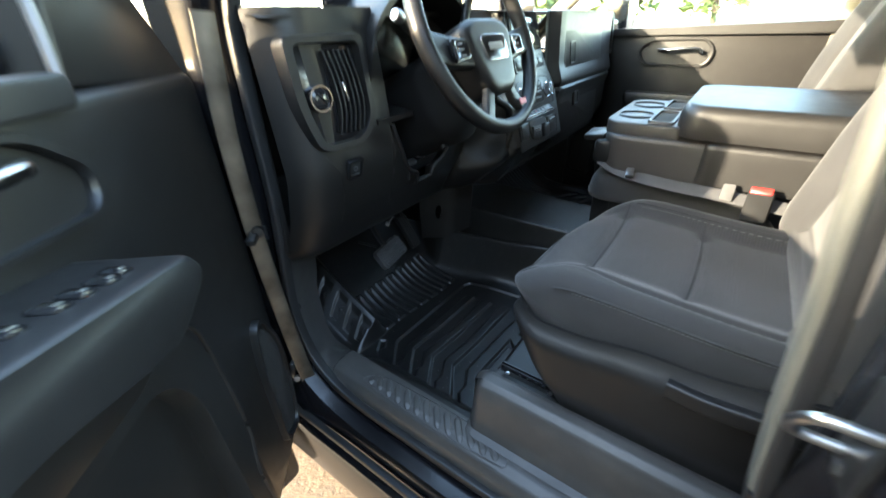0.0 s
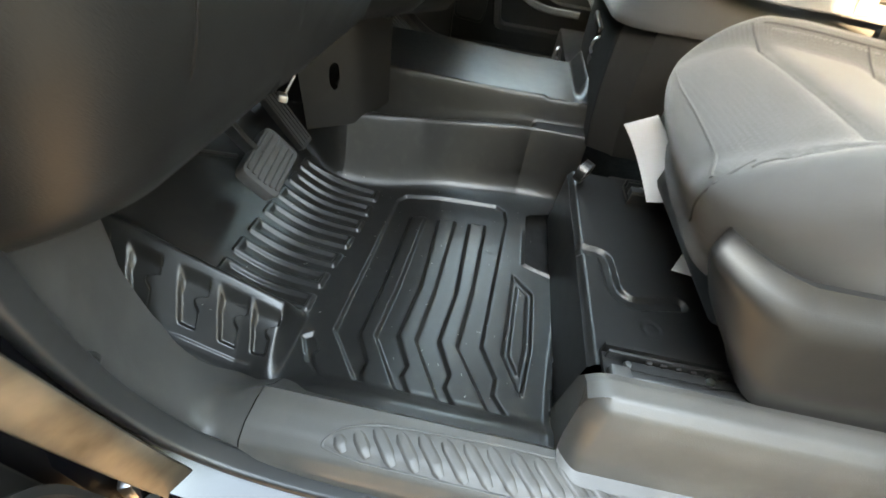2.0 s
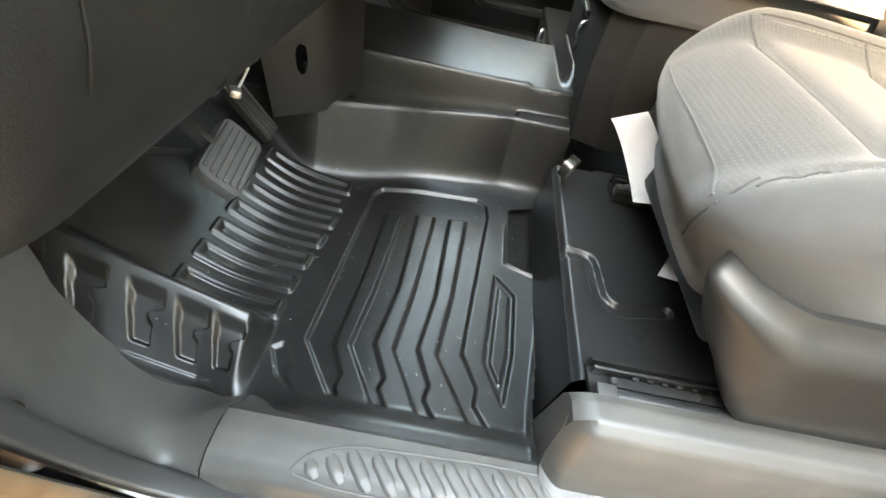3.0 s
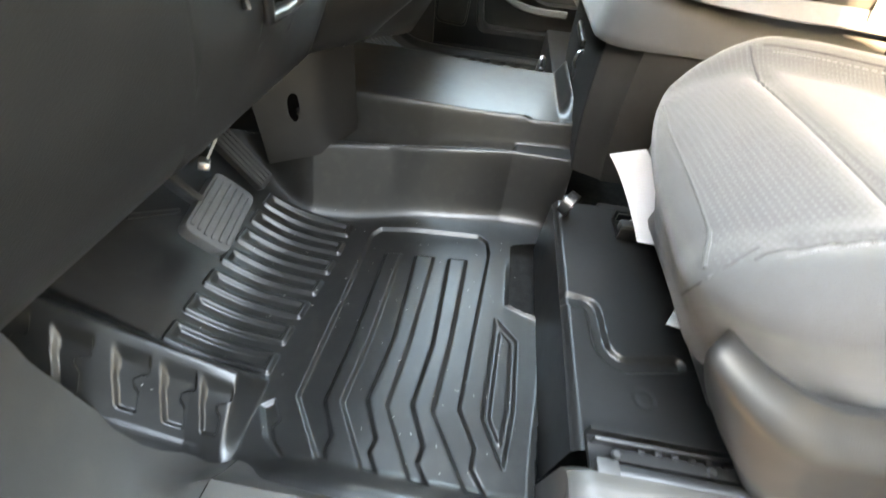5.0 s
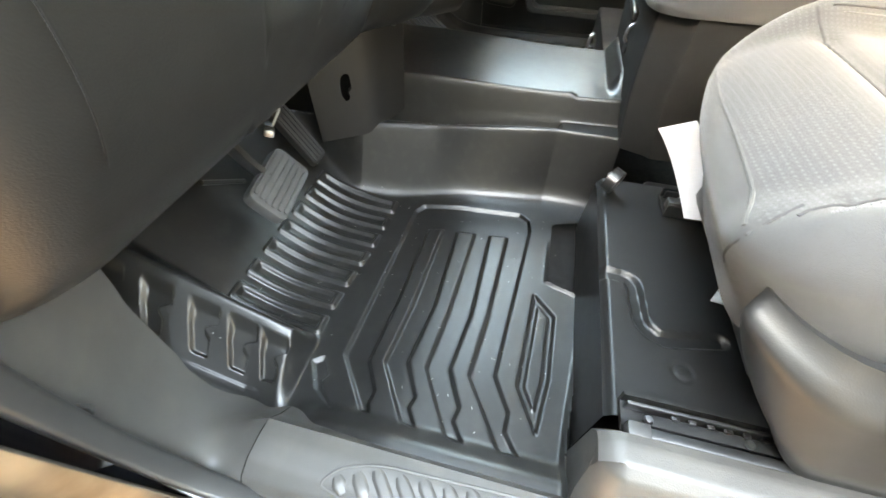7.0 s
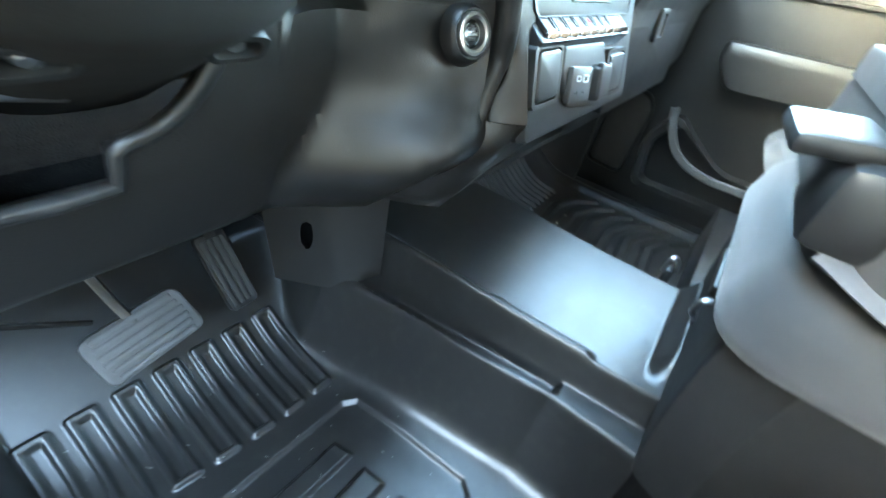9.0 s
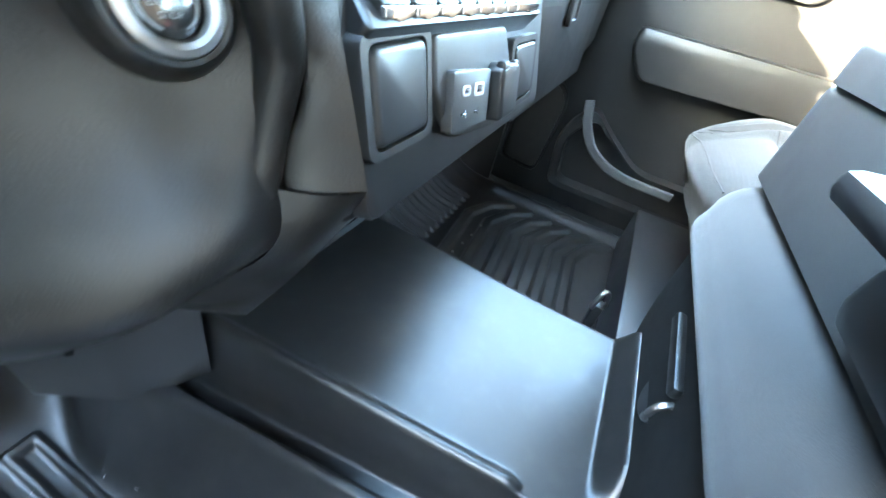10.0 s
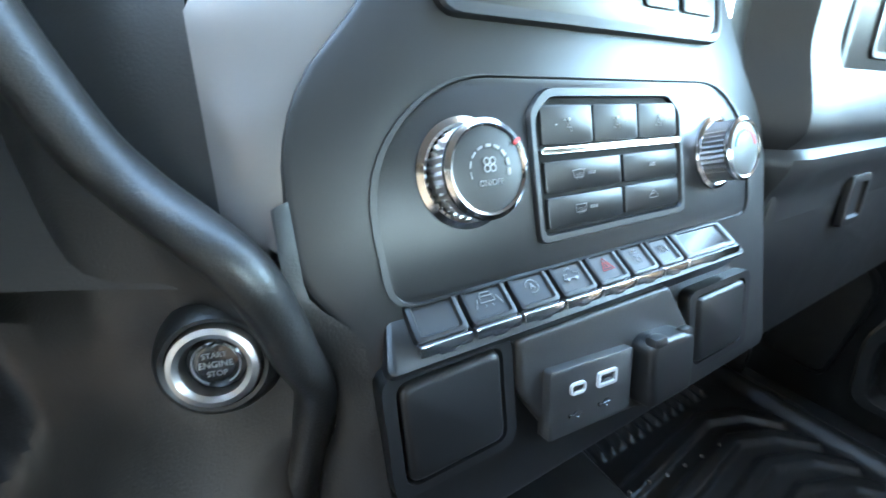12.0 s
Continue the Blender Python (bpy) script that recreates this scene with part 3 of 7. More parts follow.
def kick():
    # from the seal inwards and forwards, up to the dashboard
    line = [p for p in SEAL_LINE if p.y > 0.64 and p.z < 0.42]
    line = [Vector((-0.735, 0.6565, 0.024))] + [p for p in line if p.y > 0.66]
    base = [(-0.733, 0.0), (-0.728, 0.028), (-0.718, 0.046), (-0.70, 0.055), (-0.675, 0.0565), (-0.655, 0.0535), (-0.641, 0.030), (-0.62, 0.006), (-0.59, -0.004)]
    inner = smooth_path([(-0.645, 0.662, 0.0), (-0.638, 0.711, 0.004), (-0.628, 0.765, 0.02), (-0.614, 0.812, 0.07), (-0.610, 0.822, 0.12), (-0.610, 0.820, 0.17), (-0.610, 0.806, 0.22), (-0.612, 0.79, 0.30), (-0.612, 0.79, 0.42)], 8)
    b = bmesh.new()
    rows = []
    n = len(line)
    for i, p in enumerate(line):
        t = i / (n - 1)
        k = sm(0.0, 0.30, t)
        end = inner[min(len(inner) - 1, int(round(t * (len(inner) - 1))))]
        row = []
        for j, (bx, bz) in enumerate(base):
            v = j / (len(base) - 1)
            q = Vector((-0.733, p.y - 0.004, p.z)).lerp(end, v) + Vector((-0.010, 0, 0)) * math.sin(v * math.pi)
            s0 = Vector((bx, p.y, bz))
            row.append(b.verts.new(s0.lerp(q, k)))
        rows.append(row)
    for a, d in zip(rows, rows[1:]):
        for j in range(len(base) - 1):
            b.faces.new((a[j], a[j + 1], d[j + 1], d[j]))
    return b


solo("kick_panel", kick(), SILL_PLASTIC, "dark plastic kick panel beside the pedals", "kick panel", "structure")
# ribbed insert in the sill plate
t = thing("sill_insert", (-0.68, 0.37, 0.056), "ribbed black plastic tread set in the sill plate", "sill tread")
ins = round_poly([(0.566, -0.706), (0.552, -0.686), (0.51, -0.671), (0.36, -0.664), (0.197, -0.666), (0.187, -0.708), (0.30, -0.714), (0.52, -0.713)], [0.008, 0.02, 0.04, 0.02, 0.010, 0.012, 0.02, 0.02], 5)


def sill_z(x):
    k = next((k for k in range(len(SILL_PROFILE) - 1) if SILL_PROFILE[k + 1][0] <= x), len(SILL_PROFILE) - 2)
    (xa, za), (xc, zc) = SILL_PROFILE[k], SILL_PROFILE[k + 1]
    return za + (zc - za) * (x - xa) / (xc - xa)


rim = [(x, y, sill_z(x) + 0.0006) for y, x in ins]
part("tread_rim", sweep(rim, circle(0.0016, 8, 0.0011), closed=True), SILL_PLASTIC, t)
for k in range(15):
    line = [(-0.662 - 0.0028 * q, 0.575 - k * 0.0275 - 0.0024 * q) for q in range(20)]
    line = [(x, y, sill_z(x) + 0.0004) for x, y in line if inside(y, x, ins) > 0.0035]
    if len(line) > 3:
        n = len(line) - 1
        part("tread_rib", sweep(line, round_poly([(-0.0090, -0.001), (0.0090, -0.001), (0.0045, 0.0018), (-0.0045, 0.0018)], 0.0018, 3), scale=[min(1.0, 0.6 + 0.2 * min(q, n - q)) for q in range(n + 1)]), SILL_PLASTIC, t)
# side trim under the driver's seat
def seat_trim():
    prof = [(-0.605, 0.155), (-0.612, 0.172), (-0.622, 0.1765), (-0.640, 0.175), (-0.652, 0.166), (-0.660, 0.145), (-0.668, 0.085), (-0.676, 0.062), (-0.69, 0.0575)]

    def f(u, v):
        i = v * (len(prof) - 1)
        k = min(int(i), len(prof) - 2)
        a, c = Vector(prof[k]), Vector(prof[k + 1])
        p = a + (c - a) * (i - k)
        y = 0.298 - 0.60 * u
        s = 0.0
        if u < 0.04:
            s = (1 - u / 0.04) ** 2
        x = p.x + (0.022 * s if p.x < -0.64 else 0)
        z = p.y - 0.012 * s * sm(0.06, 0.17, p.y)
        return (x, y, z)
    us = steps(0, 0.05, 10) + steps(0.07, 1, 24)
    b = sheet(f, us, steps(0, 1, 32))
    # front wall
    x0 = [f(0, v) for v in steps(0, 1, 32)]
    vs = [b.verts.new(p) for p in x0]
    ws = [b.verts.new((p[0] + 0.01, 0.294, 0.03)) for p in x0]
    for i in range(len(vs) - 1):
        b.faces.new((vs[i], vs[i + 1], ws[i + 1], ws[i]))
    return b


solo("seat_side_trim", seat_trim(), SILL_PLASTIC, "dark plastic trim box along the seat base", "trim", "structure")


# ---- floor liner with its ribs, over the footwell and the tunnel ----
# the sunk tread area and the flat raised ribs that run through it, jagged at their sill ends
TRAY = [(-0.188, 0.590), (-0.205, 0.604), (-0.243, 0.605), (-0.445, 0.613), (-0.535, 0.616), (-0.607, 0.561), (-0.609, 0.541), (-0.612, 0.480), (-0.617, 0.416), (-0.614, 0.352), (-0.588, 0.371), (-0.563, 0.369), (-0.517, 0.394), (-0.410, 0.387), (-0.215, 0.373), (-0.185, 0.379), (-0.172, 0.398)]
RIBS = [
    [(-0.252, 0.564), (-0.439, 0.569), (-0.536, 0.577), (-0.578, 0.552), (-0.597, 0.555), (-0.640, 0.530), (-0.640, 0.482), (-0.603, 0.508), (-0.534, 0.553), (-0.434, 0.543), (-0.248, 0.535)],
    [(-0.249, 0.508), (-0.426, 0.507), (-0.527, 0.520), (-0.573, 0.495), (-0.590, 0.499), (-0.640, 0.466), (-0.640, 0.418), (-0.612, 0.444), (-0.530, 0.492), (-0.431, 0.482), (-0.245, 0.475)],
    [(-0.243, 0.446), (-0.424, 0.446), (-0.523, 0.458), (-0.572, 0.434), (-0.592, 0.438), (-0.640, 0.404), (-0.640, 0.350), (-0.612, 0.376), (-0.526, 0.430), (-0.418, 0.420), (-0.239, 0.414)],
]
CORNER_CUT = [(-0.556, 0.657), (-0.546, 0.644), (-0.569, 0.626), (-0.580, 0.632), (-0.596, 0.622), (-0.612, 0.604), (-0.592, 0.636)]
DIAMOND = [(-0.361, 0.352), (-0.396, 0.318), (-0.503, 0.320), (-0.582, 0.332), (-0.524, 0.362)]
TOE_X = [-0.207 - 0.0485 * k for k in range(7)]
T_Y = [0.7165, 0.758, 0.805, 0.860, 0.915]


def tunnel_base(y):
    """Where the liner's wall leaves the flat floor."""
    return -0.118 - 0.190 * (max(0.36, min(y, 0.73)) - 0.384) + 0.055 * sm(0.735, 0.88, y)


def liner_end(x):
    """The liner's rear edge, stepping forward beside the tunnel."""
    return 0.272 + 0.022 * sm(-0.36, -0.63, x) + 0.060 * sm(-0.357, -0.330, x) - 0.09 * sm(-0.190, -0.150, x)


def liner_h(x, y):
    z = 0.030 - 0.016 * sm(0.5, 0.66, y)
    # toe board
    r = y - 0.755
    z += 0.5 * (r + math.sqrt(r * r + 0.05 ** 2)) * 0.95 - 0.010
    # upturned rear edge, stepping forward beside the tunnel
    z += 0.005 * sm(liner_end(x) + 0.010, liner_end(x), y) * (1 - sm(-0.26, -0.21, x))
    # tunnel side
    w = x - tunnel_base(y)
    top = 0.165 - 0.018 * sm(0.36, 0.66, y)
    xl = -0.066 + 0.080 * (0.678 - y)
    if w > -0.06:
        wall = max(0.0, 0.5 * (w + math.sqrt(w * w + 0.014 ** 2)) - 0.00081) * (2.3 + 2.2 * sm(0.60, 0.36, y))
        z_w = z + wall
        lim = top + 0.05 * max(0.0, w - 0.07)
        k = 0.012
        hh = max(0.0, min(1.0, 0.5 + 0.5 * (lim - z_w) / k))
        z = z_w * hh + lim * (1 - hh) - k * hh * (1 - hh) if z_w < lim + k else lim
        # trench and step up to the tunnel's top
        back = sm(0.335, 0.352, y)
        trench = sm(xl - 0.038, xl - 0.031, x) * (1 - sm(xl - 0.018, xl - 0.011, x))
        z -= 0.015 * trench * sm(0.352, 0.362, y)
        rise = sm(xl - 0.014, xl + 0.004, x)
        z = z * (1 - rise) + (0.210 + 0.010 * sm(0.36, 0.66, y)) * rise
        lip = math.exp(-((x - xl - 0.008) / 0.006) ** 2)
        z += 0.006 * lip * back
        z += 0.03 * sm(0.285, 0.262, y) * sm(-0.02, 0.03, x)
        z -= 0.20 * sm(0.205, 0.245, x)
    # flank beside the pedals, falling steeply outwards from a crest
    z += 0.020 * sm(-0.605, -0.640, x) * (1 - sm(0.60, 0.66, y))
    if y > 0.60 and x < -0.505:
        crest = 0.036 + 0.53 * max(0.0, y - 0.62)
        foot = 0.55 * max(0.0, y - 0.725) + 0.012 * (1 - sm(0.66, 0.72, y))
        on_flank = sm(0.662, 0.681, y)
        if x <= -0.545:
            q = min(1.0, (-0.545 - x) / 0.088)
            zf = crest + (foot - crest) * q ** 1.12
            z += (zf - z) * on_flank
            for ty in T_Y:
                d = (-0.556 - x) / 0.050
                jagged = 0.014 * sm(0.30, 0.46, d) - 0.006 * sm(0.52, 0.66, d)
                near, far = ty - 0.0385 + jagged, ty + 0.002 - 0.010 * d
                wedge = max(0.0, min(1.0, (far - y) / max(0.004, far - near - 0.004)))
                hole = sm(-0.06, 0.20, d) * (1 - sm(0.92, 1.04, d)) * sm(near, near + 0.004, y) * sm(0.0, 0.22, wedge)
                z -= 0.0085 * hole * on_flank
            z += bar(abs(x + 0.622), 0.004, 0.002, 0.004) * sm(0.70, 0.72, y) * (1 - sm(0.79, 0.81, y))
        else:
            t = sm(-0.512, -0.543, x)
            z = z + max(0.0, crest - z) * t * on_flank
    # sunk tread with its ribs, the diamond and the bars on the toe board
    if y < 0.67 and x < -0.16 and z < 0.075:
        low = sm(-0.0032, 0.0032, inside(x, y, TRAY))
        if low > 0:
            z -= 0.0065 * low * (1 - max(sm(-0.0032, 0.0032, inside(x, y, r)) for r in RIBS))
        if y < 0.39:
            z -= 0.0060 * sm(-0.0025, 0.0025, inside(x, y, DIAMOND)) * (1 - 0.75 * sm(0.007, 0.011, inside(x, y, DIAMOND)))
        if y > 0.60 and x < -0.53:
            z -= 0.005 * sm(-0.003, 0.003, inside(x, y, CORNER_CUT))
    if 0.62 < y < 0.85 and -0.53 < x < -0.18:
        y0 = 0.648 + 0.020 * sm(-0.25, -0.50, x)
        for tx in TOE_X:
            if abs(x - tx) < 0.022:
                dx, dy = abs(x - tx) - 0.0120, max(y0 + 0.004 - y, y - 0.800)
                edge = math.hypot(dx, dy) if dx > 0 and dy > 0 else max(dx, dy)
                z += bar(abs(edge), 0.0042, 0.0024, 0.0062)
    return z


def liner():
    t = thing("floor_liner", (-0.40, 0.45, 0.03), "black moulded rubber floor liner with raised ribs, dusty", "floor mat")
    xs = steps(-0.652, -0.545, 72) + steps(-0.5425, -0.150, 190) + steps(-0.1485, -0.02, 92) + steps(-0.01, 0.195, 24) + steps(0.20, 0.25, 12)
    ys = steps(0.235, 0.66, 190) + steps(0.6615, 0.90, 158) + steps(0.905, 0.96, 10)
    kinds = {"heel_area": bmesh.new(), "toe_board": bmesh.new(), "side_flank": bmesh.new(), "tunnel_cover": bmesh.new()}
    seen = {k: {} for k in kinds}
    zs = [[liner_h(x, y) for y in ys] for x in xs]
    for i in range(len(xs) - 1):
        for j in range(len(ys) - 1):
            x, y = xs[i], ys[j]
            if y < liner_end(x):
                continue
            k = "tunnel_cover" if x > 0.02 else "side_flank" if x < -0.5435 and y > 0.64 else "toe_board" if y > 0.632 else "heel_area"
            b, got = kinds[k], seen[k]
            vs = []
            for p in ((i, j), (i + 1, j), (i + 1, j + 1), (i, j + 1)):
                if p not in got:
                    got[p] = b.verts.new((xs[p[0]], ys[p[1]], zs[p[0]][p[1]]))
                vs.append(got[p])
            b.faces.new(vs)
    for k, b in kinds.items():
        part(k, b, RUBBER, t, angle=60)


liner()


def lint():
    """Small pale specks lying on the liner."""
    rnd = random.Random(11)
    b = bmesh.new()
    for k in range(80):
        x, y = rnd.uniform(-0.60, -0.16), rnd.uniform(0.31, 0.78)
        z = liner_h(x, y) + 0.0004
        a, l, w = rnd.uniform(0, 6.28), rnd.uniform(0.0006, 0.0022), rnd.uniform(0.0003, 0.0007)
        c, d = Vector((math.cos(a), math.sin(a), 0)), Vector((-math.sin(a), math.cos(a), 0))
        p = Vector((x, y, z))
        up = Vector((0, 0, 0.0004))
        q = [p - c * l - d * w, p + c * l - d * w, p + c * l + d * w, p - c * l + d * w]
        lo, hi = [b.verts.new(v) for v in q], [b.verts.new(v + up) for v in q]
        b.faces.new(hi)
        for i in range(4):
            b.faces.new((lo[i], lo[(i + 1) % 4], hi[(i + 1) % 4], hi[i]))
    solo("lint_specks", b, LINT_GLINT, "pale specks of lint on the rubber liner", "lint", "stuff")


lint()


# ---- platform under the driver's seat with its track ----
b = rbox(0.46, 0.50, 0.12, 0.008, Matrix.Translation((-0.375, -0.05, 0.070)))
RISER_CHANNEL = round_poly([(-0.388, 0.300), (-0.396, 0.243), (-0.464, 0.238), (-0.482, 0.218), (-0.468, 0.150)], [0, 0.012, 0.012, 0.014, 0], 5)


def riser_top(u, v):
    x, y = -0.585 + 0.405 * u, 0.10 + 0.183 * v
    z = 0.143 - 0.007 * bar(seg_dist(x, y, RISER_CHANNEL), 0.0085, 0.0032, 1.0)
    z -= 0.010 * (1 - sm(0.0, 0.012, 0.283 - y)) ** 2
    z -= 0.0012 * bar(abs(math.hypot(x + 0.519, y - 0.199) - 0.010), 0.002, 0.002, 1.0)
    return (x, y, z)


sheet(riser_top, steps(0, 1, 160), steps(0, 1, 90), bm=b)
sheet(lambda u, v: (-0.585 + 0.405 * u, 0.283 + 0.004 * v, 0.133 - 0.115 * v), steps(0, 1, 20), steps(0, 1, 8), bm=b)
solo("seat_platform", b, PLASTIC_SMOOTH, "black floor riser under the seat with a moulded channel", "seat riser", "structure")


def track(x, name, y1=0.272):
    dy = y1 - 0.272
    t = thing(name, (x, 0.0, 0.15), "black steel seat track with a plastic end cap", "seat track")
    ch = [(-0.024, 0), (0.024, 0), (0.024, 0.020), (0.020, 0.020), (0.020, 0.006), (-0.020, 0.006), (-0.020, 0.020), (-0.024, 0.020)]
    part("channel", sweep([(x, y1, 0.146), (x, -0.33, 0.146)], ch), DARK_STEEL, t)
    part("inner_rail", rbox(0.004, 0.58, 0.014, 0.0015, Matrix.Translation((x + 0.013, -0.02 + dy, 0.160))), DARK_STEEL, t)
    part("slider", rbox(0.012, 0.52, 0.010, 0.002, Matrix.Translation((x + 0.002, -0.01 + dy, 0.157))), SHIELD, t)
    part("edge_rail", rbox(0.010, 0.54, 0.012, 0.002, Matrix.Translation((x - 0.014, -0.015 + dy, 0.164))), DARK_STEEL, t)
    part("end_cap", rbox(0.016, 0.022, 0.016, 0.003, Matrix.Translation((x - 0.014, 0.262 + dy, 0.164))), PLASTIC_GREY, t, "grey plastic end cap")
    for k in range(6):
        part("lock_tooth", rbox(0.004, 0.007, 0.004, 0.001, Matrix.Translation((x + 0.008, 0.225 + dy - 0.016 * k, 0.163))), DARK_STEEL, t)
    for k, y in enumerate((0.25, 0.16)):
        part("screw", lathe([(0.0, 0.004), (0.0035, 0.0035), (0.0045, 0.0)], 12, Matrix.Translation((x + 0.001, y + dy, 0.162))), STEEL, t)


track(-0.592, "seat_track")
track(-0.235, "seat_track", 0.19)


# ---- seats ----
def seat(cx, name, mirror=1):
    """A front seat: cushion with seams, side skirts, backrest."""
    s = mirror
    group = "front seats"
    t = thing(name, (cx, 0.0, 0.16), "charcoal cloth front seat with grey stitching", "seat", group)
    X = lambda x: cx + s * x
    out = round_poly([(X(-0.210), -0.28), (X(-0.220), 0.18), (X(-0.185), 0.283), (X(0.00), 0.276), (X(0.148), 0.232), (X(0.188), 0.13), (X(0.19), -0.28)], [0.05, 0.10, 0.08, 0.12, 0.08, 0.09, 0.05], 8)
    if s < 0:
        out = out[::-1]
    fine = []
    for (ax, ay), (bx, by) in zip(out, out[1:] + out[:1]):
        n = max(1, int(math.hypot(bx - ax, by - ay) / 0.007))
        fine += [(ax + (bx - ax) * i / n, ay + (by - ay) * i / n) for i in range(n)]
    out = fine

    def bolster(y):
        return -0.150 - 0.026 * sm(0.21, 0.07, y) - 0.012 * sm(0.225, 0.26, y)

    def top(x, y):
        u = (x - cx) * s
        z = 0.402 + 0.012 * sm(-0.1, 0.16, y) - 0.046 * sm(0.15, 0.29, y + 0.9 * max(0.0, u) ** 2)
        z += 0.026 * sm(0.115, 0.175, u) + 0.018 * sm(-0.120, -0.175, u)
        z -= 0.010 * math.exp(-((u) / 0.12) ** 2) * sm(0.15, -0.1, y)
        if -0.15 < u < 0.125:
            for sy in (0.145 + 0.25 * u * u, 0.0 + 0.25 * u * u):
                z -= (0.005 * math.exp(-((y - sy) / 0.016) ** 2) + 0.0035 * math.exp(-((y - sy) / 0.006) ** 2)) * sm(-0.15, -0.12, u) * sm(0.125, 0.10, u)
        if y < 0.262:
            z -= 0.006 * math.exp(-((u - bolster(y)) / 0.005) ** 2)
        return z
    b = pillow(out, 0.278, top, 0.034, 70, side=0.006)
    for v in b.verts:
        if v.co.z < 0.372:
            f = min(1.0, (0.372 - v.co.z) / 0.072)
            v.co.y -= 0.052 * f ** 1.2 * sm(0.08, 0.22, v.co.y)
            v.co.x += s * 0.022 * f * sm(-0.15, -0.21, (v.co.x - cx) * s)
    b.faces.ensure_lookup_table()
    for f in b.faces:
        c = f.calc_center_median()
        u = (c.x - cx) * s
        f.material_index = 1 if (bolster(c.y) < u < 0.152 and c.z > 0.374) else 0
    skin = BVHTree.FromBMesh(b)
    part("cushion", b, (CLOTH, CLOTH_DOT), t)

    def lay(points, lift):
        hits = [skin.ray_cast(Vector((p.x, p.y, 1.0)), Vector((0, 0, -1)))[0] for p in points]
        return [h + Vector((0, 0, lift)) for h in hits if h is not None]
    # stitching along the bolster and the front
    for line in ([(bolster(y) - 0.009, y) for y in (0.235, 0.20, 0.15, 0.10, 0.05, -0.20)], [(0.143, 0.13), (0.145, 0.05), (0.145, -0.2)]):
        b = bmesh.new()
        pl = lay(smooth_path([(X(a), y, 0.4) for a, y in line], 40), 0.0005)
        for p, q in list(zip(pl, pl[1:]))[::2]:
            if (q - p).length > 1e-4:
                sweep([p, q], circle(0.0007, 5), up=(0.1, 0.2, 1), bm=b)
        tagged(part("stitch_line", b, THREAD, t), kind="stuff")
    b = bmesh.new()
    side = lambda y: (X(-0.2087 - 0.010 * (y + 0.28) / 0.46), y, top(X(-0.21), y) - 0.021)
    for k in range(70):
        y = -0.24 + 0.0056 * k
        sweep([Vector(side(y)), Vector(side(y + 0.0034))], circle(0.0008, 5), up=(0.1, 0.2, 1), bm=b)
    tagged(part("stitch_line", b, THREAD, t), kind="stuff")
    rim = [Vector(side(-0.24 + 0.0127 * k)) + Vector((0, 0, 0.004)) for k in range(34)]
    part("piping", tube(rim, 0.0018, 6, up=(0.1, 0.2, 1)), SEAM, t)
    # cross seams of the insert, and the seams along the bolsters
    for line in ([(-0.150, 0.151), (-0.05, 0.146), (0.05, 0.146), (0.150, 0.152)], [(-0.150, 0.006), (-0.05, 0.001), (0.05, 0.001), (0.150, 0.007)], [(bolster(y), y) for y in (0.246, 0.235, 0.20, 0.15, 0.10, 0.05, -0.20)], [(0.150, 0.14), (0.152, 0.05), (0.152, -0.20)]):
        pl = lay(smooth_path([(X(a), y, 0.4) for a, y in line], 24), 0.0002)
        part("seam", sweep(pl, circle(0.0013, 6), up=(0.1, 0.2, 1)), SEAM, t)
    # seam down the front outer corner, and piping along the front edge
    inward = Vector((s * 0.62, -0.78, 0))
    corner = [skin.ray_cast(Vector((X(-0.150 + 0.004 * k), 0.245 - 0.002 * k, 0.388 - 0.008 * k)) - inward * 0.4, inward)[0] for k in range(12)]
    part("seam", sweep([c for c in corner if c is not None], circle(0.0013, 6), up=(0.3, 0.2, 0.1)), SEAM, t)
    edge = [skin.ray_cast(Vector((X(-0.155 + 0.0125 * k), 0.6, 0.372 + 0.004 * math.sin(k * math.pi / 20))), Vector((0, -1, 0)))[0] for k in range(21)]
    part("piping", tube([e for e in edge if e is not None], 0.0017, 6, up=(0, 0.2, 1)), CLOTH, t)
    # skirts
    for side in (-1, 1):
        x = X(side * 0.222)
        def f(u, v, side=side, x=x):
            rad = 0.075
            k = max(0.0, 1 - u / 0.22)
            a = radians(58) * k
            run = max(0.0, u - 0.22) / 0.78
            zt = 0.336 + 0.012 * k + 0.022 * sm(0.12, 0.40, run) + 0.035 * sm(0.45, 1.0, run)
            zb = 0.172 + 0.070 * k ** 1.5
            z = zb + (zt - zb) * v
            out = 0.020 - 0.020 * sm(0.80, 1.0, v) - 0.014 * sm(0.35, 0.0, v) + 0.008 * sm(0.2, 0.4, run) * sm(0.3, 0.8, v)
            cx0, cy0 = x - s * side * rad, (0.262 if side < 0 else 0.165) - rad
            r = rad + out
            back = 0.062 * (1 - v) ** 1.3 * (1 - sm(0.0, 0.35, run))
            return (cx0 + s * side * r * math.cos(a), cy0 + r * 0.92 * math.sin(a) - 0.45 * run - back, z)
        part("side_skirt", sheet(f, steps(0, 0.22, 18) + steps(0.25, 1, 26), steps(0, 1, 20), thick=(-s * side * 0.006, 0, 0)), PLASTIC_SOFT, t, "dark plastic seat side skirt")
    # base pan
    part("seat_base", rbox(0.36, 0.44, 0.09, 0.01, Matrix.Translation((cx, -0.03, 0.265))), DARK_STEEL, t)
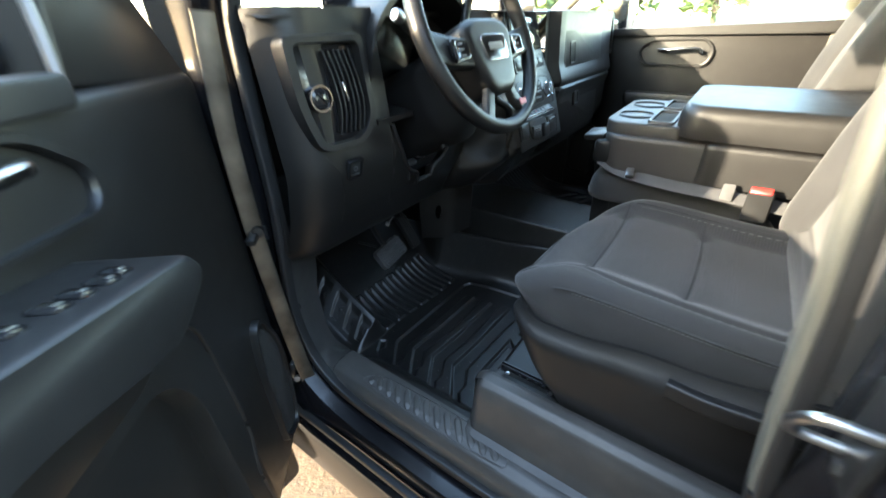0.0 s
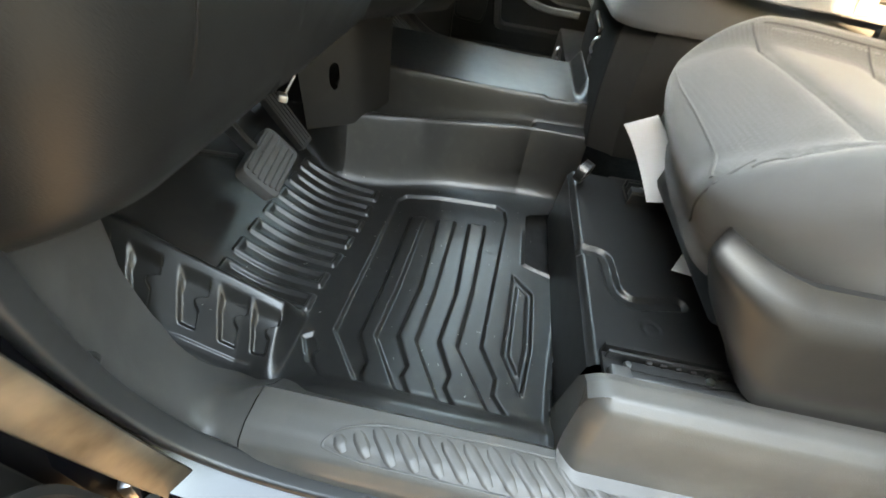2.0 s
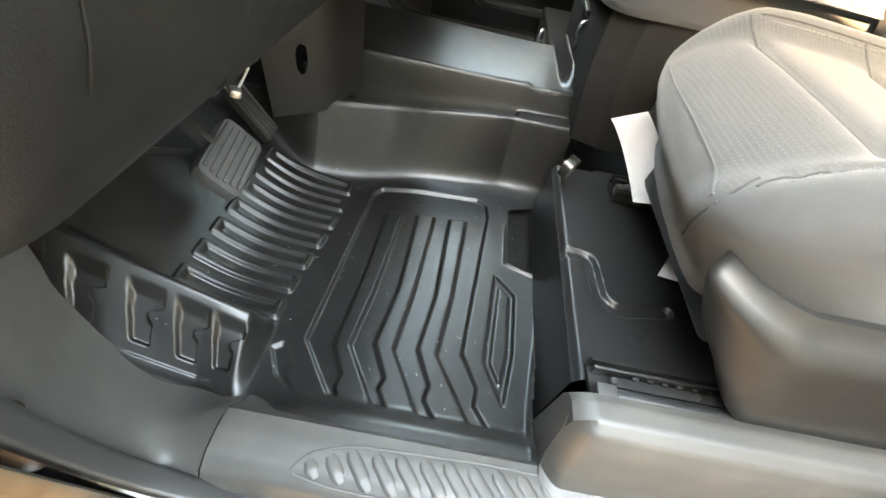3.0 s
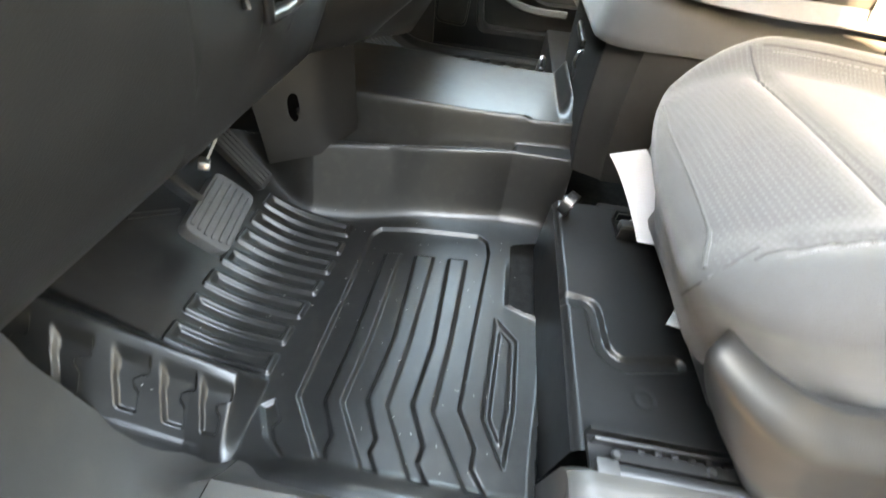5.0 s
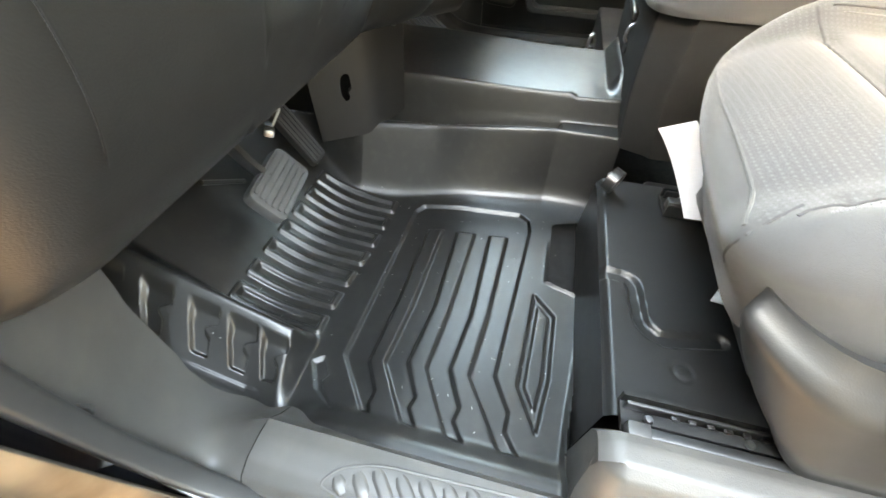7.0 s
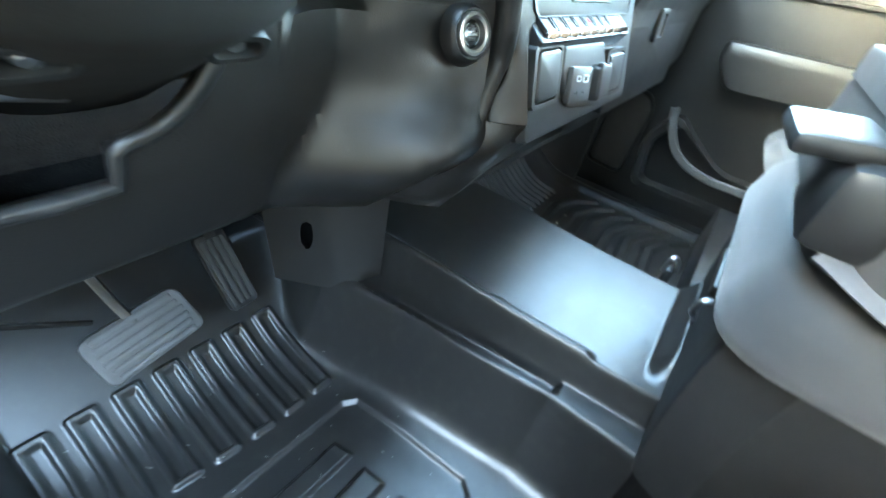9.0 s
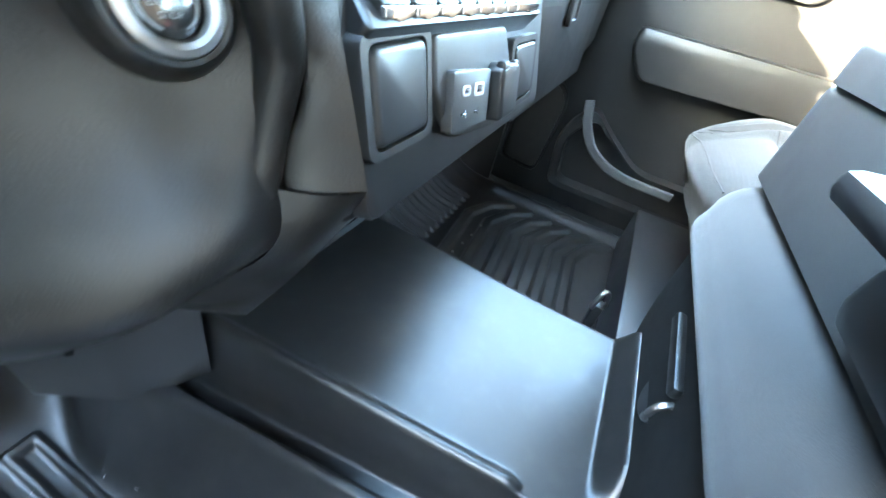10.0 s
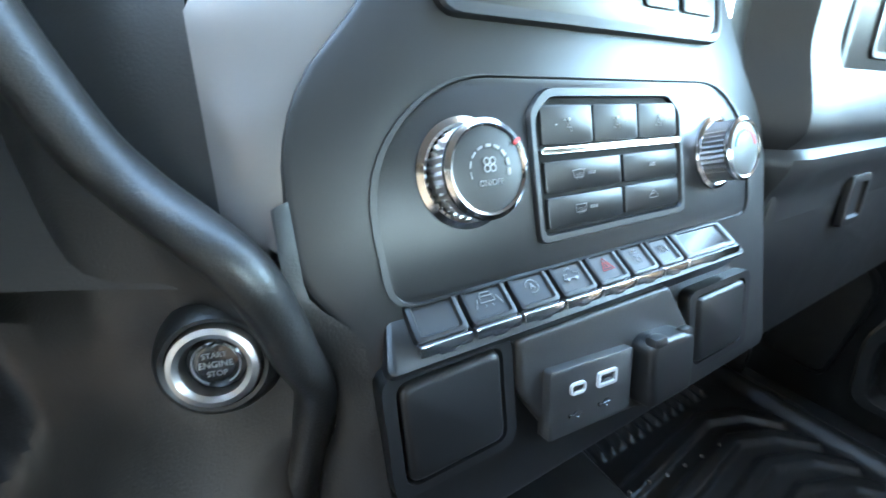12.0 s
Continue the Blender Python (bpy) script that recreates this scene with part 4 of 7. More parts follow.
    if s > 0:
        lev = sweep(smooth_path([(X(-0.250), -0.005, 0.335), (X(-0.256), -0.06, 0.338), (X(-0.256), -0.16, 0.35), (X(-0.248), -0.24, 0.36)], 8), round_poly([(-0.009, -0.012), (0.009, -0.014), (0.009, 0.014), (-0.009, 0.012)], 0.006, 4))
        part("recline_lever", lev, PLASTIC_SMOOTH, t)
    # backrest
    def bt(x, y):
        u = (x - cx) * s
        return 0.10 + 0.035 * sm(0.12, 0.20, abs(u)) - 0.005 * math.exp(-((abs(u) - 0.135) / 0.006) ** 2) + 0.02 * math.sin(max(0, min(1, y / 0.62)) * math.pi)
    ob = round_poly([(X(-0.22), 0.0), (X(0.22), 0.0), (X(0.235), 0.30), (X(0.19), 0.62), (X(-0.19), 0.62), (X(-0.235), 0.30)], [0.05, 0.05, 0.1, 0.12, 0.12, 0.1], 8)
    m = Matrix.Translation((0, -0.225, 0.36)) @ Matrix(((1, 0, 0, 0), (0, -0.26, 0.966, 0), (0, 0.966, 0.26, 0), (0, 0, 0, 1)))
    part("backrest", pillow(ob, -0.04, bt, 0.045, 36, m=m, side=0.01), CLOTH, t)
    ho = round_poly([(X(-0.13), 0.0), (X(0.13), 0.0), (X(0.12), 0.17), (X(-0.12), 0.17)], 0.05, 6)
    part("headrest", pillow(ho, 0.0, lambda x, y: 0.09, 0.04, 10, m=m @ Matrix.Translation((0, 0.66, 0.0))), CLOTH, t)
    for a in (-0.06, 0.06):
        part("headrest_post", tube([m @ Vector((X(a), 0.60, 0.04)), m @ Vector((X(a), 0.70, 0.04))], 0.006, 8, up=(0, 1, 0)), STEEL, t)
    return t


seat(-0.385, "truck_seat", 1)
seat(0.485, "truck_seat", -1)


# ---- centre seat folded down into a console ----
def console():
    t = thing("jump_seat", (MID, 0.0, 0.16), "grey cloth centre seat base with a dark plastic front", "seat")
    def riser(u, v):
        x = MID + (u - 0.5) * 0.378
        e = abs(u - 0.5) * 2
        z = 0.155 + 0.222 * v
        return (x, 0.250 + 0.018 * v - 0.05 * sm(0.86, 1.0, e) + 0.006 * math.sin(v * math.pi), z)
    b = sheet(riser, steps(0, 0.1, 8) + steps(0.14, 0.86, 14) + steps(0.9, 1, 8), steps(0, 1, 14), thick=(0, -0.20, 0))
    part("front_panel", b, SHIELD, t, "dark grained plastic front panel")
    part("seat_base", rbox(0.36, 0.42, 0.20, 0.01, Matrix.Translation((MID, 0.01, 0.27))), PLASTIC_SMOOTH, t)
    out = round_poly([(MID - 0.195, -0.28), (MID + 0.195, -0.28), (MID + 0.195, 0.284), (MID - 0.195, 0.284)], [0.03, 0.03, 0.06, 0.06], 6)

    def top(x, y):
        return 0.445 + 0.006 * math.cos((x - MID) * 8) - 0.004 * math.exp(-((y - 0.228) / 0.005) ** 2)
    part("cushion", pillow(out, 0.375, top, 0.045, 40, side=0.012), CLOTH_PALE, t)
    b = bmesh.new()
    pl = smooth_path([(MID - 0.19, 0.222, 0.4465), (MID, 0.238, 0.4515), (MID + 0.19, 0.222, 0.4465)], 30)
    for p, q in list(zip(pl, pl[1:]))[::2]:
        sweep([p, q], circle(0.0007, 5), bm=b)
    tagged(part("stitch_line", b, THREAD, t), kind="stuff")
    # bright release handle and bracket on the front panel's side
    part("pull_handle", rbox(0.092, 0.010, 0.014, 0.004, Matrix.Translation((0.084, 0.272, 0.331)) @ pose(0, 0, 0, 0, -5, 0)), DARK_STEEL, t, "dark steel pull handle")
    part("hook", tube(smooth_path([(0.040, 0.262, 0.318), (0.034, 0.276, 0.312), (0.033, 0.279, 0.296), (0.040, 0.274, 0.286)], 6), 0.003, 8), STEEL, t, "small bright hook")
    part("cover_disc", lathe([(0.0, 0.003), (0.021, 0.003), (0.024, 0.0)], 28, axes((0.079, 0.262, 0.275), (1, 0, 0), (0, 1, 0.1))), PLASTIC_SMOOTH, t)

    c = thing("folding_console", (MID, 0.0, 0.45), "dark grey folded armrest console with cup holders, sunlit", "console")
    out = round_poly([(MID - 0.185, -0.32), (MID + 0.185, -0.32), (MID + 0.185, 0.235), (MID + 0.16, 0.268), (MID - 0.16, 0.268), (MID - 0.185, 0.235)], [0.02, 0.02, 0.03, 0.03, 0.03, 0.03], 5)
    part("body", pillow(out, 0.452, lambda x, y: 0.538, 0.012, 6), PLASTIC_GREY, c, "mid grey plastic console body")
    # tray with cup holders and rimmed pockets that aren't cut in
    tr = round_poly([(MID - 0.175, 0.105), (MID + 0.175, 0.105), (MID + 0.170, 0.245), (MID + 0.145, 0.272), (MID - 0.145, 0.272), (MID - 0.170, 0.245)], [0.012, 0.012, 0.03, 0.03, 0.03, 0.03], 5)
    b = plate(tr, 0.536, 0.5655, 0.006, seg=4)
    part("tray", b, PLASTIC_GREY, c)
    for (cx, cy, w, h) in ((MID - 0.085, 0.152, 0.15, 0.055), (MID + 0.09, 0.150, 0.13, 0.055)):
        pk = part("tray_pocket", frame_plate(rrect(w, h, 0.014, 5, cx, cy), rrect(w * 0.90, h * 0.76, 0.010, 5, cx, cy), 0.560, 0.5715, r=0.002), PLASTIC_GREY, c)
        # flush black plate: the pocket's shade is put in as colour, not depth
        part("pocket_shade", plate(rrect(w * 0.90, h * 0.76, 0.010, 5, cx, cy), 0.5645, 0.5662, 0.0005), SHIELD, pk, "flat black plate for the shade inside a tray pocket")
    for cx in (MID - 0.075, MID + 0.075):
        b = lathe([(0.041, 0.0), (0.042, 0.003), (0.038, 0.004), (0.0362, -0.004), (0.035, -0.024), (0.0, -0.025)], 36, Matrix.Translation((cx, 0.218, 0.5655)))
        part("cup_holder", b, PLASTIC_SMOOTH, c, "round dark cup holder")
    part("tray_lip", rbox(0.085, 0.05, 0.014, 0.005, Matrix.Translation((MID - 0.125, 0.292, 0.522)) @ pose(0, 0, 0, -6, 0, 4)), PLASTIC_SMOOTH, c)
    part("tray_corner", rbox(0.10, 0.045, 0.058, 0.012, Matrix.Translation((MID - 0.13, 0.262, 0.492))), PLASTIC_SMOOTH, c)
    lid = round_poly([(MID - 0.192, -0.33), (MID + 0.192, -0.33), (MID + 0.192, 0.09), (MID + 0.16, 0.118), (MID - 0.16, 0.118), (MID - 0.192, 0.09)], [0.03, 0.03, 0.03, 0.03, 0.03, 0.03], 6)
    part("lid", pillow(lid, 0.548, lambda x, y: 0.612 + 0.006 * math.cos((x - MID) * 7), 0.026, 14, side=0.006), PLASTIC_SOFT, c, "padded dark console lid")
    lower = round_poly([(MID - 0.196, -0.34), (MID + 0.196, -0.34), (MID + 0.196, 0.055), (MID - 0.196, 0.055)], 0.022, 5)
    part("lower_bin", pillow(lower, 0.455, lambda x, y: 0.543, 0.012, 6), PLASTIC_SOFT, c)
    return t


console()


def strap(name, pts, w, material, label, cat):
    return solo(name, sweep(smooth_path(pts, 8), round_poly([(-w / 2, -0.001), (w / 2, -0.001), (w / 2, 0.001), (-w / 2, 0.001)], 0.0006, 2), up=(-0.6, 0, 1)), material, label, cat)


t = thing("belt_buckle", (-0.175, -0.07, 0.40), "dark seat belt buckle with a red release button", "seat belt buckle")
m = axes((-0.172, -0.066, 0.440), (0.2, 0.9, -0.1), (-0.85, 0.2, 0.5))
part("buckle_body", plate(rrect(0.042, 0.066, 0.007), -0.012, 0.010, 0.003, m @ pose(0, -0.004, 0)), SHIELD, t)
part("release_button", plate(rrect(0.036, 0.013, 0.003), -0.010, 0.011, 0.002, m @ pose(0, -0.034, 0.0015)), RED, t, "red release button")
part("stalk", tube(smooth_path([(-0.168, -0.085, 0.412), (-0.165, -0.11, 0.38), (-0.165, -0.14, 0.33)], 6), 0.012, 10, up=(1, 0, 0)), PLASTIC, t)
solo("belt_tongue", plate(rrect(0.022, 0.034, 0.004), -0.001, 0.002, 0.0008, axes((-0.152, -0.012, 0.457), (0, 1, 0), (-0.9, 0.1, 0.4))), BELT, "grey webbing tab tucked beside the console", "seat belt")
strap("center_belt", [(-0.098, 0.262, 0.47), (-0.118, 0.20, 0.452), (-0.138, 0.10, 0.447), (-0.145, 0.0, 0.446), (-0.15, -0.14, 0.44)], 0.032, BELT, "grey centre seat belt webbing lying beside the console", "seat belt")
b = bmesh.new()
rbox(0.03, 0.018, 0.010, 0.003, Matrix.Translation((-0.128, 0.185, 0.457)) @ pose(0, 0, 0, 0, -20, 10), bm=b)
solo("belt_latch", b, STEEL, "small steel belt latch plate", "seat belt")


# ---- paper tag between the seats, buckle by the riser ----
b = sheet(lambda u, v: (-0.215 - 0.055 * u - 0.10 * v + 0.010 * math.sin(v * 3), 0.238 - 0.020 * u - 0.050 * v, 0.262 + 0.045 * u - 0.040 * v - 0.03 * v * v), steps(0, 1, 8), steps(0, 1, 18), thick=(0.0006, 0, 0.0004))
solo("paper_tag", b, PAPER, "white paper sheet hanging under the seat cushion", "paper")
solo("paper_corner", sheet(lambda u, v: (-0.430 + 0.07 * u - 0.005 * v, 0.166 - 0.045 * u - 0.035 * v * (1 - u), 0.168 + 0.004 * math.sin(u * 3)), steps(0, 1, 6), steps(0, 1, 6), thick=(0, 0, 0.0006)), PAPER, "white paper corner showing under the seat", "paper")
b = lathe([(0.014, 0.0), (0.020, 0.0), (0.020, 0.016), (0.014, 0.016), (0.014, 0.0)], 28, axes((-0.225, 0.262, 0.168), (1, 0, 0), (0.5, 0.8, 0.2)))
rbox(0.02, 0.012, 0.012, 0.002, Matrix.Translation((-0.205, 0.268, 0.162)), bm=b)
solo("track_bracket", b, DARK_STEEL, "small steel bracket on the seat riser", "bracket")


# ---- dashboard ----
DASH = thing("dashboard", (MID, 0.75, 0.35), "black grained plastic truck dashboard", "dashboard")


def dash_y(x, z):
    if z > 0.54:
        y = 0.583 + 0.09 * (z - 0.54)
    else:
        y = 0.583 - 0.25 * (z - 0.54) + 0.25 * 0.5 * (0.445 - z + math.sqrt((0.445 - z) ** 2 + 0.006 ** 2))
    if x < -0.655:
        q = min(1.0, (-0.655 - x) / 0.085)
        y += 0.085 * (1 - math.sqrt(max(0.0, 1 - q * q * 0.98)))
    # a crease right of the column, a facet that turns away, then the bulge that carries the ignition button
    y += 0.010 * min(1.0, max(0.0, (x + 0.262) / 0.06))
    xb = -0.205 - 0.045 * sm(0.485, 0.400, z)
    q = min(1.0, max(0.0, (x - xb) / 0.095))
    y -= (0.056 + 0.047 * math.exp(-((z - 0.435) / 0.055) ** 2)) * (0.55 * q * q * (3 - 2 * q) + 0.45 * q * (2 - q))
    y += 0.034 * sm(0.528, 0.566, z) * sm(-0.160, -0.195, x) * sm(-0.270, -0.255, x)
    y += 0.030 * sm(0.362, 0.338, z)
    y -= 0.020 * sm(-0.140, -0.098, x) * sm(0.468, 0.505, z)
    y += 0.010 * math.exp(-((x + 0.128) ** 2 + (z - 0.530) ** 2) / 0.034 ** 2)
    if x > -0.27:
        zt = knee_top(x)
        q = max(0.0, (z - zt + 0.026) / 0.026)
        y += 0.024 * q * q * sm(-0.165, -0.185, x)
    return y


CUT_X, CUT_W = -0.385, 0.120          # the cut for the steering column
STACK_RIM = [(-0.172, 0.72), (-0.163, 0.662), (-0.147, 0.617), (-0.134, 0.597), (-0.113, 0.577), (-0.098, 0.556)]          # the knee panel's rim beside the stack


def knee_top(x):
    if -0.418 < x < -0.357:
        return 0.446
    if x < CUT_X - CUT_W:
        return 0.60 + 0.205 * sm(CUT_X - CUT_W, CUT_X - CUT_W - 0.008, x)
    if x < CUT_X + CUT_W:
        return 0.470 + 0.13 * (abs(x - CUT_X) / CUT_W) ** 3.4
    if x < -0.172:
        return 0.60 + 0.12 * sm(-0.262, -0.245, x)
    for (xa, za), (xc, zc) in zip(STACK_RIM, STACK_RIM[1:]):
        if x <= xc:
            return za + (zc - za) * (x - xa) / (xc - xa)
    return STACK_RIM[-1][1]


def edge_x(z):
    """Where the knee panel's right end meets the cheek of the centre stack."""
    return -0.100 + 0.012 * math.exp(-((z - 0.510) / 0.030) ** 2) - 0.027 * sm(0.470, 0.345, z)


def knee():
    """The knee panel, cut away under the steering column, with a slot at the cut's foot."""
    ztop = knee_top
    xs = steps(-0.735, -0.66, 12) + steps(-0.655, -0.516, 14) + [-0.513, -0.509] + steps(-0.5049, -0.4185, 18) + [-0.4179] + steps(-0.41, -0.365, 6) + [-0.3571, -0.3565] + steps(-0.35, -0.268, 16) + steps(-0.265, -0.10, 50)
    b = bmesh.new()
    rows = []
    for x in xs:
        zt, zb = ztop(x), 0.334 + 0.018 * sm(-0.30, -0.22, x) * (1 - sm(-0.18, -0.12, x))
        row = []
        for v in steps(0, 1, 24):
            z = zb + (zt - zb) * v
            row.append(b.verts.new((x + (edge_x(z) + 0.10) * sm(-0.22, -0.10, x), dash_y(x, z), z)))
        rows.append(row)
    for i in range(len(xs) - 1):
        for j in range(24):
            b.faces.new((rows[i][j], rows[i + 1][j], rows[i + 1][j + 1], rows[i][j + 1]))
    # turned-in lips along the bottom and the cut
    for idx, off in ((0, (0, 0.05, 0.012)), (-1, (0, 0.022, -0.006))):
        prev = None
        for r in rows:
            w = b.verts.new(r[idx].co + Vector(off))
            if prev:
                b.faces.new((prev[0], r[idx], w, prev[1]))
            prev = (r[idx], w)
    return b


part("knee_panel", knee(), PLASTIC, DASH, "dark grained knee panel under the column")
# rounded bead along the column cut
pts = []
for i in range(29):
    x = CUT_X - CUT_W + 2 * CUT_W * i / 28
    if -0.42 < x < -0.355:
        continue
    z = knee_top(x)
    pts.append((x, dash_y(x, z) - 0.001, z))
left = [p for p in pts if p[0] < -0.39]
right = [p for p in pts if p[0] > -0.39]
lip = left + [(-0.419, dash_y(-0.419, 0.468) - 0.001, 0.468), (-0.415, dash_y(-0.415, 0.446) - 0.002, 0.446), (-0.388, dash_y(-0.388, 0.444) - 0.002, 0.444), (-0.36, dash_y(-0.36, 0.446) - 0.002, 0.446), (-0.356, dash_y(-0.356, 0.468) - 0.001, 0.468)] + right
part("column_lip", sweep(lip, circle(0.0055, 10), up=(0, 1, 0)), PLASTIC_SMOOTH, DASH)
# rounded rib that rises from the stack's foot beside the column
rib = [(x, dash_y(x, z) - 0.006, z - 0.004) for x, z in STACK_RIM[:-1]]
rib += [(edge_x(z) - 0.006, dash_y(edge_x(z) - 0.006, z) - 0.002 + 0.010 * sm(0.548, 0.490, z), z) for z in (0.552, 0.535, 0.515, 0.490, 0.465, 0.440, 0.415)]
rib = smooth_path(rib, 8)
part("column_rib", sweep(rib, circle(0.0085, 14, 0.011), up=(0, -1, 0.2), scale=[min(1.0, 0.15 + 0.05 * (len(rib) - 1 - k)) for k in range(len(rib))]), PLASTIC, DASH)
# hairline joint near the left end
pl = smooth_path([(-0.655, dash_y(-0.655, 0.338) - 0.0005, 0.338), (-0.650, dash_y(-0.650, 0.44) - 0.0005, 0.44), (-0.655, dash_y(-0.655, 0.53) - 0.0005, 0.53), (-0.68, dash_y(-0.68, 0.575) - 0.0005, 0.575)], 10)
part("panel_joint", tube(pl, 0.0009, 6, up=(0, 1, 0)), PLASTIC_SMOOTH, DASH)


def upper(x0, x1, zlow, hood):
    def f(u, v):
        x = x0 + (x1 - x0) * u
        if v < 0.5:
            z = zlow + (0.79 - zlow) * v / 0.5
            y = 0.640 if hood else 0.612 - 0.02 * (z - 0.54)
            if x < -0.655:
                q = min(1.0, (-0.655 - x) / 0.085)
                y += 0.06 * (1 - math.sqrt(max(0.0, 1 - q * q * 0.98)))
            return (x, y, z)
        a = (v - 0.5) / 0.5
        y0 = 0.640 if hood else 0.607
        return (x, y0 + 0.42 * a ** 1.1, 0.79 + 0.022 * math.sin(min(1, a * 2.2) * math.pi / 2) - 0.035 * a)
    return sheet(f, steps(0, 1, 24), steps(0, 1, 28))


part("upper_pad_left", upper(-0.735, -0.545, 0.795, False), PLASTIC_SOFT, DASH)
part("upper_pad_middle", upper(-0.545, -0.10, 0.80, True), PLASTIC_SOFT, DASH)
# instrument cluster recess and hood
part("instrument_panel", rbox(0.44, 0.02, 0.36, 0.005, Matrix.Translation((-0.33, 0.70, 0.65))), GLOSS_BLACK, DASH, "dark instrument cluster")
part("cluster_shelf", sheet(lambda u, v: (-0.545 + 0.445 * u, 0.585 + 0.13 * v, 0.615 + 0.02 * v), steps(0, 1, 12), steps(0, 1, 6), thick=(0, 0, -0.01)), PLASTIC, DASH)
hood = smooth_path([(-0.545, 0.60, 0.66), (-0.53, 0.58, 0.76), (-0.46, 0.57, 0.825), (-0.385, 0.565, 0.84), (-0.30, 0.57, 0.825), (-0.22, 0.58, 0.76), (-0.20, 0.60, 0.66)], 8)
part("cluster_hood", sheet(lambda u, v: hood[int(round(u * (len(hood) - 1)))] + Vector((0, 0.16 * v, -0.01 * v)), steps(0, 1, len(hood) - 1), steps(0, 1, 6), thick=(0, 0, 0.014)), PLASTIC_SOFT, DASH)
part("under_dash", rbox(0.60, 0.30, 0.04, 0.01, Matrix.Translation((-0.42, 0.86, 0.40))), CARPET, DASH)
part("end_cap", sheet(lambda u, v: (-0.737 + 0.004 * math.sin(v * 3), 0.690 + 0.30 * u, 0.372 + 0.43 * v), steps(0, 1, 6), steps(0, 1, 8), thick=(0.01, 0, 0)), PLASTIC, DASH)

# headlight switch and vent pod
PODM = axes((-0.646, 0.590, 0.674), (1, -0.10, 0), (-0.10, -1, 0.10)) @ Matrix.Scale(0.80, 4)
pod_out = round_poly([(-0.058, -0.112), (0.062, -0.112), (0.105, -0.06), (0.098, 0.115), (-0.092, 0.115), (-0.088, -0.02)], [0.03, 0.03, 0.03, 0.02, 0.02, 0.05], 6)
pod_in = [(x * 0.80 + 0.004, y * 0.86) for x, y in pod_out]
pod = part("vent_pod", frame_plate(pod_out, pod_in, -0.06, 0.014, PODM, r=0.006), PLASTIC_SOFT, DASH, "raised dark pod frame")
part("pod_face", plate(pod_in, -0.05, -0.006, 0.002, PODM), GLOSS_BLACK, pod)
part("switch_ring", lathe([(0.0185, 0.0), (0.0225, 0.0), (0.0225, 0.016), (0.021, 0.019), (0.0185, 0.019), (0.0185, 0.0)], 40, PODM @ pose(-0.034, -0.002, -0.006) @ Matrix.Scale(1.25, 4)), CHROME, pod, "chrome headlight switch ring")
part("switch_knob", lathe([(0.0, 0.020), (0.012, 0.020), (0.0175, 0.017), (0.0185, 0.0)], 32, PODM @ pose(-0.034, -0.002, -0.006) @ Matrix.Scale(1.25, 4)), GLOSS_BLACK, pod)
part("switch_grip", rbox(0.004, 0.026, 0.006, 0.0015, PODM @ pose(-0.034, -0.002, 0.0195, 0, 0, 35)), PLASTIC_SMOOTH, pod)
for k in range(3):
    part("switch_mark", plate(rrect(0.006, 0.003, 0.001), -0.0062, -0.0054, 0.0002, PODM @ pose(-0.046 + 0.012 * k, 0.034 + 0.003 * k, 0)), MARK, pod)
for k in range(6):
    xx = 0.008 + 0.0125 * k
    b = sweep(smooth_path([PODM @ Vector((xx - 0.010, 0.085, -0.001)), PODM @ Vector((xx, 0.03, 0.004)), PODM @ Vector((xx + 0.004, -0.03, 0.004)), PODM @ Vector((xx - 0.004, -0.08, -0.001))], 8), round_poly([(-0.002, -0.006), (0.002, -0.006), (0.002, 0.006), (-0.002, 0.006)], 0.001, 2), up=PODM.to_3x3() @ Vector((0, 0, 1)))
    part("vent_slat", b, PLASTIC_SMOOTH, pod)
part("vent_tab", rbox(0.009, 0.042, 0.014, 0.004, PODM @ pose(0.030, 0.004, 0.010, 0, 0, 8)), CHROME, pod, "bright vent adjuster tab")

# parking brake switch
EPB = axes((-0.624, dash_y(-0.624, 0.541), 0.541), (1, 0, 0), (0, -0.94, -0.34))
sw = part("brake_switch", frame_plate(rrect(0.038, 0.042, 0.007), rrect(0.027, 0.031, 0.004), -0.004, 0.004, EPB), GLOSS_BLACK, DASH, "black parking brake switch")
part("switch_rocker", plate(rrect(0.026, 0.030, 0.004), -0.004, 0.0035, 0.002, EPB @ pose(0, 0, 0, -6, 0, 0)), PLASTIC_SMOOTH, sw)
part("switch_symbol", lathe([(0.0038, 0.0), (0.0048, 0.0), (0.0048, 0.0006), (0.0038, 0.0006), (0.0038, 0.0)], 20, EPB @ pose(0, 0.002, 0.0040, -6)), MARK, sw)
part("switch_bar", plate(rrect(0.022, 0.0026, 0.001), 0.001, 0.0048, 0.0004, EPB @ pose(0, -0.0115, 0)), STEEL, sw, "bright bar under the switch")

# ignition button boss
IG = axes((-0.1260, 0.5335, 0.5305), (0.95, -0.25, 0.02), (-0.26, -0.93, 0.22)) @ Matrix.Scale(0.62, 4)
boss = part("ignition_boss", lathe([(0.038, -0.020), (0.0345, -0.008), (0.0315, -0.0025), (0.0285, 0.0), (0.026, -0.001), (0.0255, -0.01)], 48, IG), PLASTIC, DASH, "round raised boss in the dash")
part("ignition_ring", lathe([(0.0166, -0.014), (0.0168, -0.002), (0.0176, 0.0022), (0.0205, 0.0040), (0.0238, 0.0030), (0.0250, 0.0), (0.0252, -0.012)], 64, IG), RING, boss, "satin polished ring of the ignition button")
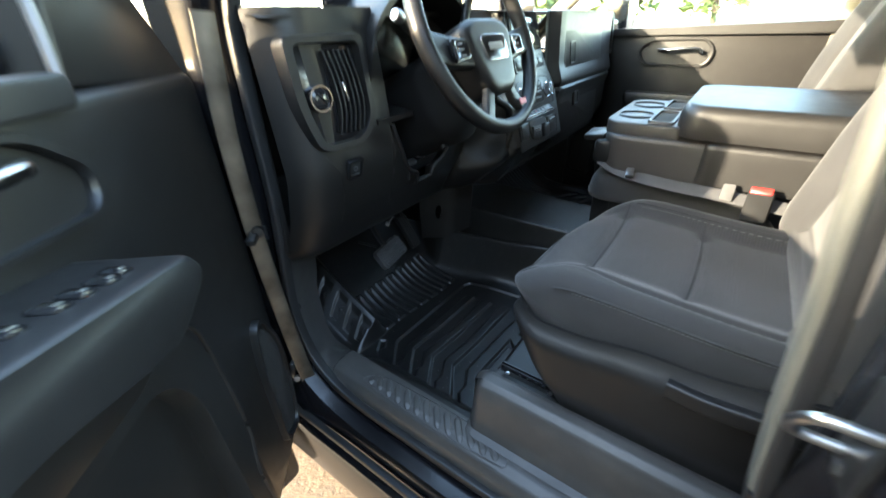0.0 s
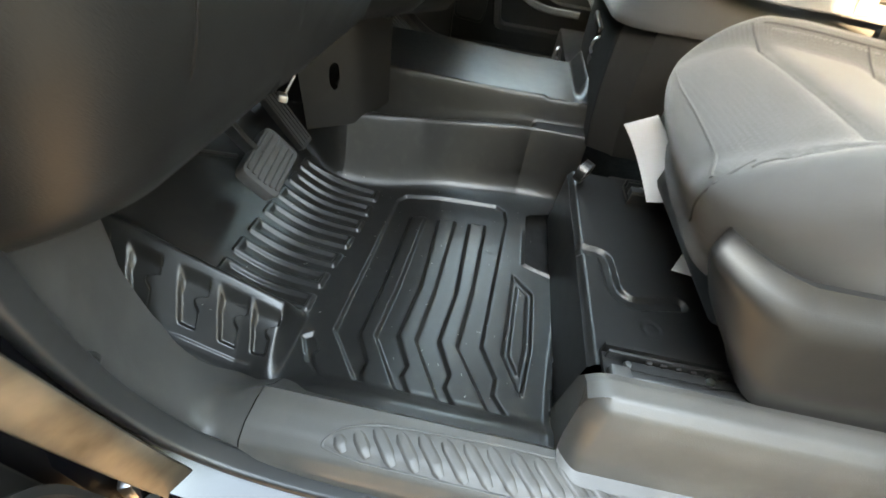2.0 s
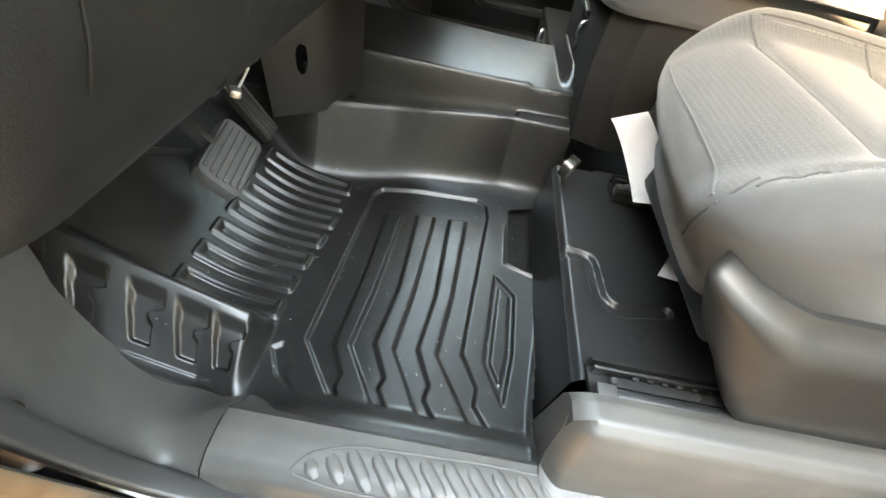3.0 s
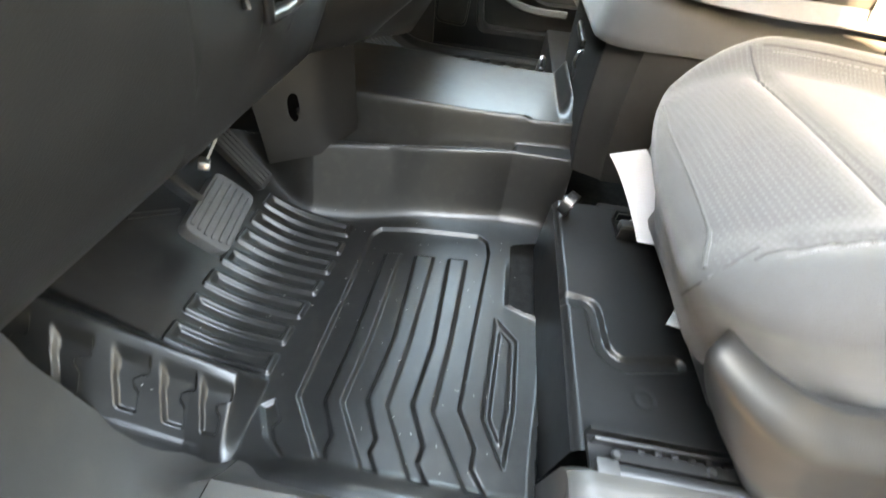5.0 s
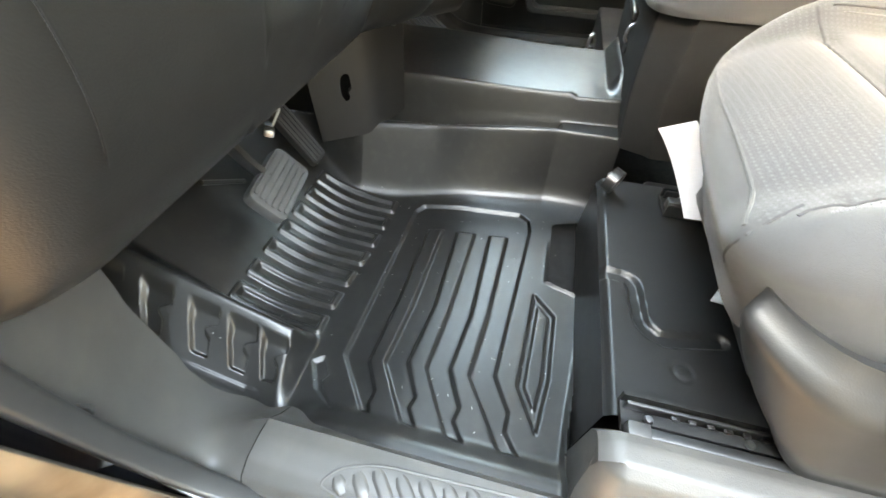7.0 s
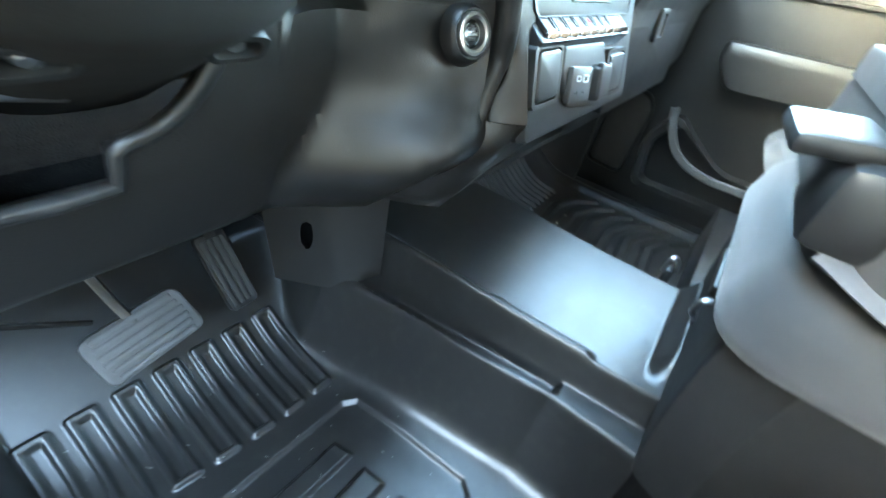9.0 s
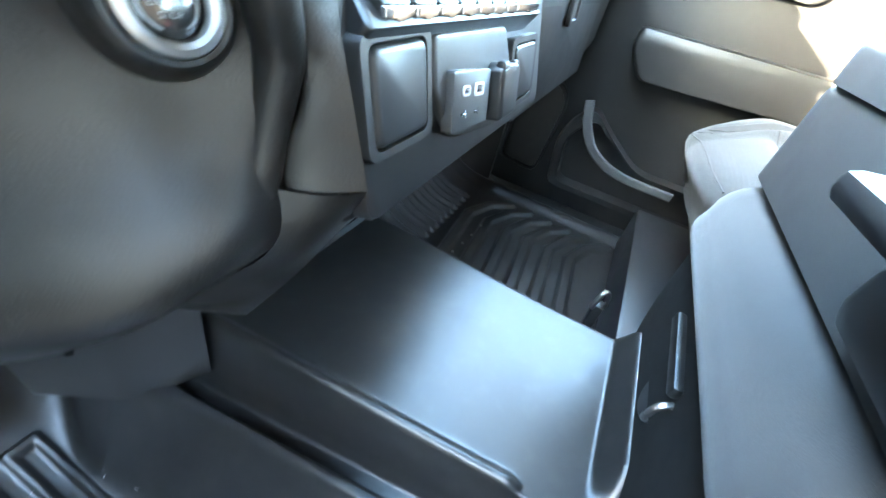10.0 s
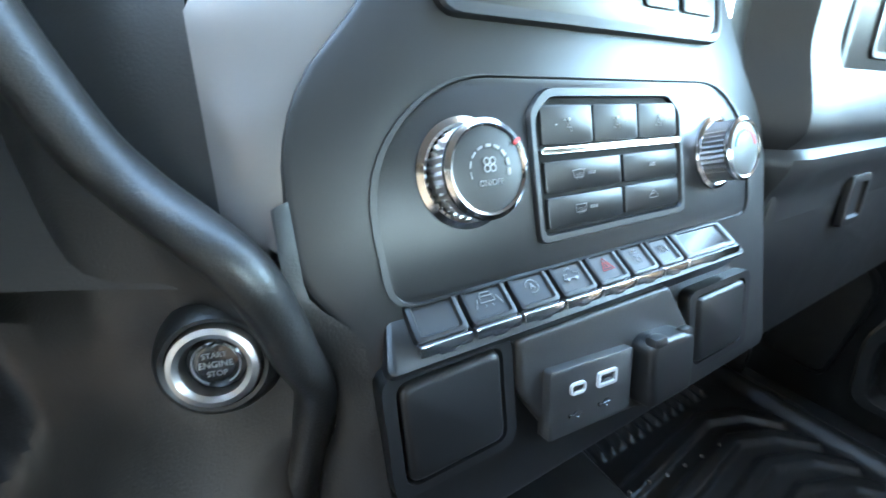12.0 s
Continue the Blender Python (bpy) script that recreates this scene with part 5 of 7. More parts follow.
part("ignition_button", lathe([(0.0, -0.0025), (0.010, -0.0028), (0.0152, -0.0042), (0.0166, -0.006), (0.0166, -0.012)], 48, IG), GLOSS_BLACK, boss)
b = words("START", 0.0046, IG @ pose(0, 0.0056, -0.0022))
words("ENGINE", 0.0052, IG @ pose(0, 0.0, -0.0021), bm=b)
words("STOP", 0.0046, IG @ pose(0, -0.0056, -0.0022), bm=b)
part("ignition_lettering", b, MARK, boss)
b = bmesh.new()
for a0 in (115, -65):
    pl = [IG @ Vector((0.0128 * math.cos(radians(a0 + d)), 0.0128 * math.sin(radians(a0 + d)), -0.0028)) for d in range(0, 131, 10)]
    sweep(pl, circle(0.0004, 5), up=IG.to_3x3() @ Vector((0, 0, 1)), bm=b)
part("ignition_arc", b, MARK, boss)

# cheek between knee panel and centre stack
def cheek(u, v):
    z = 0.463 + 0.125 * v
    x0 = edge_x(z) - 0.001
    y0, y1 = dash_y(-0.10, min(z, 0.556)) - 0.002, 0.5135 + 0.30 * (z - 0.54)
    x1 = -0.0775 - 0.017 * sm(0.535, 0.56, z)
    return (x0 + (x1 - x0) * u, y0 + (y1 - y0) * u ** 0.62, z)


part("stack_cheek", sheet(cheek, [t * t for t in steps(0, 1, 16)], steps(0, 1, 24)), PLASTIC, DASH)
LA, LB = Vector((-0.1275, 0.622, 0.338)), Vector((-0.102, 0.556, 0.351))
LC, LD = Vector(cheek(1, -0.002)), Vector(cheek(0, -0.002))


def low_cheek(u, v):
    z = LA.z + (LD.z - LA.z) * v
    q0 = Vector((edge_x(z) - 0.005, dash_y(-0.105, z) - 0.0012, z))
    q1 = LB.lerp(LC, v) + Vector((0.004, -0.004, 0)) * math.sin(v * math.pi)
    return q0.lerp(q1, u) + Vector((-0.3, -0.7, 0)) * 0.006 * math.sin(u * math.pi)


part("lower_cheek", sheet(low_cheek, steps(0, 1, 14), steps(0, 1, 18)), PLASTIC, DASH)

# ---- centre stack ----
SM = axes((0, 0.515, 0.54), (1, 0, 0), (0, -1, 0.30))          # local x right, y up the face, z towards the driver
CX = 0.066


def on(u, z, w=0.0):
    return SM @ pose(u, (z - 0.54) * 1.044, w)


so = round_poly([(-0.078, -0.10), (0.228, -0.10), (0.232, 0.062), (0.187, 0.124), (0.16, 0.22), (-0.01, 0.22), (-0.050, 0.124), (-0.0945, 0.080), (-0.0965, 0.022), (-0.0785, -0.008)], [0.01, 0.01, 0.03, 0.05, 0.03, 0.03, 0.04, 0.04, 0.01, 0.01], 6)
stack = part("stack_face", plate(so, -0.25, 0.0, 0.004, SM), PLASTIC_SMOOTH, DASH, "satin black centre stack face")
cp = round_poly([(-0.066, 0.004), (0.200, 0.004), (0.203, 0.058), (0.168, 0.091), (-0.034, 0.091), (-0.069, 0.058)], [0.012, 0.012, 0.03, 0.03, 0.03, 0.03], 6)
part("climate_panel", frame_plate([(x, y) for x, y in cp], [(CX + (x - CX) * 0.985, 0.05 + (y - 0.05) * 0.97) for x, y in cp], -0.002, 0.0022, SM), PLASTIC_SMOOTH, stack)
part("climate_face", plate([(CX + (x - CX) * 0.985, 0.05 + (y - 0.05) * 0.97) for x, y in cp], -0.002, 0.0010, 0.0005, SM), PLASTIC_SMOOTH, stack)


def knob(u, z, marks):
    k = on(u, z) @ Matrix.Diagonal((0.88, 0.88, 0.76, 1))
    part("knob_base", lathe([(0.0255, 0.0), (0.0255, 0.003), (0.0225, 0.0045), (0.021, 0.004), (0.0205, 0.0)], 56, k), CHROME, stack, "bright knob collar")
    part("knob_barrel", lathe([(0.0208, 0.003), (0.0206, 0.006), (0.0205, 0.018), (0.0205, 0.020)], 72, k, knurl=(0, 3, 0.0012)), STEEL, stack, "knurled bright knob barrel")
    part("knob_rim", lathe([(0.0200, 0.0185), (0.0212, 0.0200), (0.0212, 0.0225), (0.0190, 0.0240), (0.0178, 0.0232), (0.0178, 0.020)], 56, k), CHROME, stack, "chrome knob rim")
    part("knob_face", lathe([(0.0, 0.0238), (0.012, 0.0236), (0.0179, 0.0228), (0.0179, 0.019)], 40, k), PLASTIC_SMOOTH, stack)
    b = bmesh.new()
    r = bmesh.new()
    bl = bmesh.new()
    if marks == "fan":
        for i in range(9):
            a = radians(190 - i * 25)
            q = Matrix.Rotation(a, 4, "Z") @ pose(0.0098, 0, 0.0238)
            plate(rrect(0.0005 + 0.00018 * i, 0.0030, 0.0002, 1), 0, 0.0004, 0.0001, k @ q, bm=b)
        words("ON/OFF", 0.0034, k @ pose(0, -0.0055, 0.0240), bm=b)
        for i in range(4):
            q = Matrix.Rotation(radians(45 + 90 * i), 4, "Z") @ pose(0.0021, 0, 0.0240)
            lathe([(0.0011, 0), (0.0017, 0), (0.0017, 0.0003), (0.0011, 0.0003), (0.0011, 0)], 14, k @ pose(0, 0.002, 0) @ q, bm=b)
        plate(rrect(0.004, 0.0016, 0.0003, 1), 0, 0.0006, 0.0002, k @ Matrix.Rotation(radians(35), 4, "Z") @ pose(0.0186, 0, 0.0238), bm=r)
    else:
        for i in range(4):
            plate(rrect(0.0016, 0.0042, 0.0002, 1), 0, 0.0004, 0.0001, k @ Matrix.Rotation(radians(20 + i * 18), 4, "Z") @ pose(0.0125, 0, 0.0236), bm=r)
            plate(rrect(0.0016, 0.0042, 0.0002, 1), 0, 0.0004, 0.0001, k @ Matrix.Rotation(radians(106 + i * 18), 4, "Z") @ pose(0.0125, 0, 0.0236), bm=bl)
    if b.verts:
        part("knob_markings", b, MARK, stack)
    else:
        b.free()
    part("knob_red_mark", r, MARK_RED, stack)
    if bl.verts:
        part("knob_blue_mark", bl, MARK_BLUE, stack)
    else:
        bl.free()


knob(-0.026, 0.590, "fan")
knob(0.160, 0.586, "heat")
# climate buttons
cb = [(0.0315, 0.6065, 0.033, 0.0175, 0), (0.0657, 0.6065, 0.033, 0.0175, 1), (0.0999, 0.6065, 0.033, 0.0175, 2), (0.0410, 0.5842, 0.052, 0.0142, 3), (0.0928, 0.5842, 0.047, 0.0142, 4), (0.0410, 0.5685, 0.052, 0.0142, 5), (0.0928, 0.5685, 0.047, 0.0142, 6)]
well = [(0.0125, 0.0205), (0.1185, 0.0205), (0.1185, 0.0730), (0.1090, 0.0815), (0.0220, 0.0815), (0.0125, 0.0730)]
part("climate_well", plate(round_poly(well, 0.004, 3), 0.0, 0.0014, 0.0004, SM), SHIELD, stack)
part("climate_bezel", frame_plate(round_poly([(0.0655 + (x - 0.0655) * 1.08, 0.051 + (y - 0.051) * 1.14) for x, y in well], 0.005, 3), round_poly(well, 0.004, 3), -0.001, 0.0034, SM, r=0.0014), PLASTIC_SMOOTH, stack)


def icon(kind, q):
    b = bmesh.new()
    def ln(*p):
        sweep([q @ Vector((x, y, 0.0004)) for x, y in p], circle(0.00022, 4), up=q.to_3x3() @ Vector((0, 0, 1)), bm=b)
    def dot(x, y, r):
        lathe([(0, 0.0006), (r, 0.0006), (r, 0)], 12, q @ pose(x, y, 0), bm=b)
    if kind in (0, 1, 2):
        dot(0.001, 0.003, 0.0011)
        ln((0.0, 0.0015), (-0.0008, -0.002), (0.0022, -0.002), (0.0026, -0.0048))
        if kind < 2:
            ln((-0.004, 0.0028), (-0.0015, 0.0022))
        if kind > 0:
            ln((-0.004, -0.003), (-0.002, -0.0042))
        dot(0.0105 - 0.021 * (kind == 0), 0, 0.0005)
    elif kind in (3, 5):
        ln((-0.006, 0.0026), (0.0, 0.0032), (0.006, 0.0026)) if kind == 3 else ln((-0.005, 0.003), (0.005, 0.003))
        ln((-0.005, 0.003), (-0.0042, -0.002), (0.0042, -0.002), (0.005, 0.003))
        for i in (-0.002, 0.0, 0.002):
            ln((i, -0.0032), (i + 0.0006, -0.001), (i, 0.0008))
        words("MAX" if kind == 3 else "REAR", 0.0032, q @ pose(0.0125, 0, 0.0003), bm=b)
    elif kind == 4:
        words("A/C", 0.004, q @ pose(0, 0, 0.0003), bm=b)
    elif kind == 6:
        ln((-0.005, -0.002), (0.004, -0.002), (0.005, 0.0), (0.003, 0.001), (0.001, 0.003), (-0.002, 0.003), (-0.003, 0.0005), (-0.005, 0.0), (-0.005, -0.002))
        ln((-0.003, 0.001), (0.0005, 0.001))
    elif kind == "lane":
        ln((-0.004, 0.002), (0.004, 0.002), (0.003, 0.0042), (-0.003, 0.0042), (-0.004, 0.002), (-0.0045, -0.0015), (0.0045, -0.0015), (0.004, 0.002))
        ln((-0.006, 0.001), (-0.0085, -0.0045)); ln((0.006, 0.001), (0.0085, -0.0045)); ln((-0.002, -0.003), (-0.0025, -0.0045)); ln((0.002, -0.003), (0.0025, -0.0045))
    elif kind == "stop":
        ln(*[(0.0042 * math.cos(radians(a)), 0.0042 * math.sin(radians(a))) for a in range(-120, 181, 20)])
        words("A", 0.0052, q @ pose(0, 0, 0.0003), bm=b)
    elif kind == "gate":
        ln((-0.007, -0.002), (0.005, -0.002), (0.006, 0.001), (0.003, 0.0015), (0.001, 0.0042), (-0.003, 0.0042), (-0.003, 0.001), (-0.006, 0.001), (-0.007, -0.002))
        dot(-0.004, -0.0025, 0.0012); dot(0.003, -0.0025, 0.0012)
    elif kind == "haz":
        ln((-0.005, -0.0035), (0.005, -0.0035), (0.0, 0.005), (-0.005, -0.0035)); ln((-0.0022, -0.002), (0.0022, -0.002), (0.0, 0.002), (-0.0022, -0.002))
    elif kind == "skid":
        ln((-0.003, 0.003), (0.003, 0.003), (0.002, 0.005), (-0.002, 0.005), (-0.003, 0.003)); ln((-0.003, 0.001), (-0.001, -0.001), (-0.003, -0.003), (-0.001, -0.005)); ln((0.003, 0.001), (0.001, -0.001), (0.003, -0.003), (0.001, -0.005))
    elif kind == "usb":
        ln((-0.004, 0), (0.0035, 0)); ln((-0.002, 0), (0.0, 0.0018), (0.002, 0.0018)); ln((-0.001, 0), (0.001, -0.0018), (0.002, -0.0018)); dot(-0.0042, 0, 0.0009)
    elif kind == "home":
        ln((-0.004, 0.0), (0.0, 0.004), (0.004, 0.0)); ln((-0.003, 0.0), (-0.003, -0.004), (0.003, -0.004), (0.003, 0.0)); ln((-0.001, -0.004), (-0.001, -0.001), (0.001, -0.001), (0.001, -0.004))
    elif kind == "wave":
        ln((-0.005, -0.003), (-0.003, 0.003), (-0.001, -0.003), (0.001, 0.003), (0.003, -0.003), (0.005, 0.003))
    return b


for u, z, w, h, k in cb:
    o = rrect(w, h, 0.0012, 2)
    bt = part("climate_button", plate(o, 0.0005, 0.0031, 0.0007, on(u + 0.0, z)), PLASTIC_SMOOTH, stack)
    part("button_icon", icon(k, on(u - (0.005 if k in (3, 5) else 0), z, 0.0032) @ Matrix.Scale(0.72, 4)), MARK, stack)
part("chrome_bar", plate(rrect(0.105, 0.0028, 0.001, 2), 0.001, 0.0046, 0.0008, on(0.0655, 0.5955)), CHROME, stack, "bright bar across the climate buttons")

# row of switches
RM = axes((0, 0.5085, 0.5345), (1, 0, -0.022), (0, -0.56, 0.83))
row = part("switch_shelf", plate(round_poly([(-0.075, -0.012), (0.170, -0.011), (0.169, 0.014), (-0.066, 0.016)], 0.005, 4), -0.03, 0.0012, 0.002, RM), PLASTIC_SMOOTH, DASH, "shelf of toggle switches")
sx = [-0.062, -0.0372, -0.0128, 0.0116, 0.036, 0.0604, 0.0838, 0.1065, 0.162]
for i, kind in enumerate((None, "lane", "stop", "gate", "haz", "skid", "wave", None)):
    a, c = sx[i] + 0.0010, sx[i + 1] - 0.0010
    w = c - a
    q = RM @ pose((a + c) / 2, 0.0045, 0)
    k = part("toggle_switch", plate(rrect(w, 0.0175, 0.002, 3), 0.0, 0.0052, 0.0012, q, dish=0.0012, dish_in=0.80), PLASTIC_SMOOTH, DASH, "dark toggle switch with a bright lower edge")
    part("switch_edge", plate(round_poly([(-w / 2, -0.0022), (-0.004, -0.0022), (-0.003, -0.0034), (0.003, -0.0034), (0.004, -0.0022), (w / 2, -0.0022), (w / 2, 0.0022), (-w / 2, 0.0022)], 0.0004, 1), 0.0, 0.0030, 0.0006, q @ pose(0, -0.0100, 0.0022, 50, 0, 0)), CHROME, k, "bright metal switch edge")
    if kind:
        part("switch_icon", icon(kind, q @ pose(0, 0.0008, 0.0044) @ Matrix.Scale(0.78, 4)), MARK_RED if kind == "haz" else MARK, k)

# pockets and charging panel under the switches
PM = axes((0, 0.503, 0.515), (1, 0, 0), (0, -1, 0.22))


def pv(z):
    return (z - 0.515) * 1.024


lowface = round_poly([(-0.086, pv(0.445)), (0.200, pv(0.445)), (0.198, pv(0.526)), (-0.082, pv(0.528))], 0.006, 3)
part("stack_foot", plate(lowface, -0.06, -0.010, 0.003, PM), PLASTIC, DASH)
for a, c, z0, z1 in ((-0.077, -0.017, 0.474, 0.527), (0.117, 0.190, 0.457, 0.511)):
    w, h = c - a, (z1 - z0) * 1.024
    q = PM @ pose((a + c) / 2, pv((z0 + z1) / 2), 0)
    pk = part("pocket_frame", frame_plate(rrect(w, h, 0.008, 4), rrect(w * 0.80, h * 0.82, 0.006, 4), -0.012, 0.0035, q, r=0.002), PLASTIC_SMOOTH, DASH)
    part("pocket_cover", plate(rrect(w * 0.775, h * 0.79, 0.005, 4), -0.010, 0.0050, 0.004, q, seg=3), PLASTIC_SMOOTH, pk)
usb = round_poly([(-0.015, pv(0.5225)), (0.096, pv(0.5205)), (0.117, pv(0.490)), (0.119, pv(0.459)), (0.108, pv(0.452)), (0.016, pv(0.4635)), (0.004, pv(0.4675)), (-0.015, pv(0.497))], [0.004, 0.004, 0.004, 0.006, 0.006, 0.006, 0.006, 0.004], 4)
up = part("charging_panel", plate(usb, -0.012, 0.004, 0.003, PM, seg=3), PLASTIC_GREY, DASH, "grey plastic charging panel")
q = PM @ pose(0.0265, pv(0.4845), 0.004, 0, 0, -6)
part("socket_plate", plate(rrect(0.0585, 0.0345, 0.0022, 3), -0.002, 0.0050, 0.0010, q), PLASTIC_GREY, up)
for u, w, h, r in ((-0.0120, 0.0105, 0.0060, 0.0028), (0.0085, 0.0142, 0.0080, 0.0016)):
    part("socket_bezel", frame_plate(rrect(w, h, r, 4), rrect(w * 0.74, h * 0.60, r * 0.5, 4), 0.004, 0.0062, q @ pose(u, 0.006, 0), r=0.0004), SOCKET_PALE, up, "pale charging socket surround")
    part("socket_hole", plate(rrect(w * 0.74, h * 0.60, r * 0.5, 4), 0.0035, 0.0052, 0.0002, q @ pose(u, 0.006, 0)), GLOSS_BLACK, up)
    part("socket_tongue", rbox(w * 0.55, h * 0.18, 0.001, 0.0002, q @ pose(u, 0.0066, 0.0054)), DARK_STEEL, up)
    part("socket_icon", icon("usb", q @ pose(u, -0.0075, 0.0050)), GLOSS_BLACK, up)
q = PM @ pose(0.0805, pv(0.4800), 0.004, 0, 0, -4)
cap = round_poly([(-0.018, -0.0185), (0.019, -0.0165), (0.019, 0.017), (0.012, 0.0195), (-0.014, 0.0205), (-0.020, 0.016)], 0.004, 4)
part("outlet_cover", plate(cap, -0.002, 0.013, 0.004, q, seg=3), PLASTIC_SMOOTH, up)
part("outlet_hinge", rbox(0.012, 0.008, 0.008, 0.003, q @ pose(-0.012, 0.018, 0.009)), PLASTIC_SMOOTH, up)
part("outlet_hinge", rbox(0.010, 0.007, 0.006, 0.0025, q @ pose(0.013, 0.018, 0.009)), PLASTIC_SMOOTH, up)

# silver trim beside the stack
def silver(u, v):
    z = 0.578 - 0.026 * u + (0.178 + 0.026 * u) * v
    xr = -0.0880 + 0.03 * (z - 0.556) + 1.20 * max(0.0, z - 0.610) - 0.4 * max(0.0, z - 0.66)
    xl = -0.115 + 0.030 * max(0.0, z - 0.56) + 0.9 * max(0.0, z - 0.645)
    x = xl + (xr - xl) * u
    y = 0.5225 + 0.30 * (z - 0.556) + 0.012 * (1 - u) ** 2.2 + 0.03 * max(0.0, z - 0.64) + 0.05 * sm(0.572, 0.545, z)
    return (x, y, z)


part("silver_trim", sheet(silver, steps(0, 1, 16), steps(0, 1, 30), thick=(0, 0.012, 0)), SILVER, DASH, "satin silver trim strip")
part("column_side_panel", sheet(lambda u, v: (-0.275 + (0.161 + 0.006 * v + 0.18 * max(0, 0.245 * v - 0.09)) * u, 0.600 + 0.054 * v - (0.062 - 0.012 * v) * u ** 1.5 + 0.03 * (1 - u) * v, 0.556 + 0.245 * v), steps(0, 1, 14), steps(0, 1, 16), thick=(0, 0.01, 0)), PLASTIC_SOFT, DASH)
# radio controls above
rd = part("radio_panel", plate(round_poly([(-0.026, 0.117), (0.160, 0.117), (0.162, 0.157), (-0.028, 0.157)], 0.008, 4), -0.002, 0.003, 0.001, SM), PLASTIC_SMOOTH, DASH, "satin black radio control panel")
part("radio_bezel", frame_plate(round_poly([(-0.031, 0.112), (0.165, 0.112), (0.167, 0.162), (-0.033, 0.162)], 0.010, 4), round_poly([(-0.026, 0.117), (0.160, 0.117), (0.162, 0.157), (-0.028, 0.157)], 0.008, 4), -0.001, 0.0042, SM), PLASTIC_SMOOTH, rd)
for u, w, k in ((-0.008, 0.026, "home"), (0.026, 0.028, "wave"), (0.106, 0.028, None), (0.140, 0.030, None)):
    part("radio_button", plate(rrect(w, 0.020, 0.003, 3), 0.002, 0.0046, 0.0008, SM @ pose(u, 0.136, 0)), PLASTIC_SMOOTH, rd)
    if k:
        part("radio_icon", icon(k, SM @ pose(u, 0.136, 0.0048)), MARK, rd)
q = SM @ pose(0.067, 0.138, 0.002) @ Matrix.Scale(0.66, 4)
part("volume_collar", lathe([(0.0165, 0.0), (0.0165, 0.012), (0.0155, 0.014)], 40, q, knurl=(0, 1, 0.0006)), CHROME, rd, "chrome volume knob")
part("volume_face", lathe([(0.0, 0.0152), (0.0145, 0.0146), (0.0160, 0.013)], 36, q), PLASTIC_SMOOTH, rd)
part("display_surround", plate(rrect(0.215, 0.135, 0.010, 4), -0.04, 0.006, 0.004, SM @ pose(0.066, 0.235, -0.004, 0, 0, 0)), GLOSS_BLACK, DASH)
part("display_screen", plate(rrect(0.19, 0.11, 0.006, 4), 0.0, 0.0025, 0.001, SM @ pose(0.066, 0.235, 0.003)), SCREEN, DASH, "dark display screen")

# passenger side of the dashboard
def pdash(u, v):
    x = 0.20 + 0.67 * u
    z = 0.352 + 0.45 * v
    y = 0.560 - 0.040 * sm(0.352, 0.46, z) + 0.012 * sm(0.55, 0.8, z)
    y -= 0.012 * sm(0.582, 0.594, z) * (1 - sm(0.60, 0.66, z)) + 0.010 * sm(0.588, 0.576, z) * sm(0.54, 0.576, z)
    y += 0.07 * sm(0.80, 0.87, x) + 0.035 * sm(0.250, 0.225, x)
    return (x, y, z)


part("passenger_dash", sheet(pdash, steps(0, 1, 30), steps(0, 1, 70)), PLASTIC_SOFT, DASH)
part("passenger_top", sheet(lambda u, v: (-0.10 + 0.97 * u, 0.575 + 0.425 * v - 0.05 * sm(0.36, 0.42, u) * (1 - v) + 0.03 * sm(0.78, 1.0, u) * (1 - v), 0.80 + 0.02 * math.sin(min(1, v * 2.5) * math.pi / 2) - 0.03 * v), steps(0, 1, 24), steps(0, 1, 14)), PLASTIC_SOFT, DASH)
part("dash_underside", sheet(lambda u, v: (-0.100 + 0.950 * u, 0.560 + 0.28 * v, 0.354 + 0.02 * v), steps(0, 1, 10), steps(0, 1, 6), thick=(0, 0, 0.008)), PLASTIC, DASH)
part("lower_fascia", sheet(lambda u, v: (-0.1015 + 0.024 * v + 0.335 * u, 0.556 - 0.056 * v + 0.03 * u, 0.352 + 0.120 * v), steps(0, 1, 10), steps(0, 1, 8), thick=(0, 0.01, 0)), PLASTIC, DASH)
gm = axes((0.46, 0.531, 0.69), (1, 0, 0), (0, -1, 0.1))
part("upper_glovebox", plate(rrect(0.40, 0.155, 0.014, 4), -0.01, 0.006, 0.004, gm @ pose(0.02, 0.015, 0)), PLASTIC_SOFT, DASH, "dark glovebox door")
part("glovebox_pull", frame_plate(rrect(0.05, 0.07, 0.008, 4), rrect(0.042, 0.060, 0.006, 4), 0.004, 0.0085, gm @ pose(-0.11, -0.01, 0)), PLASTIC_SMOOTH, DASH)
part("glovebox_latch", plate(rrect(0.05, 0.05, 0.006, 4), 0.0, 0.006, 0.002, gm @ pose(-0.04, -0.165, -0.004), dish=0.003), PLASTIC_SMOOTH, DASH)
part("lower_glovebox", plate(rrect(0.44, 0.165, 0.012, 4), -0.012, 0.004, 0.003, axes((0.47, 0.522, 0.485), (1, 0, 0), (0, -1, 0.05))), PLASTIC_SOFT, DASH)
vm = axes((0.80, 0.545, 0.72), (1, 0.2, 0), (-0.25, -1, 0.1))
vt = part("side_vent", frame_plate(rrect(0.07, 0.15, 0.014, 5), rrect(0.05, 0.12, 0.010, 5), -0.02, 0.012, vm), PLASTIC_SMOOTH, DASH, "dark passenger air vent")
for k in range(4):
    part("vent_slat", rbox(0.003, 0.115, 0.012, 0.001, vm @ pose(-0.018 + 0.012 * k, 0, 0)), PLASTIC_SMOOTH, vt)
part("vent_tab", rbox(0.005, 0.024, 0.012, 0.002, vm @ pose(0.0, -0.03, 0.008)), CHROME, vt)


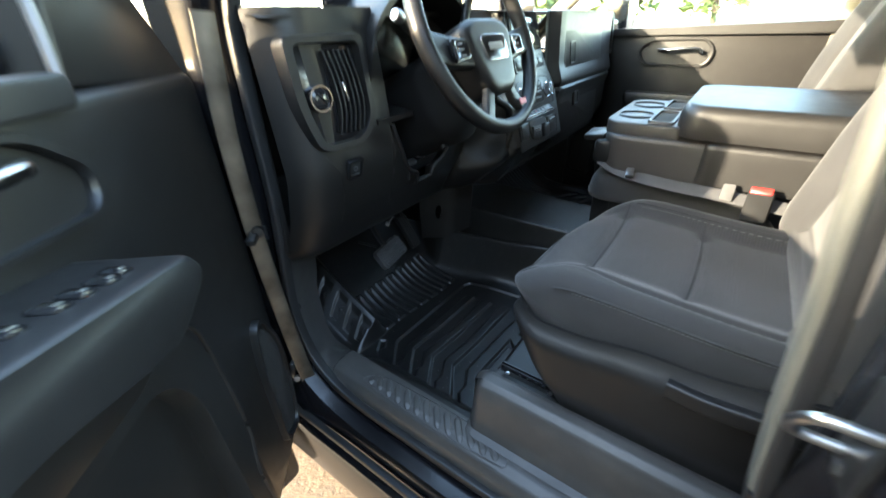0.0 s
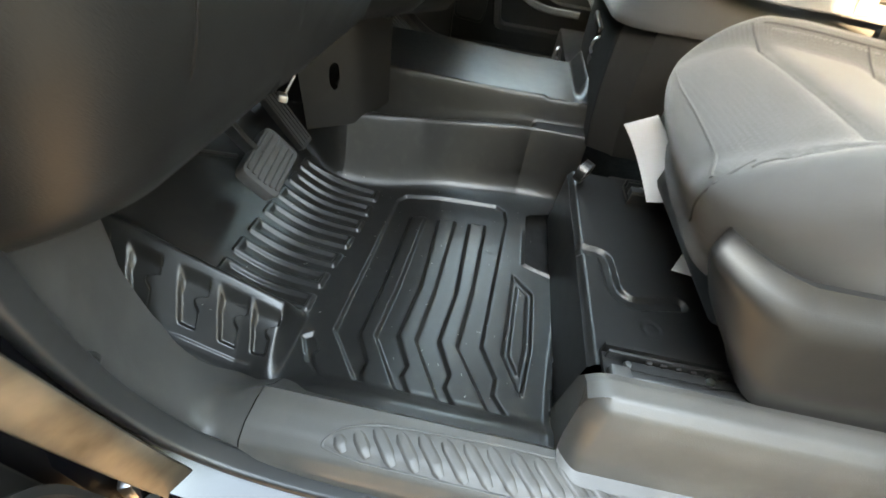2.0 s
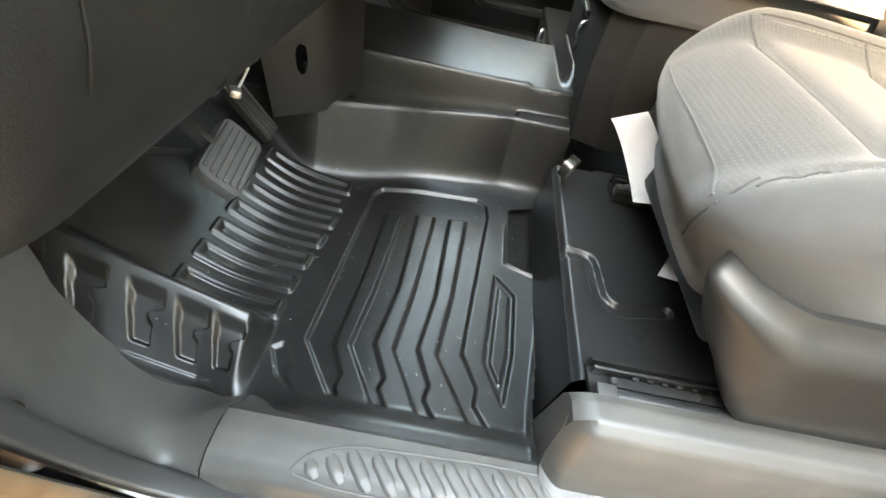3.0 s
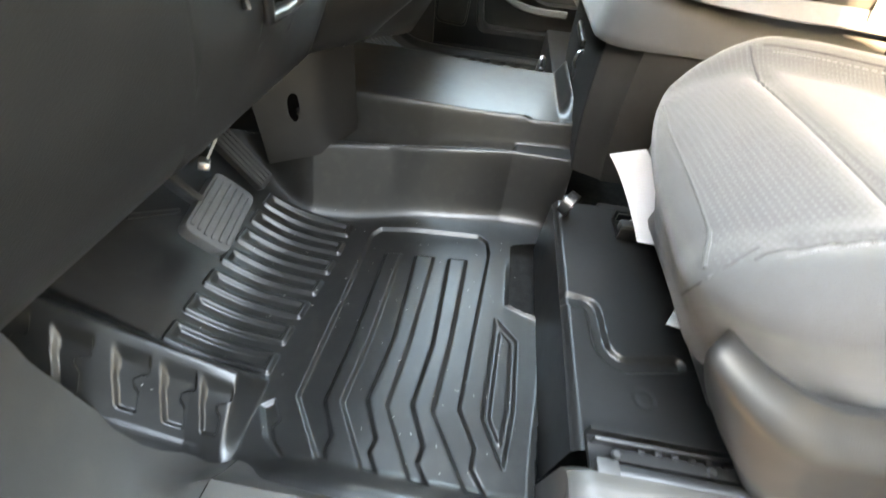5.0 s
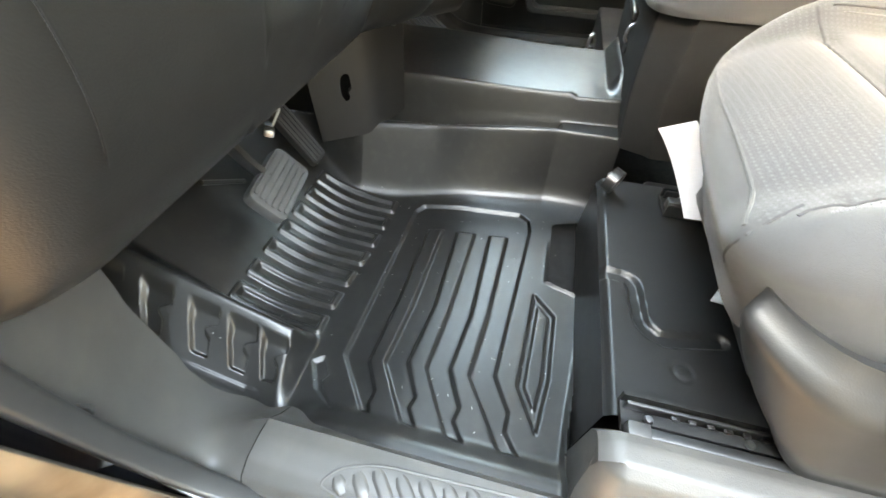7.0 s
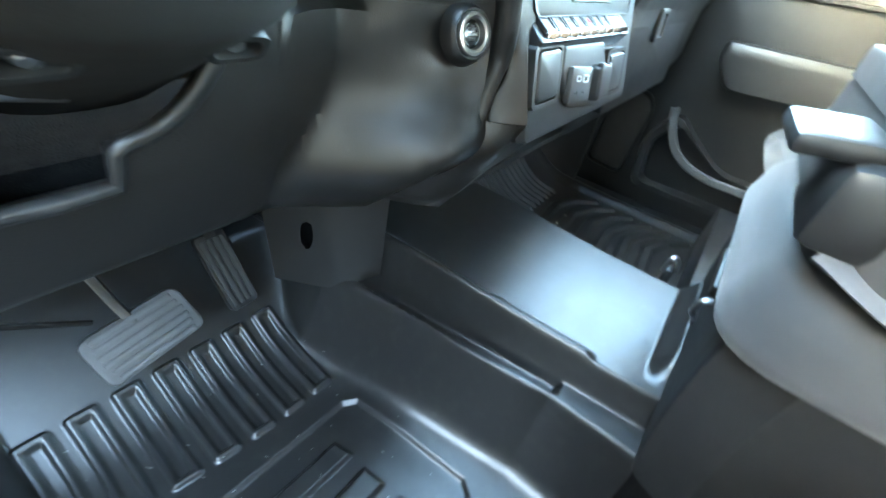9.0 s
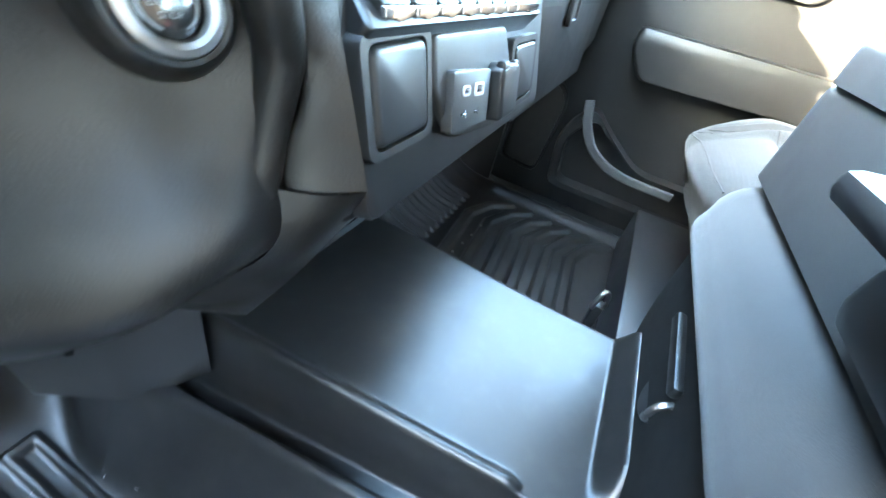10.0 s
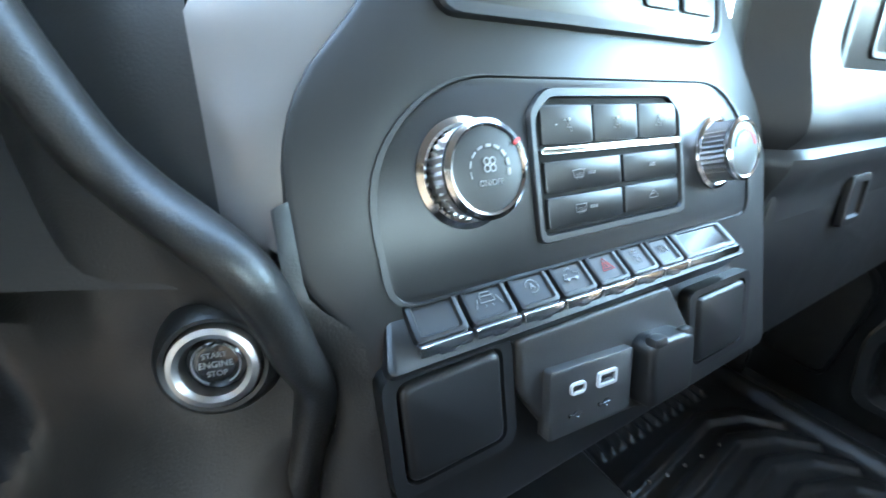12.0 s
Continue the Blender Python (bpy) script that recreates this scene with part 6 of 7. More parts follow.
# ---- steering column, wheel, stalk ----
WC = Vector((-0.346, 0.476, 0.758))
WT = 25
WM = Matrix.Translation(WC) @ Matrix.Rotation(radians(90 - WT), 4, "X")      # local z towards the driver, y up the wheel
AX = (WM.to_3x3() @ Vector((0, 0, 1))).normalized()
col = thing("steering_column", (WC.x, 0.66, 0.58), "dark plastic steering column shroud", "steering column")


UPV = WM.to_3x3() @ Vector((0, 1, 0))


def shroud(u, v):
    d = -0.045 - 0.26 * u
    a = 2 * math.pi * v
    rx = 0.058 + 0.036 * sm(0.0, 0.35, u)
    p = WC - UPV * 0.04 + AX * d
    c, s = math.cos(a), math.sin(a)
    r = 0.055 if s > 0 else 0.060 + 0.082 * sm(0.0, 0.32, u)
    return p + Vector((rx * math.copysign(abs(c) ** 0.75, c), 0, 0)) + UPV * r * math.copysign(abs(s) ** 0.75, s)


part("shroud", sheet(shroud, steps(0, 1, 28), steps(0, 1, 48)), SHIELD, col, "dark matt column shroud")
for k in (-1, 1):
    q = axes(shroud(0.42, 0.75 + 0.045 * k) + Vector((0, -0.001, -0.001)), (1, 0, 0), (0, -0.75, -0.66))
    part("screw_recess", frame_plate(rrect(0.030, 0.018, 0.0085, 5), rrect(0.022, 0.011, 0.0052, 5), -0.006, 0.0012, q, r=0.0006), PLASTIC_SMOOTH, col)
    part("shroud_screw", lathe([(0.0, 0.002), (0.0035, 0.0016), (0.0045, 0.0)], 14, q @ pose(0, 0, -0.002)), STEEL, col, "bright shroud screw")
part("shroud_face", sweep([WC - UPV * 0.04 + AX * -0.047, WC - UPV * 0.04 + AX * -0.040], circle(0.058, 32), up=(1, 0, 0)), PLASTIC, col)
part("tilt_lever", sweep(smooth_path([(-0.446, 0.606, 0.490), (-0.450, 0.600, 0.478), (-0.452, 0.598, 0.462)], 6), circle(0.003, 10, 0.006)), PLASTIC_SMOOTH, col)
for k in range(3):
    part("column_bracket", rbox(0.03, 0.016, 0.010, 0.003, Matrix.Translation((-0.41 + 0.035 * k, 0.625, 0.488 + 0.010 * k)) @ pose(0, 0, 0, 20, 10 * k, 0)), STEEL, col, "bright column adjuster bracket")
st = smooth_path([WC + AX * -0.075 + Vector((-0.06, 0, 0.01)), WC + AX * -0.07 + Vector((-0.12, 0, 0.03)), WC + AX * -0.06 + Vector((-0.18, 0, 0.055))], 8)
part("indicator_stalk", sweep(st, circle(0.010, 12, 0.007), up=(0, 1, 0.3)), PLASTIC_SMOOTH, col)
part("stalk_end", lathe([(0.0, 0.012), (0.009, 0.010), (0.011, 0.0), (0.009, -0.008)], 20, axes(st[-1], (0, 1, 0), (-1, 0, 0.4))), STEEL, col, "silver stalk end")
st2 = smooth_path([WC + AX * -0.09 + Vector((0.06, 0, 0.03)), WC + AX * -0.085 + Vector((0.09, 0.01, 0.09)), WC + AX * -0.07 + Vector((0.10, 0.0, 0.16))], 8)
part("gear_lever", sweep(st2, circle(0.010, 12), up=(0, 1, 0.3)), PLASTIC_SMOOTH, col)

whl = thing("steering_wheel", tuple(WC), "black steering wheel with silver lower spokes", "steering wheel")
R = 0.187
rim = [WM @ Vector((R * math.cos(2 * math.pi * i / 72), R * math.sin(2 * math.pi * i / 72), 0)) for i in range(72)]
part("rim", sweep(rim, circle(0.0145, 14, 0.0165), up=AX, closed=True), PLASTIC_SOFT, whl, "black grained wheel rim")
WM = WM @ pose(0, -0.040, 0) @ Matrix.Scale(1.15, 4)
hub = round_poly([(-0.080, 0.036), (-0.060, -0.02), (-0.040, -0.072), (0.040, -0.072), (0.060, -0.02), (0.080, 0.036), (0.050, 0.054), (-0.050, 0.054)], 0.024, 6)
part("hub_pad", pillow(hub, -0.035, lambda x, y: 0.018, 0.014, 8, m=WM), PLASTIC_SOFT, whl)
part("hub_badge", plate(round_poly([(-0.030, 0.014), (0.030, 0.014), (0.026, -0.016), (-0.026, -0.016)], 0.008, 4), 0.016, 0.0205, 0.001, WM @ pose(0, 0.004, 0) @ Matrix.Diagonal((1.4, 1.4, 1, 1))), CHROME, whl, "bright-edged hub badge")
part("badge_face", plate(round_poly([(-0.027, 0.012), (0.027, 0.012), (0.023, -0.014), (-0.023, -0.014)], 0.007, 4), 0.018, 0.0212, 0.0006, WM @ pose(0, 0.004, 0) @ Matrix.Diagonal((1.48, 1.52, 1, 1))), GLOSS_BLACK, whl)
part("badge_bar", plate(rrect(0.034, 0.008, 0.001, 2), 0.0205, 0.0218, 0.0003, WM @ pose(0, 0.004, 0) @ Matrix.Diagonal((1.4, 1.4, 1, 1))), MARK, whl, "pale bar on the badge")
for s in (-1, 1):
    sp = [WM @ Vector(p) for p in ((s * 0.060, 0.002, 0.0), (s * 0.11, 0.010, -0.004), (s * 0.160, 0.018, 0.0))]
    part("side_spoke", sweep(smooth_path(sp, 6), round_poly([(-0.028, -0.010), (0.028, -0.010), (0.026, 0.010), (-0.026, 0.010)], 0.006, 3), up=AX), PLASTIC_SMOOTH, whl)
    sp = [WM @ Vector(p) for p in ((s * 0.030, -0.05, 0.0), (s * 0.048, -0.085, -0.003), (s * 0.070, -0.112, 0.0))]
    part("lower_spoke", sweep(smooth_path(sp, 6), round_poly([(-0.014, -0.008), (0.014, -0.008), (0.013, 0.009), (-0.013, 0.009)], 0.005, 3), up=AX), PLASTIC_GREY, whl, "dark lower spoke with a satin face")
    part("spoke_switch_pad", plate(round_poly([(-0.022, -0.018), (0.022, -0.014), (0.024, 0.016), (-0.020, 0.018)], 0.006, 4), 0.008, 0.014, 0.002, WM @ pose(s * 0.095, 0.006, 0), dish=0.001), GLOSS_BLACK, whl)
    for k in (-1, 0, 1):
        part("switch_mark", plate(rrect(0.012, 0.002, 0.0005, 1), 0.0135, 0.0146, 0.0002, WM @ pose(s * 0.095, 0.006 + 0.009 * k, 0)), MARK, whl)
tag = sheet(lambda u, v: WM @ Vector((0.044 + 0.026 * u, -0.090 - 0.011 * v, 0.009)), steps(0, 1, 2), steps(0, 1, 2), thick=tuple(AX * 0.0005))
solo("spoke_sticker", tag, MARK_RED, "small red and white sticker on the wheel spoke", "sticker")


# ---- pedals and the trim under the dashboard ----
bp = thing("brake_pedal", (-0.365, 0.79, 0.17), "grey ribbed rubber brake pedal on a steel arm", "pedal")
BM = axes((-0.360, 0.772, 0.164), (1, 0.0, 0.20), (0.02, -0.80, 0.62)) @ Matrix.Scale(1.15, 4)
pad = round_poly([(-0.050, -0.027), (0.050, -0.027), (0.048, 0.029), (-0.048, 0.029)], 0.012, 5)
part("pedal_pad", plate(pad, -0.014, 0.004, 0.003, BM), PEDAL, bp)
for k in range(6):
    part("pad_rib", plate(rrect(0.086 - 0.003 * abs(k - 2.5), 0.0055, 0.0015, 2), 0.003, 0.0062, 0.0012, BM @ pose(0, -0.0215 + 0.0088 * k, 0)), PEDAL, bp)
part("pedal_arm", sweep(smooth_path([(-0.362, 0.788, 0.172), (-0.372, 0.812, 0.215), (-0.385, 0.845, 0.30), (-0.39, 0.87, 0.42)], 8), round_poly([(-0.005, -0.012), (0.005, -0.012), (0.005, 0.012), (-0.005, 0.012)], 0.002, 2), up=(0, 1, 0)), DARK_STEEL, bp, "black steel pedal arm")
part("return_rod", tube([(-0.395, 0.802, 0.190), (-0.460, 0.802, 0.236)], 0.0035, 8), DARK_STEEL, bp, "thin bright rod")
ap = thing("accelerator_pedal", (-0.245, 0.80, 0.15), "black ribbed plastic accelerator pedal", "pedal")
AM = axes((-0.243, 0.800, 0.178), (1, 0, 0.05), (0, -0.85, 0.52))
part("pedal_pad", plate(rrect(0.040, 0.115, 0.008, 4), -0.010, 0.003, 0.002, AM), PLASTIC_SMOOTH, ap)
for k in range(4):
    part("pad_rib", plate(rrect(0.005, 0.10, 0.001, 2), 0.002, 0.0052, 0.001, AM @ pose(-0.0135 + 0.009 * k, 0, 0)), RUBBER_MATT, ap)
part("pedal_arm", sweep(smooth_path([(-0.243, 0.835, 0.22), (-0.243, 0.86, 0.30), (-0.243, 0.90, 0.38)], 6), round_poly([(-0.012, -0.008), (0.012, -0.008), (0.012, 0.008), (-0.012, 0.008)], 0.003, 2), up=(1, 0, 0)), PLASTIC_SMOOTH, ap)
b = bmesh.new()
sweep([(-0.60, 0.90, 0.26), (-0.20, 0.90, 0.26)], circle(0.055, 14, 0.045), up=(0, 0, 1), bm=b)
solo("heater_duct", b, PLASTIC, "dark duct across under the dashboard", "duct")


def bracket():
    """The trim shield at the tunnel's front, folded along a vertical ridge, with a round hole."""
    P = {"a": (-0.180, 0.80, 0.30), "b": (-0.175, 0.80, 0.120), "c": (-0.131, 0.712, 0.129), "d": (-0.120, 0.704, 0.36), "e": (-0.078, 0.661, 0.161), "f": (-0.070, 0.655, 0.36)}
    V = {k: Vector(v) for k, v in P.items()}
    n = 24

    def quad(b, p00, p10, p11, p01, hole=None, na=n):
        vs = {}
        for i in range(na + 1):
            for j in range(na + 1):
                u, v = i / na, j / na
                p = (p00 * (1 - u) + p10 * u) * (1 - v) + (p01 * (1 - u) + p11 * u) * v
                if hole:
                    hu, hv, hr = hole
                    d = math.hypot(u - hu, (v - hv))
                    if d < hr * 1.6:
                        k = (hr + (d / (hr * 1.6)) * hr * 0.6) / max(d, 1e-4)
                        u2, v2 = hu + (u - hu) * k, hv + (v - hv) * k
                        p = (p00 * (1 - u2) + p10 * u2) * (1 - v2) + (p01 * (1 - u2) + p11 * u2) * v2
                vs[i, j] = (b.verts.new(p), hole and math.hypot(u - hole[0], v - hole[1]) < hole[2] * 0.7)
        for i in range(na):
            for j in range(na):
                q = [vs[i, j], vs[i + 1, j], vs[i + 1, j + 1], vs[i, j + 1]]
                if not any(x[1] for x in q):
                    b.faces.new([x[0] for x in q])
    side, front = bmesh.new(), bmesh.new()
    c0, d0 = V["b"].lerp(V["c"], 0.80), V["a"].lerp(V["d"], 0.80)
    c1, d1 = V["c"].lerp(V["e"], 0.30), V["d"].lerp(V["f"], 0.30)
    quad(side, V["b"], c0, d0, V["a"], (0.74, 0.47, 0.088))

    def fold(u, v):
        p, q, r = c0.lerp(d0, v), V["c"].lerp(V["d"], v), c1.lerp(d1, v)
        return p * (1 - u) ** 2 + q * 2 * u * (1 - u) + r * u * u
    sheet(fold, steps(0, 1, 12), steps(0, 1, 8), bm=front)
    quad(front, c1, V["e"], V["f"], d1, None, 8)
    t = thing("tunnel_shield", (-0.12, 0.70, 0.13), "dark plastic shield at the tunnel front with a round hole", "trim")
    part("side_panel", side, PLASTIC, t)
    part("front_panel", front, PLASTIC, t)


bracket()
solo("shield_screw", lathe([(0.0, 0.004), (0.006, 0.004), (0.008, 0.0)], 16, axes((-0.128, 0.745, 0.208), (1, 0, 0), (-0.8, -0.6, 0))), DARK_STEEL, "dark screw deep in the shield's hole", "screw")
cl = thing("dash_clip", (-0.465, 0.672, 0.332), "bright metal spring clip at the dash edge", "clip")
part("clip_body", rbox(0.012, 0.010, 0.008, 0.002, Matrix.Translation((-0.465, 0.671, 0.332)) @ pose(0, 0, 0, 20, 0, 30)), STEEL, cl)
part("clip_wire", tube([(-0.462, 0.668, 0.336), (-0.452, 0.660, 0.352)], 0.0012, 6), STEEL, cl)


# ---- driver's door, standing open ----
HINGE, OPEN = Vector((-0.805, 0.735, 0)), 48
DM = Matrix.Translation(HINGE) @ Matrix((
    (-math.sin(radians(OPEN)), 0, math.cos(radians(OPEN)), 0),
    (-math.cos(radians(OPEN)), 0, -math.sin(radians(OPEN)), 0),
    (0, 1, 0, 0), (0, 0, 0, 1)))          # local x away from the hinge, y up, z into the cab


AXD = (DM.to_3x3() @ Vector((0, 0, 1)))


def driver_door():
    t = thing("door_driver", tuple(HINGE), "open black driver's door with a plastic inner panel", "door")
    o = round_poly([(0.0, -0.02), (0.04, -0.12), (1.0, -0.16), (1.08, 0.60), (1.06, 0.72), (-0.02, 0.72), (-0.025, 0.30)], [0.05, 0.06, 0.05, 0.05, 0.02, 0.02, 0.1], 6)
    part("door_shell", plate(o, -0.12, -0.03, 0.01, DM), PAINT, t, "gloss black painted door shell")
    ip = round_poly([(0.012, 0.02), (0.05, -0.09), (0.98, -0.13), (1.05, 0.60), (1.03, 0.738), (0.0, 0.722), (0.0, 0.30)], [0.05, 0.05, 0.05, 0.05, 0.02, 0.02, 0.1], 6)
    part("inner_panel", plate(ip, -0.04, 0.012, 0.012, DM, seg=3), PLASTIC, t, "black grained inner panel")
    part("belt_pad", pillow(round_poly([(0.26, 0.715), (1.02, 0.715), (1.02, 0.748), (0.26, 0.746)], 0.012, 4), 0.0, lambda x, y: 0.022, 0.010, 5, m=DM), PLASTIC_SOFT, t)
    rec = round_poly([(0.285, 0.615), (0.70, 0.635), (0.72, 0.67), (0.68, 0.71), (0.34, 0.712), (0.275, 0.66)], 0.03, 5)
    part("handle_recess", frame_plate(rec, [(0.49 + (x - 0.49) * 0.92, 0.665 + (y - 0.665) * 0.84) for x, y in rec], 0.008, 0.022, DM, r=0.005), PLASTIC_SMOOTH, t)
    part("door_handle", sweep(smooth_path([DM @ Vector(p) for p in ((0.385, 0.690, 0.03), (0.40, 0.692, 0.052), (0.50, 0.695, 0.055), (0.58, 0.695, 0.03))], 6), round_poly([(-0.010, -0.006), (0.010, -0.006), (0.010, 0.006), (-0.010, 0.006)], 0.004, 3), up=(0, 0, 1)), CHROME, t, "bright inner door handle")
    arm = round_poly([(0.325, 0.560), (0.345, 0.588), (0.60, 0.640), (1.0, 0.645), (1.0, 0.56), (0.56, 0.575), (0.40, 0.525)], [0.015, 0.012, 0.05, 0.02, 0.02, 0.05, 0.03], 5)
    part("armrest", plate(arm, 0.0, 0.115, 0.014, DM, seg=4), PLASTIC_SOFT, t, "padded dark armrest")
    part("armrest_base", plate(round_poly([(0.31, 0.50), (0.34, 0.59), (1.0, 0.63), (1.0, 0.50), (0.40, 0.47)], 0.02, 4), 0.0, 0.06, 0.02, DM, seg=4), PLASTIC, t)
    for x, z in ((0.392, 0.075), (0.413, 0.080), (0.437, 0.078), (0.460, 0.078), (0.492, 0.076), (0.520, 0.076)):
        q = DM @ pose(x, 0.597 + 0.20 * (x - 0.39), z, 0, 0, 11.5)
        part("window_switch", rbox(0.017, 0.009, 0.022, 0.003, q), GLOSS_BLACK, t, "dark window switch with a bright lip")
        part("switch_lip", rbox(0.008, 0.0015, 0.003, 0.0006, q @ pose(0, 0.0046, 0.006)), STEEL, t)
    crease = smooth_path([DM @ Vector(p) for p in ((0.330, 0.545, 0.075), (0.333, 0.53, 0.062), (0.328, 0.49, 0.046), (0.285, 0.44, 0.045), (0.272, 0.33, 0.045), (0.268, 0.21, 0.045), (0.285, 0.12, 0.045), (0.27, -0.03, 0.045))], 8)
    part("panel_crease", tube(crease, 0.0035, 8), PLASTIC_SMOOTH, t)
    pk = round_poly([(0.265, -0.08), (0.268, 0.20), (0.272, 0.40), (0.32, 0.485), (0.45, 0.49), (0.95, 0.45), (0.95, -0.09)], [0.03, 0.08, 0.05, 0.05, 0.05, 0.05, 0.03], 6)
    part("map_pocket", frame_plate(pk, [(0.61 + (x - 0.61) * 0.82, 0.19 + (y - 0.19) * 0.84) for x, y in pk], 0.0, 0.045, DM, r=0.014), PLASTIC, t, "moulded map pocket")
    spk = round_poly([(0.012, 0.08), (0.045, -0.06), (0.125, -0.035), (0.125, 0.20), (0.105, 0.285), (0.075, 0.29), (0.02, 0.20)], [0.03, 0.03, 0.02, 0.05, 0.02, 0.02, 0.04], 6)
    part("speaker_rim", frame_plate(spk, [(0.072 + (x - 0.072) * 0.84, 0.11 + (y - 0.11) * 0.92) for x, y in spk], 0.006, 0.026, DM, r=0.005), PLASTIC_SMOOTH, t)
    part("speaker_grille", plate([(0.072 + (x - 0.072) * 0.84, 0.11 + (y - 0.11) * 0.92) for x, y in spk], 0.0, 0.020, 0.003, DM), RUBBER_MATT, t, "fine black speaker grille")
    fr = smooth_path([DM @ Vector(p) for p in ((0.03, 0.72, -0.03), (0.10, 0.84, -0.05), (0.30, 1.06, -0.07), (0.60, 1.14, -0.08), (1.0, 1.14, -0.08), (1.05, 0.72, -0.03))], 6)
    part("window_frame", sweep(fr, round_poly([(-0.018, -0.016), (0.018, -0.016), (0.018, 0.016), (-0.018, 0.016)], 0.006, 3), up=AXD), SEAL, t)
    part("mirror_sail", plate(round_poly([(0.0, 0.712), (0.252, 0.730), (0.20, 0.96), (0.05, 0.775)], [0.01, 0.01, 0.01, 0.01], 3), -0.05, 0.004, 0.006, DM), PLASTIC, t)
    part("window_runner", tube([DM @ Vector((0.255, 0.735, 0.004)), DM @ Vector((0.205, 0.97, -0.02))], 0.006, 8), SILVER, t, "bright window channel edge")
    g = part("window_glass", plate(round_poly([(0.255, 0.735), (1.0, 0.735), (1.0, 1.12), (0.42, 1.08), (0.205, 0.96)], 0.01, 2), -0.056, -0.052, 0.001, DM), GLASS, t)
    g.visible_shadow = False
    part("hinge", rbox(0.05, 0.05, 0.03, 0.006, DM @ pose(-0.03, 0.05, -0.05)), PAINT, t)
    part("hinge", rbox(0.05, 0.05, 0.03, 0.006, DM @ pose(-0.03, 0.55, -0.05)), PAINT, t)
    m = thing("door_mirror", tuple(DM @ Vector((0.30, 0.80, -0.25))), "black door mirror housing outside the glass", "mirror")
    part("mirror_housing", pillow(rrect(0.20, 0.26, 0.05, 5), -0.07, lambda x, y: 0.03, 0.03, 6, m=DM @ pose(0.30, 0.86, -0.26, 0, 25, 0)), PAINT, m)
    part("mirror_arm", rbox(0.05, 0.04, 0.22, 0.01, DM @ pose(0.24, 0.76, -0.15)), PAINT, m)


driver_door()
# hinge pillar face with rubber plugs
hp = sheet(lambda u, v: (-0.742 - 0.075 * u, 0.745 + 0.045 * u - 0.025 * sm(0.5, 1.0, v) + 0.02 * (1 - u) * v, -0.02 + 0.85 * v), steps(0, 1, 6), steps(0, 1, 16), thick=(0.004, 0.006, 0))
solo("hinge_pillar", hp, PAINT, "gloss black painted hinge pillar", "pillar", "structure")
strip = smooth_path([(-0.762, 0.702, 0.005), (-0.768, 0.708, 0.10), (-0.775, 0.712, 0.25), (-0.782, 0.710, 0.42), (-0.783, 0.704, 0.60), (-0.780, 0.694, 0.70), (-0.774, 0.684, 0.80)], 8)
solo("jamb_flange", sweep(strip, round_poly([(-0.017, -0.003), (0.015, -0.003), (0.015, 0.003), (-0.017, 0.003)], 0.002, 2), up=(-0.35, -0.93, 0)), FLANGE, "painted steel flange down the hinge pillar, tinted with a sunlit reflection", "flange", "structure")
t = thing("door_check", (-0.758, 0.755, 0.42), "black steel door check strap at the hinge pillar", "door check")
part("check_link", rbox(0.055, 0.018, 0.014, 0.003, Matrix.Translation((-0.788, 0.706, 0.435)) @ pose(0, 0, 0, 0, -10, 40)), DARK_STEEL, t)
part("check_roller", lathe([(0.0, 0.014), (0.010, 0.012), (0.012, 0.0)], 16, axes((-0.778, 0.708, 0.440), (0, 0, 1), (-0.5, -0.86, 0))), DARK_STEEL, t)
part("check_plate", rbox(0.024, 0.004, 0.03, 0.002, Matrix.Translation((-0.768, 0.712, 0.425)) @ pose(0, 0, 0, 0, 0, 20)), STEEL, t)
for z in (0.425, 0.64, 0.20):
    solo("body_plug", lathe([(0.0, 0.003), (0.013, 0.003), (0.015, 0.0)], 24, axes((-0.728, 0.748 - 0.01 * z, z), (0, 0, 1), (-0.55, -0.83, 0.05))), SEAL, "black rubber body plug", "plug", "", "body plugs")
t = thing("lower_hinge", (-0.775, 0.72, 0.05), "white-flecked steel hinge at the door foot", "hinge")
part("hinge_leaf", rbox(0.03, 0.012, 0.05, 0.003, Matrix.Translation((-0.775, 0.735, 0.05)) @ pose(0, 0, 0, 10, 0, 30)), STEEL, t)
part("hinge_bolt", lathe([(0.0, 0.008), (0.008, 0.007), (0.009, 0.0)], 6, axes((-0.785, 0.715, 0.035), (1, 0, 0), (-0.6, -0.8, 0.2))), STEEL, t)
# striker on the rear pillar
t = thing("door_striker", (-0.840, -0.098, 0.546), "bright steel door striker loop on the pillar", "striker")
part("striker_plate", rbox(0.05, 0.006, 0.075, 0.003, Matrix.Translation((-0.840, -0.098, 0.546))), DARK_STEEL, t)
part("striker_loop", tube(smooth_path([(-0.856, -0.098, 0.566), (-0.856, -0.072, 0.566), (-0.850, -0.064, 0.556), (-0.838, -0.064, 0.538), (-0.832, -0.072, 0.528), (-0.832, -0.098, 0.528)], 6), 0.0042, 10), STEEL, t)
solo("pillar_jamb", rbox(0.125, 0.03, 1.05, 0.008, Matrix.Translation((-0.833, -0.116, 0.38))), PAINT, "gloss black painted rear door jamb", "pillar", "structure")
part("striker_screw", lathe([(0.0, 0.004), (0.006, 0.003), (0.007, 0.0)], 6, axes((-0.840, -0.095, 0.518), (1, 0, 0), (0, 1, 0))), DARK_STEEL, t)


